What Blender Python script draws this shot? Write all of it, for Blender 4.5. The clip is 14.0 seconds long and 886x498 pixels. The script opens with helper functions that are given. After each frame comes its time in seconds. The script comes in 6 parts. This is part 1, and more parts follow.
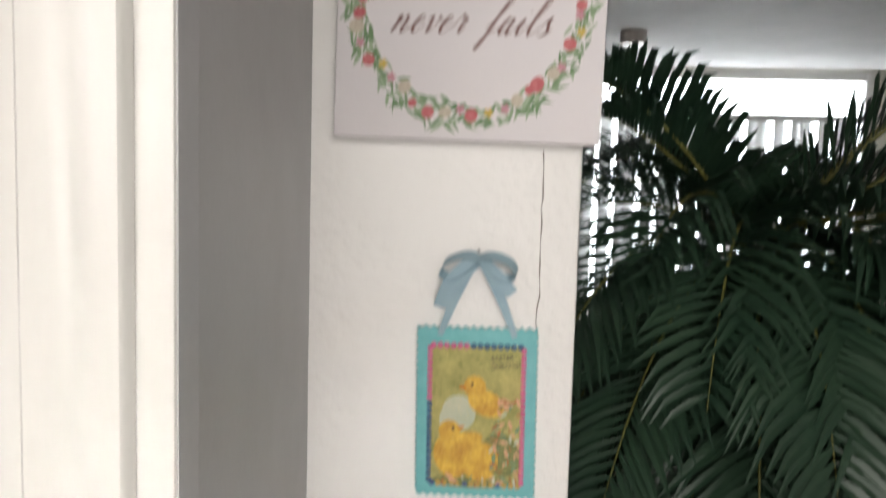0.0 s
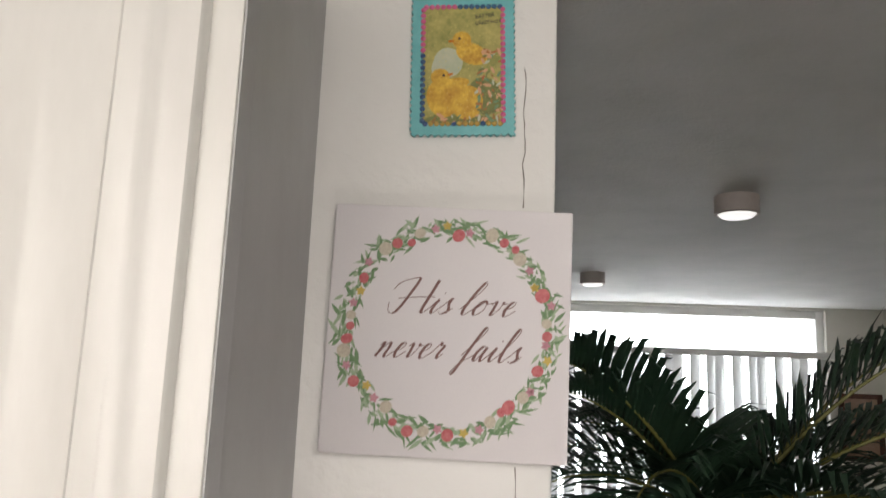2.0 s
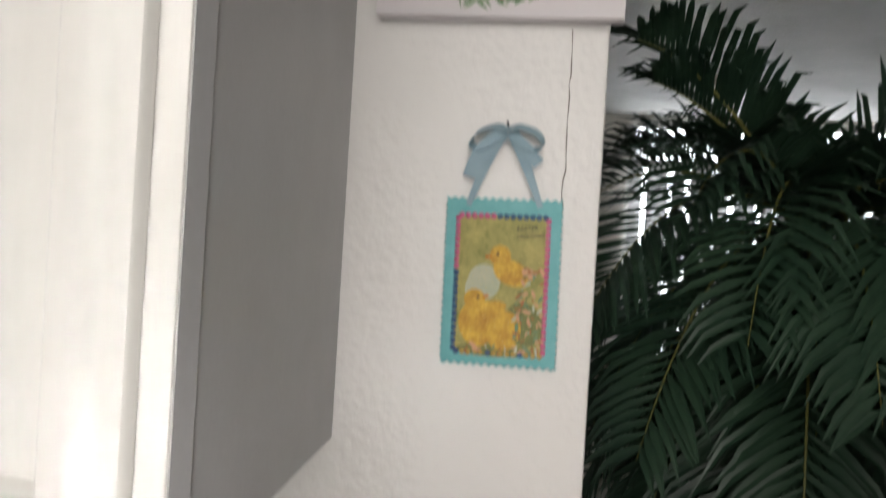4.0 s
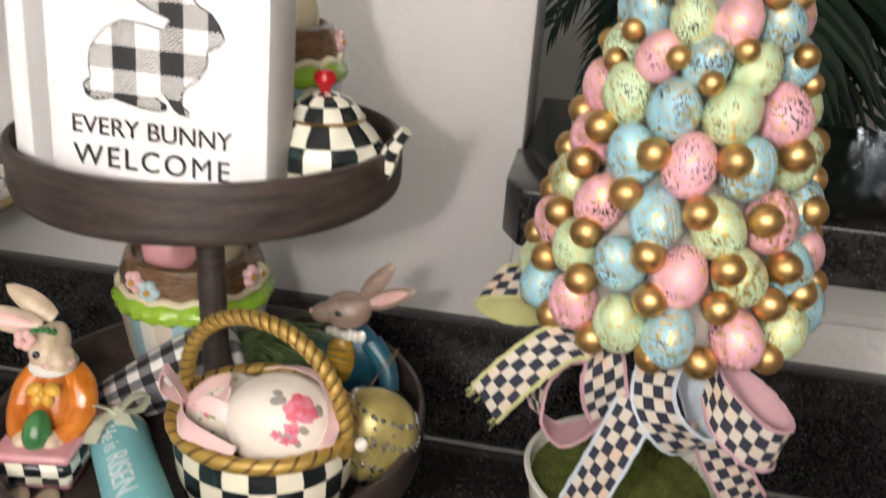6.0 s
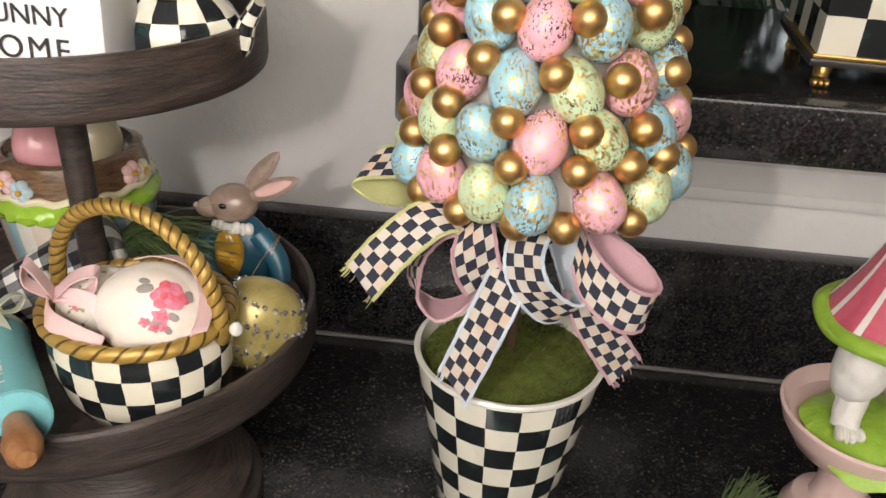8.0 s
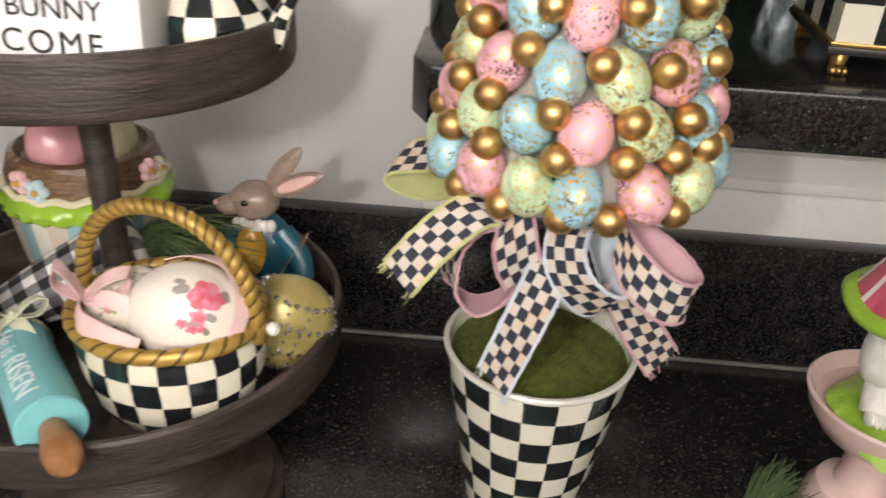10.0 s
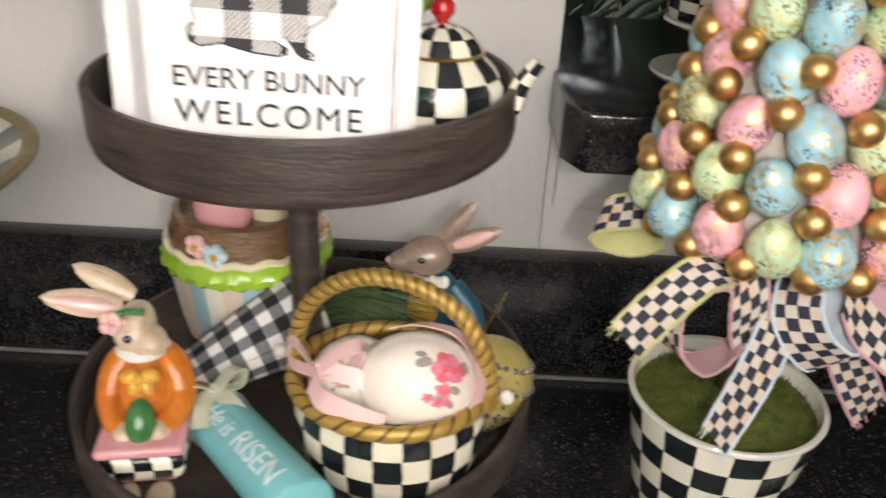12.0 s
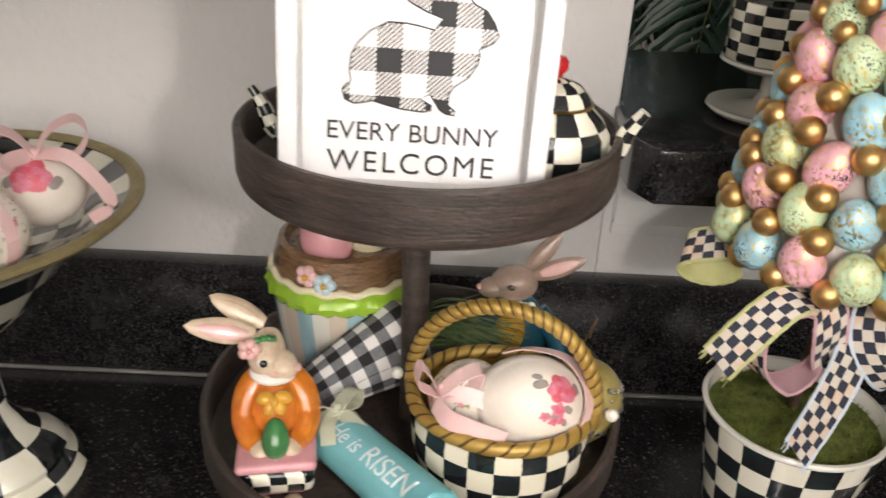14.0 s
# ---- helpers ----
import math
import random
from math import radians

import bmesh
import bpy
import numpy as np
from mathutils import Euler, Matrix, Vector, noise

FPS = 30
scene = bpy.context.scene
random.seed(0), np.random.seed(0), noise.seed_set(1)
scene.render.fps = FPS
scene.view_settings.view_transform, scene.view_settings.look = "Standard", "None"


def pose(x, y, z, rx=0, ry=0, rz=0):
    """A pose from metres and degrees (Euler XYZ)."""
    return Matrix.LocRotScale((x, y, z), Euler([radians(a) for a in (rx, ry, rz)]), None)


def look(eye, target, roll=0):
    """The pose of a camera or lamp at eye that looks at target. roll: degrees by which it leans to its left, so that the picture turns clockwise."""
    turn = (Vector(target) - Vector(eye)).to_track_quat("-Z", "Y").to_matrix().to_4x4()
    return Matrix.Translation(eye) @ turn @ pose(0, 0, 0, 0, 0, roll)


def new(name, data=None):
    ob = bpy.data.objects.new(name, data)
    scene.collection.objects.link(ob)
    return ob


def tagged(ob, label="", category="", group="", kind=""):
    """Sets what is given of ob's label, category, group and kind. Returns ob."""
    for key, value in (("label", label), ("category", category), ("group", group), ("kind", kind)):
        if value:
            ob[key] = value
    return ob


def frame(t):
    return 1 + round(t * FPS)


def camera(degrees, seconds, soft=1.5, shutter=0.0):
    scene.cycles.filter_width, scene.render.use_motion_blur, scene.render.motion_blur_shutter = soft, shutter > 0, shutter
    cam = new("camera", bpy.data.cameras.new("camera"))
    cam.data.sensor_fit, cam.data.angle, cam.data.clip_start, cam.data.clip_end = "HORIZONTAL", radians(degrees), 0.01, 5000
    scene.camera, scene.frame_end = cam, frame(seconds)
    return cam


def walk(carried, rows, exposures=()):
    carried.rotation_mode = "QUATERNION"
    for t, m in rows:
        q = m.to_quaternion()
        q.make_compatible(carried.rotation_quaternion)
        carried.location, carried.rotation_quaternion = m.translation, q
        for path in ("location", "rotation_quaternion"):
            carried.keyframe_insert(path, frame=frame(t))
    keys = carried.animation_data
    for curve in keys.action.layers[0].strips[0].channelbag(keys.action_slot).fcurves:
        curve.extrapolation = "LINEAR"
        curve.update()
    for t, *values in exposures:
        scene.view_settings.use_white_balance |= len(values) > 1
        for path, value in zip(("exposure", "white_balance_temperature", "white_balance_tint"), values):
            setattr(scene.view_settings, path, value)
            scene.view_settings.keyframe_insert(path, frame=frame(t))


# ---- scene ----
cam = camera(58.3, 14.0, shutter=0.5)
PATH = [
    (0, (0.058, 0.099, 1.707), (-0.111, 2.080, 1.530), 1.6),
    (0.5, (0.056, 0.072, 1.754), (-0.077, 2.062, 1.841), 1.7),
    (1, (0.053, 0.048, 1.786), (-0.053, 2.023, 2.062), 1.7),
    (1.5, (0.048, 0.041, 1.799), (-0.044, 2.000, 2.179), 1.8),
    (2, (0.049, 0.046, 1.783), (-0.050, 2.008, 2.150), 2.2),
    (2.2, (0.049, 0.048, 1.771), (-0.063, 2.014, 2.109), 2.4),
    (4.3, (0.113, 0.074, 1.514), (-0.271, 2.032, 1.388), 3.6),
    (4.5, (0.118, 0.077, 1.49), (-0.263, 2.029, 1.274), 4.0),
    (5, (0.131, 0.085, 1.442), (-0.23, 2.005, 1.012), 4.3),
    (5.3, (0.133, 0.096, 1.413), (-0.191, 1.967, 0.868), 4.6),
    (5.5, (0.134, 0.105, 1.391), (-0.174, 1.971, 0.743), 4.8),
    (6, (0.147, 0.119, 1.337), (-0.141, 1.94, 0.563), 3.9),
    (6.5, (0.159, 0.12, 1.323), (-0.102, 1.904, 0.456), 3.4),
    (7, (0.166, 0.12, 1.314), (-0.061, 1.877, 0.385), 3.1),
    (7.5, (0.182, 0.119, 1.318), (-0.01, 1.872, 0.375), 3.0),
    (7.7, (0.188, 0.12, 1.32), (0.014, 1.872, 0.372), 3.1),
    (9.8, (0.17, 0.129, 1.313), (0.075, 1.877, 0.345), 3.2),
    (10, (0.158, 0.124, 1.317), (0.069, 1.871, 0.348), 3.2),
    (10.5, (0.114, 0.111, 1.318), (0.043, 1.86, 0.352), 3.0),
    (11, (0.1, 0.123, 1.326), (0.054, 1.878, 0.368), 3.0),
    (11.5, (0.091, 0.147, 1.316), (0.046, 1.906, 0.365), 2.6),
    (12, (0.035, 0.133, 1.331), (0.025, 1.898, 0.391), 2.8),
    (12.5, (-0.006, 0.118, 1.34), (0.014, 1.886, 0.406), 2.8),
    (13, (-0.006, 0.111, 1.335), (0.034, 1.884, 0.41), 2.9),
    (13.5, (-0.006, 0.113, 1.342), (0.034, 1.89, 0.424), 3.0),
    (14, (-0.022, 0.104, 1.354), (-0.024, 1.884, 0.443), 2.7),
]
walk(cam, [(t, look(eye, target, roll)) for t, eye, target, roll in PATH],
     exposures=[(0, 0.0, 6350, 10), (1.5, -0.08, 6500, 11), (2.2, -0.15, 6500, 11), (4.3, -0.32, 6300, 10), (5.5, -0.15, 6400, 12), (7.7, 0.06, 6500, 12.5), (10, 0.06, 6500, 12.5), (14, -0.03, 6500, 12.5)])

# ---------------------------------------------------------------- light
WY, CZ = 0.71, 0.914          # kitchen face of the wall, top of the counter
world = bpy.data.worlds.new("world")
scene.world = world
world.use_nodes = True
wn = world.node_tree
sky = wn.nodes.new("ShaderNodeTexSky")
sky.sky_type, sky.sun_disc, sky.sun_elevation, sky.sun_rotation = "NISHITA", False, radians(40), radians(20)
wn.links.new(sky.outputs[0], wn.nodes["Background"].inputs[0])
wn.nodes["Background"].inputs[1].default_value = 0.12


def lamp(name, kind, m, energy, color, **more):
    d = bpy.data.lights.new(name, kind)
    d.energy, d.color = energy, color
    for k, v in more.items():
        if k == "size":
            d.size = v
        elif k == "size_y":
            d.shape = "RECTANGLE"
            d.size_y = v
        elif k == "radius":
            d.shadow_soft_size = v
        elif k == "angle":
            d.angle = v
    ob = new(name, d)
    ob.matrix_world = m
    return ob


lamp("sun_light", "SUN", look((4, 12, 9), (1.2, 5.1, 1.2)), 3.0, (1.0, 0.95, 0.88), angle=radians(0.5))
lamp("kitchen_ceiling_lamp", "AREA", look((0.10, -1.10, 2.38), (-0.05, 0.7, 1.3)), 64, (1.0, 0.94, 0.86), size=1.9)
lamp("phone_torch", "POINT", pose(0.068, 0.100, 1.338), 4.3, (1.0, 0.935, 0.88), radius=0.010)


# ---------------------------------------------------------------- materials
def mat(name):
    m = bpy.data.materials.new(name)
    m.use_nodes = True
    return m, m.node_tree.nodes, m.node_tree.links, m.node_tree.nodes["Principled BSDF"]


def math_node(n, l, op, a, b=None, c=None):
    x = n.new("ShaderNodeMath")
    x.operation = op
    for i, v in enumerate((a, b, c)):
        if v is None:
            continue
        if isinstance(v, (int, float)):
            x.inputs[i].default_value = v
        else:
            l.new(v, x.inputs[i])
    return x.outputs[0]


def mix(n, l, f, a, b):
    x = n.new("ShaderNodeMix")
    x.data_type = "RGBA"
    for s, v in ((x.inputs[0], f), (x.inputs[6], a), (x.inputs[7], b)):
        if isinstance(v, (int, float)):
            s.default_value = v
        elif isinstance(v, tuple):
            s.default_value = (*v, 1)
        else:
            l.new(v, s)
    return x.outputs[2]


def noise_out(n, l, scale, detail=4.0, vec=None, rough=0.55):
    x = n.new("ShaderNodeTexNoise")
    x.inputs["Scale"].default_value, x.inputs["Detail"].default_value, x.inputs["Roughness"].default_value = scale, detail, rough
    if vec is None:
        vec = n.new("ShaderNodeTexCoord").outputs["Object"]
    l.new(vec, x.inputs["Vector"])
    return x.outputs["Fac"]


def ramp(n, l, fac, lo, hi):
    x = n.new("ShaderNodeMapRange")
    x.inputs["From Min"].default_value, x.inputs["From Max"].default_value = lo, hi
    l.new(fac, x.inputs["Value"])
    return x.outputs["Result"]


def bump(n, l, bsdf, height, strength, dist):
    b = n.new("ShaderNodeBump")
    b.inputs["Strength"].default_value, b.inputs["Distance"].default_value = strength, dist
    l.new(height, b.inputs["Height"])
    l.new(b.outputs[0], bsdf.inputs["Normal"])


def finish(b, rough, metal=0.0, coat=0.0):
    b.inputs["Roughness"].default_value, b.inputs["Metallic"].default_value = rough, metal
    b.inputs["Coat Weight"].default_value, b.inputs["Coat Roughness"].default_value = coat, 0.08


def surf(name, col, col2, rough, scale=40.0, fine=260.0, metal=0.0, coat=0.0, bump_d=0.0, bump_scale=200.0, stretch=None):
    """A surface of two colours: broad mottling and fine grain, with some relief."""
    m, n, l, b = mat(name)
    vec = n.new("ShaderNodeTexCoord").outputs["Object"]
    if stretch:
        mp = n.new("ShaderNodeMapping")
        mp.inputs["Scale"].default_value = stretch
        l.new(vec, mp.inputs["Vector"])
        vec = mp.outputs[0]
    f = math_node(n, l, "ADD", math_node(n, l, "MULTIPLY", noise_out(n, l, scale, 3, vec), 0.6), math_node(n, l, "MULTIPLY", noise_out(n, l, fine, 3, vec), 0.4))
    l.new(mix(n, l, ramp(n, l, f, 0.32, 0.68), col, col2), b.inputs["Base Color"])
    finish(b, rough, metal, coat)
    rr = math_node(n, l, "MULTIPLY_ADD", noise_out(n, l, scale * 2, 2, vec), 0.25 * rough, rough * 0.87)
    l.new(rr, b.inputs["Roughness"])
    if bump_d:
        bump(n, l, b, noise_out(n, l, bump_scale, 3, vec), 0.6, bump_d)
    return m


def uv_axes(n, l, wobble=0.0, wscale=9.0):
    tc = n.new("ShaderNodeTexCoord")
    sp = n.new("ShaderNodeSeparateXYZ")
    l.new(tc.outputs["UV"], sp.inputs[0])
    u, v = sp.outputs[0], sp.outputs[1]
    if wobble:
        w = noise_out(n, l, wscale, 1, tc.outputs["UV"])
        u = math_node(n, l, "MULTIPLY_ADD", w, wobble, u)
        w2 = noise_out(n, l, wscale * 1.3, 1, tc.outputs["UV"])
        v = math_node(n, l, "MULTIPLY_ADD", w2, wobble, v)
    return u, v


def check_fac(n, l, u, v, cu, cv):
    a = math_node(n, l, "FLOOR", math_node(n, l, "MULTIPLY", u, cu))
    c = math_node(n, l, "FLOOR", math_node(n, l, "MULTIPLY", v, cv))
    s = math_node(n, l, "ADD", a, c)
    return math_node(n, l, "GREATER_THAN", math_node(n, l, "FRACT", math_node(n, l, "MULTIPLY", s, 0.5)), 0.25)


def check_paint(name, cu, cv, light=(0.80, 0.77, 0.64), dark=(0.012, 0.014, 0.016), tint=(0.72, 0.62, 0.36), wobble=0.004, rough=0.12, coat=0.6):
    """Hand-painted black and cream checks, laid out in the surface's own two directions."""
    m, n, l, b = mat(name)
    u, v = uv_axes(n, l, wobble)
    obj = n.new("ShaderNodeTexCoord").outputs["Object"]
    f = check_fac(n, l, u, v, cu, cv)
    streak = ramp(n, l, noise_out(n, l, 55, 4, obj), 0.60, 0.78)
    white = mix(n, l, math_node(n, l, "MULTIPLY", streak, 0.7), light, tint)
    dk = mix(n, l, ramp(n, l, noise_out(n, l, 70, 3, obj), 0.55, 0.75), dark, (0.02, 0.05, 0.045))
    l.new(mix(n, l, f, white, dk), b.inputs["Base Color"])
    finish(b, rough, 0.0, coat)
    bump(n, l, b, noise_out(n, l, 160, 2, obj), 0.25, 0.0006)
    return m


def plaid(name, cu, cv, dark=(0.012, 0.012, 0.013), light=(0.78, 0.76, 0.73), weave=0.0):
    """Buffalo plaid: two sets of bands, mid-tone where one lies alone."""
    m, n, l, b = mat(name)
    u, v = uv_axes(n, l, 0.006 if weave else 0.0)
    bu = math_node(n, l, "GREATER_THAN", math_node(n, l, "FRACT", math_node(n, l, "MULTIPLY", u, cu)), 0.5)
    bv = math_node(n, l, "GREATER_THAN", math_node(n, l, "FRACT", math_node(n, l, "MULTIPLY", v, cv)), 0.5)
    if weave:
        mid = mix(n, l, noise_out(n, l, weave, 2), (0.10, 0.10, 0.11), (0.24, 0.24, 0.25))
    else:
        hatch = math_node(n, l, "GREATER_THAN", math_node(n, l, "FRACT", math_node(n, l, "MULTIPLY", math_node(n, l, "SUBTRACT", u, v), 10.0)), 0.5)
        mid = mix(n, l, hatch, light, dark)
    one = mix(n, l, math_node(n, l, "ADD", bu, bv), light, mid)
    both = mix(n, l, math_node(n, l, "MULTIPLY", bu, bv), one, dark)
    l.new(both, b.inputs["Base Color"])
    finish(b, 0.9 if weave else 0.5)
    if weave:
        bump(n, l, b, noise_out(n, l, 1800, 2), 0.5, 0.0004)
    return m


def ribbon_paint(name, edge):
    """Navy and cream check ribbon with a stitched coloured edge; u in metres, v across."""
    m, n, l, b = mat(name)
    u, v = uv_axes(n, l)
    obj = n.new("ShaderNodeTexCoord").outputs["Object"]
    f = check_fac(n, l, u, v, 165.0, 4.0)
    cream = mix(n, l, ramp(n, l, noise_out(n, l, 90, 2, obj), 0.50, 0.66), (0.58, 0.52, 0.44), (0.60, 0.44, 0.32))
    inner = mix(n, l, f, cream, (0.015, 0.018, 0.035))
    rim = math_node(n, l, "GREATER_THAN", math_node(n, l, "ABSOLUTE", math_node(n, l, "SUBTRACT", v, 0.5)), 0.45)
    l.new(mix(n, l, rim, inner, edge), b.inputs["Base Color"])
    finish(b, 0.8)
    bump(n, l, b, noise_out(n, l, 1500, 2, obj), 0.4, 0.0004)
    return m


def speckled(name, base):
    """Pastel eggshell with black and gold leaf flecks, different on every egg."""
    m, n, l, b = mat(name)
    obj = n.new("ShaderNodeTexCoord").outputs["Object"]
    rnd = n.new("ShaderNodeObjectInfo").outputs["Random"]
    add = n.new("ShaderNodeVectorMath")
    add.operation = "ADD"
    sc = n.new("ShaderNodeCombineXYZ")
    for i, k in enumerate((3.1, 7.7, 5.3)):
        l.new(math_node(n, l, "MULTIPLY", rnd, k), sc.inputs[i])
    l.new(obj, add.inputs[0])
    l.new(sc.outputs[0], add.inputs[1])
    vec = add.outputs[0]
    mp = n.new("ShaderNodeMapping")
    mp.inputs["Scale"].default_value = (1.0, 1.0, 0.62)
    l.new(vec, mp.inputs["Vector"])
    dense = math_node(n, l, "MULTIPLY_ADD", noise_out(n, l, 48, 2, vec), 0.26, -0.13)
    fleck = ramp(n, l, math_node(n, l, "ADD", noise_out(n, l, 860, 3, mp.outputs[0], 0.6), dense), 0.535, 0.556)
    smear = ramp(n, l, noise_out(n, l, 95, 5, vec, 0.75), 0.675, 0.70)
    f = math_node(n, l, "MAXIMUM", fleck, smear)
    gold = math_node(n, l, "MAXIMUM", ramp(n, l, noise_out(n, l, 70, 2, vec), 0.37, 0.49), smear)
    ink = mix(n, l, gold, (0.045, 0.030, 0.020), (0.78, 0.54, 0.15))
    soft = mix(n, l, noise_out(n, l, 120, 2, vec), base, tuple(min(1, c * 1.18) for c in base))
    l.new(mix(n, l, f, soft, ink), b.inputs["Base Color"])
    finish(b, 0.36, 0.0, 0.15)
    l.new(math_node(n, l, "MULTIPLY", f, gold), b.inputs["Metallic"])
    bump(n, l, b, noise_out(n, l, 400, 2, vec), 0.2, 0.0003)
    return m


def granite():
    m, n, l, b = mat("black_granite")
    obj = n.new("ShaderNodeTexCoord").outputs["Object"]
    vo = n.new("ShaderNodeTexVoronoi")
    vo.inputs["Scale"].default_value = 420
    l.new(obj, vo.inputs["Vector"])
    sp = n.new("ShaderNodeSeparateColor")
    l.new(vo.outputs["Color"], sp.inputs[0])
    size = math_node(n, l, "MULTIPLY_ADD", sp.outputs[2], 0.30, 0.12)
    dot = math_node(n, l, "MULTIPLY", math_node(n, l, "LESS_THAN", vo.outputs["Distance"], size), math_node(n, l, "GREATER_THAN", sp.outputs[0], 0.80))
    grain = mix(n, l, ramp(n, l, noise_out(n, l, 480, 3, obj), 0.45, 0.7), (0.007, 0.007, 0.008), (0.040, 0.039, 0.039))
    cloud = mix(n, l, ramp(n, l, noise_out(n, l, 60, 4, obj), 0.5, 0.75), grain, (0.034, 0.033, 0.033))
    flake = mix(n, l, ramp(n, l, noise_out(n, l, 190, 4, obj, 0.7), 0.60, 0.68), cloud, (0.070, 0.062, 0.056))
    l.new(mix(n, l, math_node(n, l, "MULTIPLY", dot, math_node(n, l, "MULTIPLY_ADD", sp.outputs[1], 0.55, 0.05)), flake, (0.22, 0.205, 0.185)), b.inputs["Base Color"])
    finish(b, 0.17)
    bump(n, l, b, noise_out(n, l, 300, 2, obj), 0.06, 0.0004)
    return m


def wall_paint(name, a, c, rough=0.33, relief=0.0016):
    m, n, l, b = mat(name)
    obj = n.new("ShaderNodeTexCoord").outputs["Object"]
    f = ramp(n, l, noise_out(n, l, 5, 4, obj), 0.35, 0.7)
    l.new(mix(n, l, f, a, c), b.inputs["Base Color"])
    finish(b, rough)
    h = math_node(n, l, "ADD", noise_out(n, l, 130, 2, obj), math_node(n, l, "MULTIPLY", noise_out(n, l, 42, 2, obj), 1.2))
    bump(n, l, b, h, 0.55, relief)
    return m


GRANITE = granite()
WALL = wall_paint("white_wall_paint", (0.74, 0.73, 0.71), (0.70, 0.69, 0.67))
LIVING = wall_paint("living_room_paint", (0.76, 0.74, 0.69), (0.72, 0.70, 0.64), 0.7)
CEIL = wall_paint("ceiling_paint", (0.62, 0.60, 0.59), (0.56, 0.55, 0.54), 0.9, 0.004)
CABINET = surf("white_cabinet_paint", (0.72, 0.71, 0.68), (0.67, 0.66, 0.63), 0.32, 12, 180, coat=0.15, bump_d=0.0003, bump_scale=90, stretch=(1, 1, 0.25))
# side of the white cabinet: its shade is put into the colour as grey
CABSHADE = surf("shaded_side_grey", (0.42, 0.42, 0.43), (0.38, 0.38, 0.39), 0.42, 9, 220, bump_d=0.0002)
TRIMW = surf("white_trim_paint", (0.78, 0.77, 0.75), (0.72, 0.71, 0.69), 0.35, 10, 150, bump_d=0.0003)
DARKWOOD = surf("dark_stained_wood", (0.080, 0.059, 0.050), (0.012, 0.009, 0.0075), 0.44, 34, 300, bump_d=0.0014, bump_scale=130, stretch=(1, 1, 7))
BLACKMETAL = surf("black_metal", (0.016, 0.015, 0.015), (0.03, 0.027, 0.025), 0.35, 60, 300)
FLOORM = surf("tan_carpet", (0.33, 0.27, 0.20), (0.25, 0.20, 0.15), 0.95, 6, 300, bump_d=0.003)
KITFLOOR = surf("kitchen_floor_vinyl", (0.36, 0.30, 0.24), (0.28, 0.23, 0.18), 0.5, 5, 60)
WHITEBOX = surf("white_painted_wood", (0.75, 0.745, 0.735), (0.70, 0.695, 0.685), 0.45, 20, 240, bump_d=0.0004, bump_scale=160)
CANVAS = surf("lilac_white_canvas", (0.70, 0.67, 0.68), (0.66, 0.63, 0.65), 0.75, 12, 700, bump_d=0.0004, bump_scale=1400)
INK = surf("black_print", (0.012, 0.012, 0.012), (0.02, 0.02, 0.02), 0.6)
MAROON = surf("maroon_script_ink", (0.20, 0.10, 0.09), (0.15, 0.075, 0.07), 0.6)
GOLDBEAD = surf("satin_gold_bead", (0.72, 0.47, 0.20), (0.62, 0.38, 0.14), 0.40, 200, 500, metal=1.0)
GOLDPAINT = surf("antique_gold_paint", (0.50, 0.33, 0.08), (0.36, 0.22, 0.045), 0.38, 90, 400, metal=0.4, coat=0.2, bump_d=0.0006)
BRASS = surf("gilt_rim", (0.60, 0.40, 0.14), (0.42, 0.26, 0.08), 0.3, 80, 300, metal=0.9)
CERWHITE = surf("white_glazed_ceramic", (0.78, 0.76, 0.70), (0.72, 0.70, 0.62), 0.12, 25, 120, coat=0.5)
MOSS = surf("green_moss", (0.155, 0.185, 0.026), (0.060, 0.080, 0.010), 0.95, 120, 900, bump_d=0.003, bump_scale=700)
RED = surf("red_glaze", (0.50, 0.012, 0.015), (0.36, 0.008, 0.01), 0.1, coat=0.6)
PINKG = surf("pink_glaze", (0.70, 0.36, 0.38), (0.62, 0.28, 0.31), 0.12, 30, 90, coat=0.6)
CREAMG = surf("cream_glaze", (0.78, 0.72, 0.52), (0.72, 0.64, 0.42), 0.12, 30, 90, coat=0.6)
LIME = surf("lime_green_glaze", (0.32, 0.54, 0.04), (0.24, 0.44, 0.03), 0.14, 60, 150, coat=0.6, bump_d=0.001, bump_scale=240)
NEST = surf("brown_nest_glaze", (0.22, 0.12, 0.055), (0.07, 0.035, 0.015), 0.2, 110, 300, coat=0.5, bump_d=0.003, bump_scale=160, stretch=(1, 1, 4))
BLUEG = surf("pale_blue_glaze", (0.30, 0.50, 0.58), (0.25, 0.44, 0.52), 0.12, 30, 90, coat=0.6)
FUR = surf("tan_rabbit_glaze", (0.66, 0.54, 0.40), (0.50, 0.37, 0.25), 0.16, 80, 260, coat=0.5, bump_d=0.0006, bump_scale=320)
FURDARK = surf("taupe_rabbit_glaze", (0.34, 0.25, 0.20), (0.24, 0.17, 0.13), 0.2, 80, 260, coat=0.4, bump_d=0.0006, bump_scale=320)
EARPINK = surf("ear_pink_glaze", (0.70, 0.46, 0.42), (0.62, 0.36, 0.33), 0.2, 60, 200, coat=0.4)
ORANGE = surf("orange_glaze", (0.64, 0.22, 0.02), (0.46, 0.11, 0.01), 0.2, 70, 190, coat=0.4, bump_d=0.0020, bump_scale=110)
YELLOWG = surf("yellow_glaze", (0.70, 0.40, 0.05), (0.58, 0.30, 0.03), 0.14, 60, 150, coat=0.6)
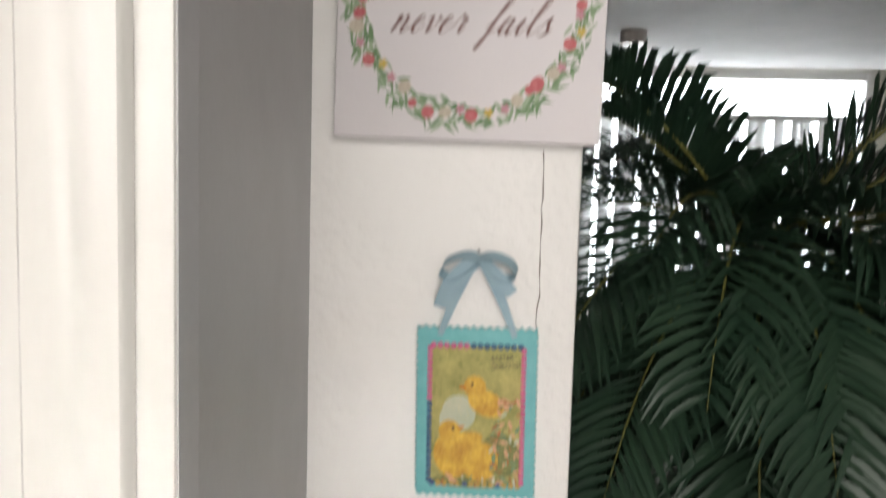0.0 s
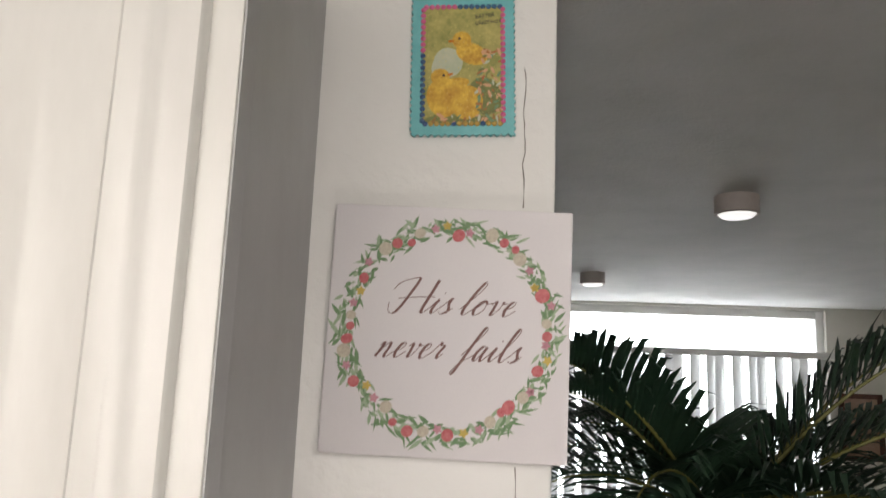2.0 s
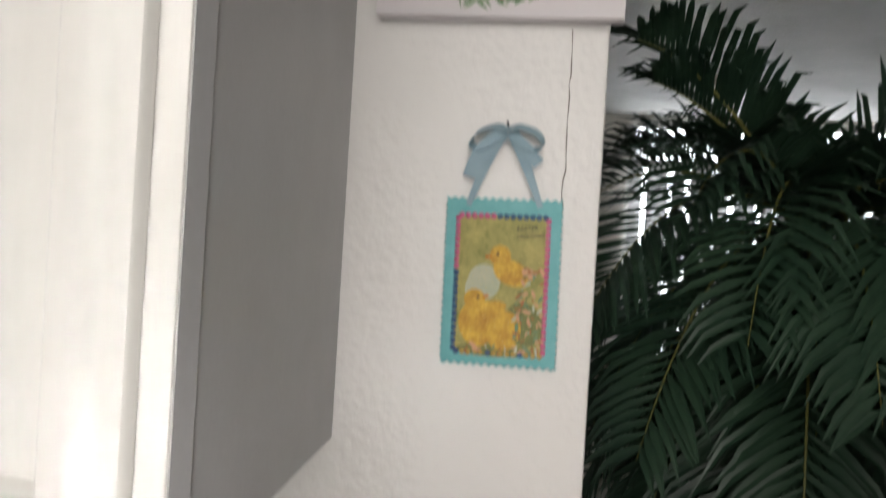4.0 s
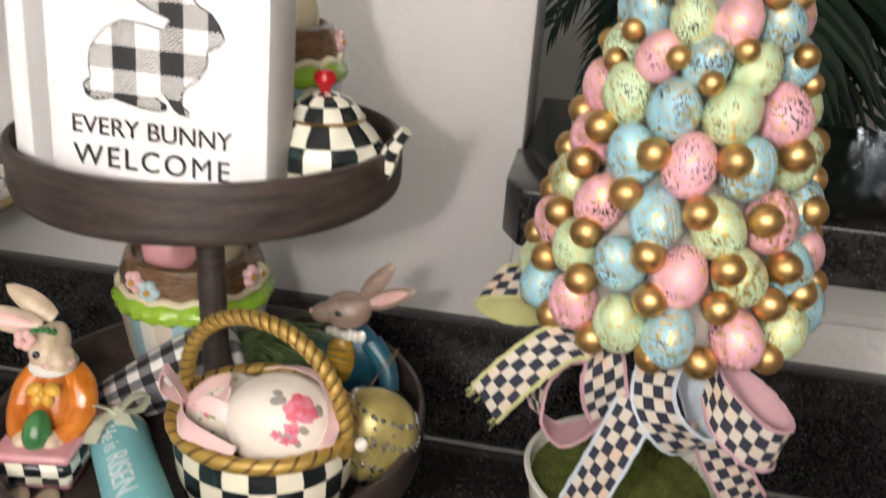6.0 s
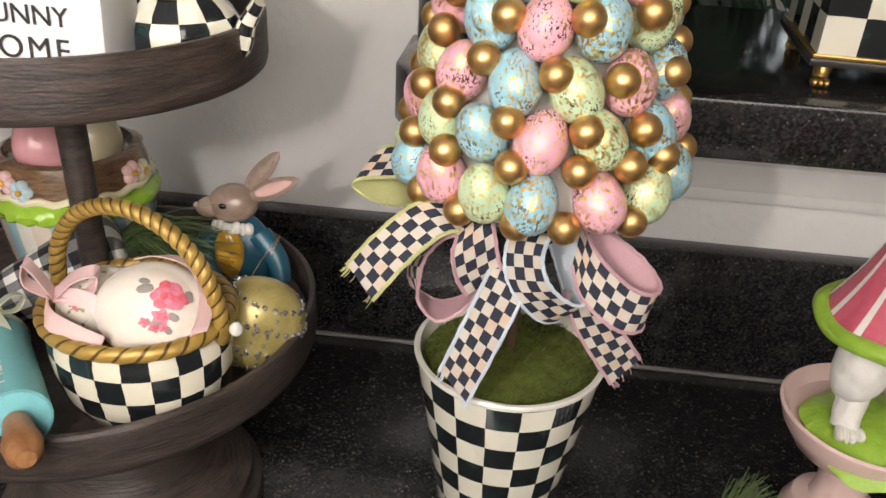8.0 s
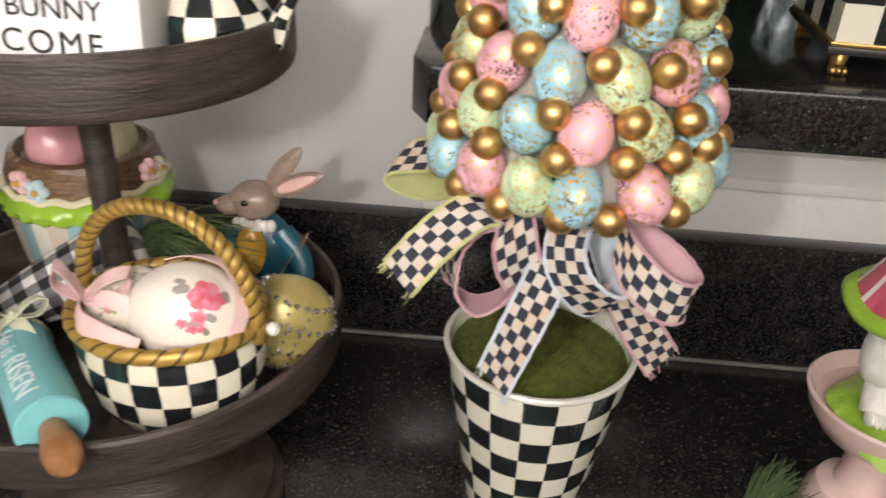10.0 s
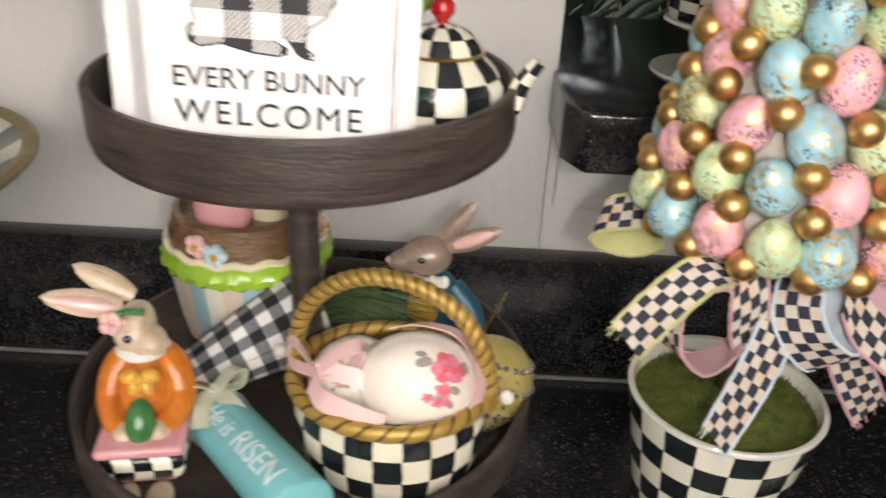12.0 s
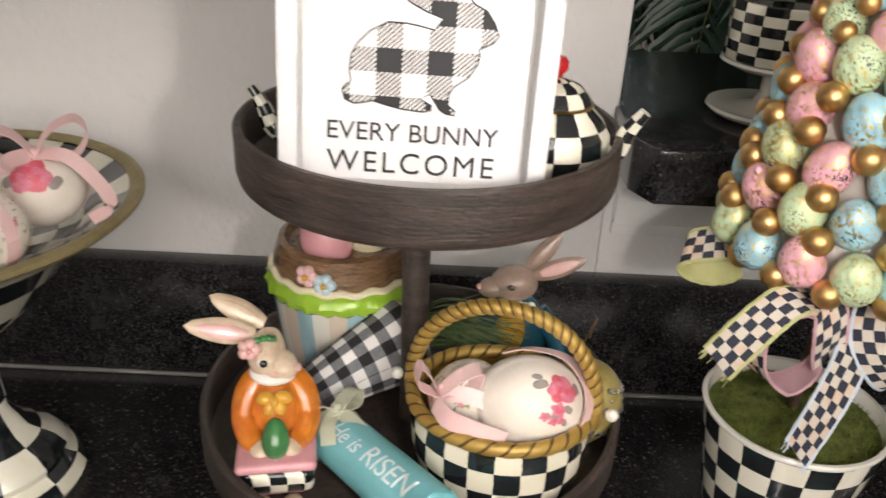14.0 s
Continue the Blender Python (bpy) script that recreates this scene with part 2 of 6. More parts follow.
GREENEGG = surf("green_egg_glaze", (0.05, 0.20, 0.06), (0.03, 0.14, 0.04), 0.14, 60, 150, coat=0.6)
TEALCOAT = surf("teal_coat_glaze", (0.018, 0.115, 0.17), (0.010, 0.07, 0.115), 0.35, 60, 200, coat=0.25, bump_d=0.0006)
EYE = surf("black_eye_glaze", (0.01, 0.008, 0.007), (0.015, 0.012, 0.01), 0.08, coat=0.6)
TEAL = surf("aqua_paint", (0.20, 0.52, 0.55), (0.17, 0.47, 0.50), 0.5, 18, 260, bump_d=0.0003)
WOOD = surf("warm_turned_wood", (0.36, 0.17, 0.07), (0.24, 0.10, 0.035), 0.45, 20, 160, stretch=(6, 6, 1))
SATINPINK = surf("pink_satin_ribbon", (0.74, 0.53, 0.51), (0.68, 0.45, 0.44), 0.34, 60, 1200)
SHEER = surf("sheer_cream_ribbon", (0.60, 0.62, 0.48), (0.52, 0.54, 0.40), 0.5, 60, 900)
SHEERBLUE = surf("sheer_blue_ribbon", (0.30, 0.42, 0.47), (0.22, 0.33, 0.40), 0.55, 60, 900)
GRASS = surf("green_raffia", (0.12, 0.17, 0.06), (0.05, 0.09, 0.025), 0.6, 60, 300)
PALM = surf("palm_leaf", (0.031, 0.064, 0.036), (0.015, 0.038, 0.023), 0.42, 12, 120, bump_d=0.0008, bump_scale=90)
RACHIS = surf("palm_midrib", (0.20, 0.19, 0.05), (0.12, 0.12, 0.03), 0.5)
TRUNK = surf("palm_trunk_fibre", (0.10, 0.06, 0.03), (0.04, 0.025, 0.014), 0.9, 20, 120, bump_d=0.006, bump_scale=60)
EGGW = surf("ivory_egg", (0.80, 0.74, 0.66), (0.76, 0.69, 0.60), 0.35, 30, 300, coat=0.2, bump_d=0.0002)
ROSE = surf("rose_decal", (0.55, 0.05, 0.09), (0.66, 0.16, 0.20), 0.4, 220, 600)
ROSEPINK = surf("pink_flower_decal", (0.66, 0.24, 0.30), (0.55, 0.12, 0.20), 0.4, 300, 600)
LEAFDEC = surf("grey_green_leaf_decal", (0.24, 0.24, 0.19), (0.34, 0.27, 0.26), 0.5, 250, 600)
JEWEL = surf("olive_gold_egg", (0.56, 0.47, 0.18), (0.40, 0.32, 0.09), 0.3, 120, 600, metal=0.35, coat=0.4)
RHINE = surf("rhinestone", (0.75, 0.76, 0.78), (0.5, 0.5, 0.52), 0.08, metal=0.9)
CARDTEAL = surf("aqua_glitter_card", (0.10, 0.36, 0.38), (0.16, 0.46, 0.47), 0.4, 90, 900, bump_d=0.0006, bump_scale=900)
CARDGREEN = surf("mossy_card_ground", (0.48, 0.40, 0.13), (0.20, 0.22, 0.05), 0.55, 55, 300, coat=0.0, bump_d=0.0005, bump_scale=700)
CHICK = surf("yellow_print", (0.72, 0.47, 0.05), (0.40, 0.19, 0.012), 0.55, 110, 420, coat=0.0, bump_d=0.0005, bump_scale=700)
SHELLP = surf("eggshell_print", (0.50, 0.50, 0.36), (0.36, 0.42, 0.30), 0.55, coat=0.0)
CARDRED = surf("russet_print", (0.50, 0.10, 0.04), (0.16, 0.17, 0.03), 0.55, 190, 500, coat=0.0)
CARDPINK = surf("pink_braid", (0.60, 0.12, 0.26), (0.48, 0.08, 0.20), 0.4, coat=0.2)
CARDNAVY = surf("navy_braid", (0.03, 0.06, 0.18), (0.02, 0.10, 0.18), 0.4, coat=0.2)
GOLDGLIT = surf("gold_glitter", (0.75, 0.62, 0.25), (0.6, 0.45, 0.12), 0.42, metal=0.9)
PINKPOT = surf("blush_pink_glaze", (0.74, 0.55, 0.50), (0.68, 0.48, 0.44), 0.2, 25, 120, coat=0.4)
FROST = surf("green_icing", (0.34, 0.54, 0.06), (0.25, 0.43, 0.04), 0.4, 90, 300, bump_d=0.002, bump_scale=200)
WHITEFIG = surf("white_bisque", (0.76, 0.74, 0.70), (0.70, 0.68, 0.63), 0.5, 60, 260, bump_d=0.0012, bump_scale=180)
STRIPEPINK = surf("pink_stripe_glaze", (0.62, 0.13, 0.18), (0.52, 0.09, 0.14), 0.25, coat=0.4)
BROWNFRAME = surf("brown_wood_frame", (0.12, 0.05, 0.03), (0.07, 0.03, 0.018), 0.5, 10, 90)
BLIND = surf("white_vertical_blind", (0.74, 0.74, 0.73), (0.66, 0.66, 0.66), 0.6, 6, 80)
LIGHTCAP = surf("taupe_collar", (0.50, 0.45, 0.42), (0.42, 0.37, 0.35), 0.5)
PLASTER = surf("filler_spot", (0.58, 0.56, 0.48), (0.50, 0.48, 0.41), 0.7, 90, 300)
CRACKM = surf("crack_dirt", (0.16, 0.15, 0.13), (0.22, 0.20, 0.17), 0.9)

CHK_POT = check_paint("check_pot", 18, 9)
CHK_BASKET = check_paint("check_basket", 22, 4, light=(0.80, 0.75, 0.60))
GOLDDARK = surf("dark_gold_groove", (0.16, 0.085, 0.015), (0.10, 0.05, 0.01), 0.5, 90, 400, metal=0.3)


def rope_paint(name, turns):
    """Gold paint over a twisted rope, dark in the grooves; u along, v round."""
    m, n, l, b = mat(name)
    u, v = uv_axes(n, l)
    obj = n.new("ShaderNodeTexCoord").outputs["Object"]
    ph = math_node(n, l, "FRACT", math_node(n, l, "SUBTRACT", math_node(n, l, "MULTIPLY", v, 2.0), math_node(n, l, "MULTIPLY", u, turns)))
    w = math_node(n, l, "MULTIPLY", math_node(n, l, "ABSOLUTE", math_node(n, l, "SUBTRACT", ph, 0.5)), 2.0)
    wear = math_node(n, l, "MULTIPLY_ADD", noise_out(n, l, 130, 3, obj), 0.20, 0.02)
    groove = ramp(n, l, math_node(n, l, "SUBTRACT", w, wear), 0.0, 0.14)
    gold = mix(n, l, noise_out(n, l, 110, 4, obj), (0.52, 0.35, 0.09), (0.36, 0.22, 0.045))
    l.new(mix(n, l, groove, (0.11, 0.06, 0.012), gold), b.inputs["Base Color"])
    finish(b, 0.38, 0.4, 0.2)
    bump(n, l, b, groove, 0.5, 0.0006)
    return m


ROPE_RIM, ROPE_HANDLE = rope_paint("gold_rope_rim", 30.0), rope_paint("gold_rope_handle", 29.0)
CHK_TEAPOT = check_paint("check_teapot", 14, 5)
CHK_LID = check_paint("check_lid", 12, 3)
CHK_SPOUT = check_paint("check_spout", 4, 6)
CHK_PLATE = check_paint("check_plate", 26, 7, tint=(0.45, 0.42, 0.36))
CHK_FOOT = check_paint("check_foot", 10, 5)
CHK_CAN = check_paint("check_canister", 16, 6)
CHK_BOX = check_paint("check_box", 5, 8)
CHK_SKIRT = check_paint("check_skirt", 22, 2)
PLAID_CARROT = plaid("plaid_fabric", 9.5, 7.5, weave=500)
PLAID_BUNNY = plaid("plaid_print", 1.0, 1.0)
RIB_YELLOW = ribbon_paint("ribbon_yellow_edge", (0.56, 0.55, 0.20))
RIB_PINK = ribbon_paint("ribbon_pink_edge", (0.56, 0.34, 0.36))
RIBBACK = {"yellow": surf("yellow_green_lining", (0.50, 0.50, 0.24), (0.42, 0.43, 0.18), 0.85, 60, 900), "pink": surf("dusty_pink_lining", (0.52, 0.32, 0.35), (0.46, 0.27, 0.30), 0.85, 60, 900), "blue": surf("pale_blue_lining", (0.56, 0.62, 0.68), (0.50, 0.56, 0.62), 0.85, 60, 900)}
RIB_BLUE = ribbon_paint("ribbon_blue_edge", (0.50, 0.58, 0.64))
EGG_PINK = speckled("pink_speckled", (0.76, 0.40, 0.47))
EGG_BLUE = speckled("blue_speckled", (0.29, 0.53, 0.62))
EGG_GREEN = speckled("green_speckled", (0.50, 0.64, 0.40))


def striped_jar():
    m, n, l, b = mat("striped_jar_glaze")
    u, v = uv_axes(n, l, 0.006)
    s = math_node(n, l, "FRACT", math_node(n, l, "MULTIPLY", u, 9.0))
    c1 = mix(n, l, math_node(n, l, "GREATER_THAN", s, 0.34), (0.33, 0.50, 0.55), (0.72, 0.70, 0.62))
    c2 = mix(n, l, math_node(n, l, "GREATER_THAN", s, 0.66), c1, (0.66, 0.56, 0.46))
    l.new(c2, b.inputs["Base Color"])
    finish(b, 0.13, 0, 0.6)
    bump(n, l, b, math_node(n, l, "SINE", math_node(n, l, "MULTIPLY", u, 9.0 * 6.283)), 0.4, 0.001)
    return m


def floral():
    m, n, l, b = mat("floral_print_egg")
    obj = n.new("ShaderNodeTexCoord").outputs["Object"]
    f = ramp(n, l, noise_out(n, l, 130, 3, obj), 0.63, 0.66)
    g = ramp(n, l, noise_out(n, l, 330, 3, obj), 0.60, 0.64)
    c = mix(n, l, g, (0.76, 0.70, 0.60), (0.25, 0.26, 0.14))
    l.new(mix(n, l, f, c, (0.60, 0.14, 0.18)), b.inputs["Base Color"])
    finish(b, 0.35, 0, 0.2)
    return m


def glass():
    m, n, l, b = mat("clear_glass")
    b.inputs["Transmission Weight"].default_value, b.inputs["IOR"].default_value = 1.0, 1.48
    b.inputs["Base Color"].default_value = (0.95, 0.97, 0.97, 1)
    finish(b, 0.03)
    return m


def glow(name, col, power):
    m, n, l, b = mat(name)
    b.inputs["Emission Color"].default_value, b.inputs["Emission Strength"].default_value = (*col, 1), power
    b.inputs["Base Color"].default_value = (*col, 1)
    return m


JAR = striped_jar()
FLORAL = floral()
GLASS = glass()
DAY = glow("daylight_outside", (0.95, 0.98, 1.0), 9.0)
LEDGLOW = glow("lamp_diffuser", (1.0, 0.98, 0.95), 0.9)


# ---------------------------------------------------------------- mesh helpers
def part(name, bm, material, parent, label="", smooth=True):
    """Links a bmesh as one mesh object under a thing or a part."""
    me = bpy.data.meshes.new(name)
    bm.to_mesh(me)
    bm.free()
    for m in (material if isinstance(material, (list, tuple)) else [material]):
        me.materials.append(m)
    if smooth:
        me.shade_smooth()
        me.set_sharp_from_angle(angle=radians(38))
    ob = new(name, me)
    if parent is not None:
        ob.parent = parent
    if label:
        tagged(ob, label)
    return ob


def shared(name, me, parent, m):
    ob = new(name, me)
    ob.parent = parent
    ob.matrix_basis = m
    return ob


def thing(name, label, category, loc=(0, 0, 0), rz=0.0, group="", kind=""):
    ob = new(name)
    ob.empty_display_size = 0.02
    ob.matrix_world = pose(*loc, 0, 0, rz)
    return tagged(ob, label, category, group, kind)


def solid(name, bm, material, label, category, group="", kind="", smooth=True):
    return tagged(part(name, bm, material, None, smooth=smooth), label, category, group, kind)


def box(bm, a, b, bevel=0.0, mi=0, seg=2):
    """A box between two corners, with its edges rounded."""
    r = bmesh.ops.create_cube(bm, size=1.0)
    vs = r["verts"]
    for v in vs:
        v.co = Vector([a[i] + (v.co[i] + 0.5) * (b[i] - a[i]) for i in range(3)])
    fs = {f for v in vs for f in v.link_faces}
    for f in fs:
        f.material_index = mi
    if bevel:
        es = list({e for v in vs for e in v.link_edges})
        bmesh.ops.bevel(bm, geom=es, offset=bevel, segments=seg, affect="EDGES", profile=0.5, material=mi)
    return bm


def uvl(bm):
    return bm.loops.layers.uv.verify()


def grid(bm, rows, mi=0, closed=True, uv=None):
    """Skins rings of points; uv gives (u, v) for ring i, point j."""
    lay = uvl(bm)
    vv = [[bm.verts.new(p) for p in r] for r in rows]
    n = len(rows[0])
    for i in range(len(rows) - 1):
        for j in range(n if closed else n - 1):
            k = (j + 1) % n
            f = bm.faces.new((vv[i][j], vv[i][k], vv[i + 1][k], vv[i + 1][j]))
            f.material_index = mi if isinstance(mi, int) else mi(i, j)
            if uv:
                for lp, (a, c) in zip(f.loops, ((i, j), (i, j + 1), (i + 1, j + 1), (i + 1, j))):
                    lp[lay].uv = uv(a, c)
    return vv


def lathe(bm, profile, seg=48, mi=0, c=(0, 0, 0), uscale=1.0, squash=(1, 1)):
    """Turns (radius, height) points round the z axis."""
    d = [0.0]
    for (r0, z0), (r1, z1) in zip(profile, profile[1:]):
        d.append(d[-1] + math.hypot(r1 - r0, z1 - z0))
    rows = [[Vector((c[0] + squash[0] * max(r, 1e-5) * math.cos(2 * math.pi * j / seg), c[1] + squash[1] * max(r, 1e-5) * math.sin(2 * math.pi * j / seg), c[2] + z)) for j in range(seg)] for r, z in profile]
    grid(bm, rows, mi, True, lambda i, j: (uscale * j / seg, d[i] / d[-1]))
    return bm


def blob(bm, c, r, rot=(0, 0, 0), mi=0, seg=24, rings=14, taper=0.0):
    """An ellipsoid; taper narrows its upper end, as an egg's."""
    m = Euler([radians(a) for a in rot]).to_matrix()
    rows = []
    for i in range(rings + 1):
        a = math.pi * i / rings
        s, z = math.sin(a), -math.cos(a)
        k = 1 - taper * (z + 0.2)
        rows.append([Vector(c) + m @ Vector((r[0] * max(s, 1e-3) * k * math.cos(2 * math.pi * j / seg), r[1] * max(s, 1e-3) * k * math.sin(2 * math.pi * j / seg), r[2] * z)) for j in range(seg)])
    grid(bm, rows, mi, True, lambda i, j: (j / seg, i / rings))
    return bm


def spline(pts, n=8):
    """Points of a smooth line through the given ones."""
    p = [Vector(q) for q in pts]
    p = [2 * p[0] - p[1]] + p + [2 * p[-1] - p[-2]]
    out = []
    for i in range(1, len(p) - 2):
        for k in range(n):
            t = k / n
            a, b, c, d = p[i - 1], p[i], p[i + 1], p[i + 2]
            out.append(0.5 * ((2 * b) + (c - a) * t + (2 * a - 5 * b + 4 * c - d) * t * t + (3 * b - a - 3 * c + d) * t ** 3))
    return out + [p[-2]]


def tube(bm, pts, rad, seg=12, mi=0, cap=True):
    """A round bar along points; rad is a number or a function of 0..1."""
    rows, up = [], Vector((0.13, 0.21, 0.97))
    L = [0.0]
    for a, b in zip(pts, pts[1:]):
        L.append(L[-1] + (Vector(b) - Vector(a)).length)
    prev = None
    for i, p in enumerate(pts):
        t = (Vector(pts[min(i + 1, len(pts) - 1)]) - Vector(pts[max(i - 1, 0)])).normalized()
        x = t.cross(up).normalized() if prev is None else (prev - t * prev.dot(t)).normalized()
        prev = x
        y = t.cross(x)
        r = rad(i / (len(pts) - 1)) if callable(rad) else rad
        rows.append([Vector(p) + r * (math.cos(2 * math.pi * j / seg) * x + math.sin(2 * math.pi * j / seg) * y) for j in range(seg)])
    vv = grid(bm, rows, mi, True, lambda i, j: (j / seg, L[i] / L[-1]))
    if cap:
        for ring in (list(reversed(vv[0])), vv[-1]):
            f = bm.faces.new(ring)
            f.material_index = mi
    return bm


def strip(bm, pts, side, width, mi=0, thick=0.0006):
    """A flat band along points; side is its crosswise direction, one or one for each point."""
    lay = uvl(bm)
    L = [0.0]
    for a, b in zip(pts, pts[1:]):
        L.append(L[-1] + (Vector(b) - Vector(a)).length)
    rows = []
    for i, p in enumerate(pts):
        w = width(i / (len(pts) - 1)) if callable(width) else width
        t = (Vector(pts[min(i + 1, len(pts) - 1)]) - Vector(pts[max(i - 1, 0)])).normalized()
        s = Vector(side[i] if isinstance(side, list) else side)
        s = (s - t * s.dot(t)).normalized()
        nrm = t.cross(s).normalized() * thick * 0.5
        rows.append([Vector(p) - s * w / 2 - nrm, Vector(p) + s * w / 2 - nrm, Vector(p) + s * w / 2 + nrm, Vector(p) - s * w / 2 + nrm])
    vs = (0, 1, 1, 0, 0)
    grid(bm, rows, mi, True, lambda i, j: (L[i], vs[j]))
    return bm


def plate(bm, outline, z0, z1, mi=0):
    """A flat piece: an outline in x and z, drawn between two depths y."""
    a = [bm.verts.new((x, z0, z)) for x, z in outline]
    b = [bm.verts.new((x, z1, z)) for x, z in outline]
    n = len(outline)
    fs = [bm.faces.new(a), bm.faces.new(list(reversed(b)))]
    for i in range(n):
        k = (i + 1) % n
        fs.append(bm.faces.new((a[k], a[i], b[i], b[k])))
    for f in fs:
        f.material_index = mi
    return bm


def oval(cx, cz, rx, rz, n=20, tilt=0.0):
    t = radians(tilt)
    return [(cx + rx * math.cos(a) * math.cos(t) - rz * math.sin(a) * math.sin(t), cz + rx * math.cos(a) * math.sin(t) + rz * math.sin(a) * math.cos(t)) for a in [2 * math.pi * i / n for i in range(n)]]


def lettering(name, words, size, m, material, parent, shear=0.0, spacing=1.0, label=""):
    """Raised words in the built-in font, centred."""
    cu = bpy.data.curves.new(name, "FONT")
    cu.body, cu.size, cu.align_x, cu.align_y, cu.shear, cu.space_character, cu.extrude = words, size, "CENTER", "CENTER", shear, spacing, 0.0002
    tmp = new("lettering_form", cu)
    me = bpy.data.meshes.new_from_object(tmp.evaluated_get(bpy.context.evaluated_depsgraph_get()))
    bpy.data.objects.remove(tmp)
    me.name = name
    me.materials.clear()
    me.materials.append(material)
    ob = new(name, me)
    ob.parent = parent
    ob.matrix_basis = m
    if label:
        tagged(ob, label)
    return ob


B = bmesh.new

# ---------------------------------------------------------------- the two rooms
XL, XR, YK, YF, ZC = -1.9, 2.55, -2.3, 5.1, 2.42
OPEN = 0.11                    # where the wall ends and the opening begins
LEDGE_B, LEDGE_T, LEDGE_Y = 1.139, 1.178, 0.605

solid("floor", box(B(), (XL, YK, -0.1), (XR, 0.77, 0.0)), KITFLOOR, "tan kitchen floor below the counter", "floor", kind="structure")
solid("floor_living", box(B(), (XL, 0.77, -0.1), (XR, YF + 0.2, -0.004)), FLOORM, "tan carpeted living room floor", "floor", kind="structure")
solid("ceiling", box(B(), (XL, YK, ZC), (XR, YF + 0.2, ZC + 0.1)), CEIL, "grey-white textured ceiling over both rooms", "ceiling", kind="structure")
bm = box(B(), (XL, WY, 0), (OPEN, WY + 0.115, ZC), 0.003)
solid("wall_north", bm, WALL, "glossy white kitchen wall with orange-peel texture", "wall", kind="structure")
solid("wall_below_ledge", box(B(), (OPEN, WY, 0), (XR, WY + 0.115, LEDGE_B - 0.001), 0.001), WALL, "white half wall under the granite ledge", "wall", kind="structure")
solid("wall_west", box(B(), (XL - 0.1, YK, 0), (XL, YF + 0.2, ZC)), WALL, "white side wall of the rooms", "wall", kind="structure")
solid("wall_south", box(B(), (XL, YK - 0.1, 0), (XR, YK, ZC)), WALL, "white kitchen wall opposite the counter", "wall", kind="structure")
solid("wall_east", box(B(), (XR, YK, 0), (XR + 0.1, YF + 0.2, ZC)), LIVING, "cream wall of the living room", "wall", kind="structure")

# far living room wall with a wide window
WX0, WX1, WZ0, WZ1 = 0.30, 2.20, 0.85, 2.405
RAIL = 2.10                    # blinds hang from here; clear glass added above stands in for lit wall
bm = B()
for a, b in (((XL, YF, 0), (WX0, YF + 0.12, ZC)), ((WX1, YF, 0), (XR, YF + 0.12, ZC)), ((WX0, YF, 0), (WX1, YF + 0.12, WZ0)), ((WX0, YF, WZ1), (WX1, YF + 0.12, ZC))):
    box(bm, a, b)
solid("wall_far", bm, LIVING, "cream far wall of the living room", "wall", kind="structure")
solid("baseboard", box(B(), (XL, YF - 0.015, 0), (XR, YF - 0.002, 0.12), 0.003), TRIMW, "white baseboard along the far wall", "baseboard", kind="structure")
win = thing("window_1", "wide bright window with white vertical blinds", "window", (0, YF, 0), kind="structure")
bm = B()
for a, b in (((WX0, 0.03, WZ0), (WX0 + 0.05, 0.09, WZ1)), ((WX1 - 0.05, 0.03, WZ0), (WX1, 0.09, WZ1)), ((WX0 + 0.05, 0.03, WZ0), (WX1 - 0.05, 0.09, WZ0 + 0.05)), ((WX0 + 0.05, 0.03, WZ1 - 0.05), (WX1 - 0.05, 0.09, WZ1)), ((1.23, 0.03, WZ0 + 0.05), (1.28, 0.09, RAIL))):
    box(bm, a, b, 0.004)
part("window_frame", bm, TRIMW, win)
part("headrail", box(B(), (WX0 - 0.05, -0.07, RAIL), (WX1 + 0.05, -0.01, RAIL + 0.04), 0.004), TRIMW, win)
bm = B()
pane = part("pane", box(bm, (WX0 + 0.05, 0.055, WZ0 + 0.05), (1.23, 0.061, WZ1 - 0.05)), GLASS, win)
pane.visible_shadow = False
bm = B()
pane = part("pane", box(bm, (1.28, 0.055, WZ0 + 0.05), (WX1 - 0.05, 0.061, WZ1 - 0.05)), GLASS, win)
pane.visible_shadow = False
for i in range(22):
    bm = B()
    x = WX0 + 0.06 + i * 0.085 + 0.02 * math.sin(i * 2.1)
    strip(bm, spline([(x, -0.035, RAIL), (x, -0.035, 1.4), (x, -0.035, WZ0 - 0.05)], 3), (0.83, 0.55, 0), 0.088, thick=0.001)
    part("slat", bm, BLIND, win)
solid("backdrop", box(B(), (-2.5, 6.6, -0.5), (5.5, 6.62, 3.8)), DAY, "bright hazy daylight outside the window", "backdrop", kind="structure")

# ---------------------------------------------------------------- counter, splash, ledge
solid("counter", box(B(), (-1.2, 0.085, CZ - 0.035), (1.6, WY - 0.021, CZ), 0.003), GRANITE, "polished black speckled granite countertop", "countertop", kind="structure")
SPL = 1.030
solid("backsplash", box(B(), (-1.2, WY - 0.021, CZ + 0.0015), (1.6, WY - 0.001, SPL), 0.002), GRANITE, "black granite backsplash strip along the wall", "backsplash", kind="structure")
solid("trim_caulk", box(B(), (-1.2, WY - 0.0235, CZ), (1.6, WY - 0.0205, CZ + 0.0035), 0.001), surf("grey_caulk", (0.24, 0.23, 0.22), (0.15, 0.15, 0.14), 0.6), "grey caulk line between counter and backsplash", "trim", kind="structure")
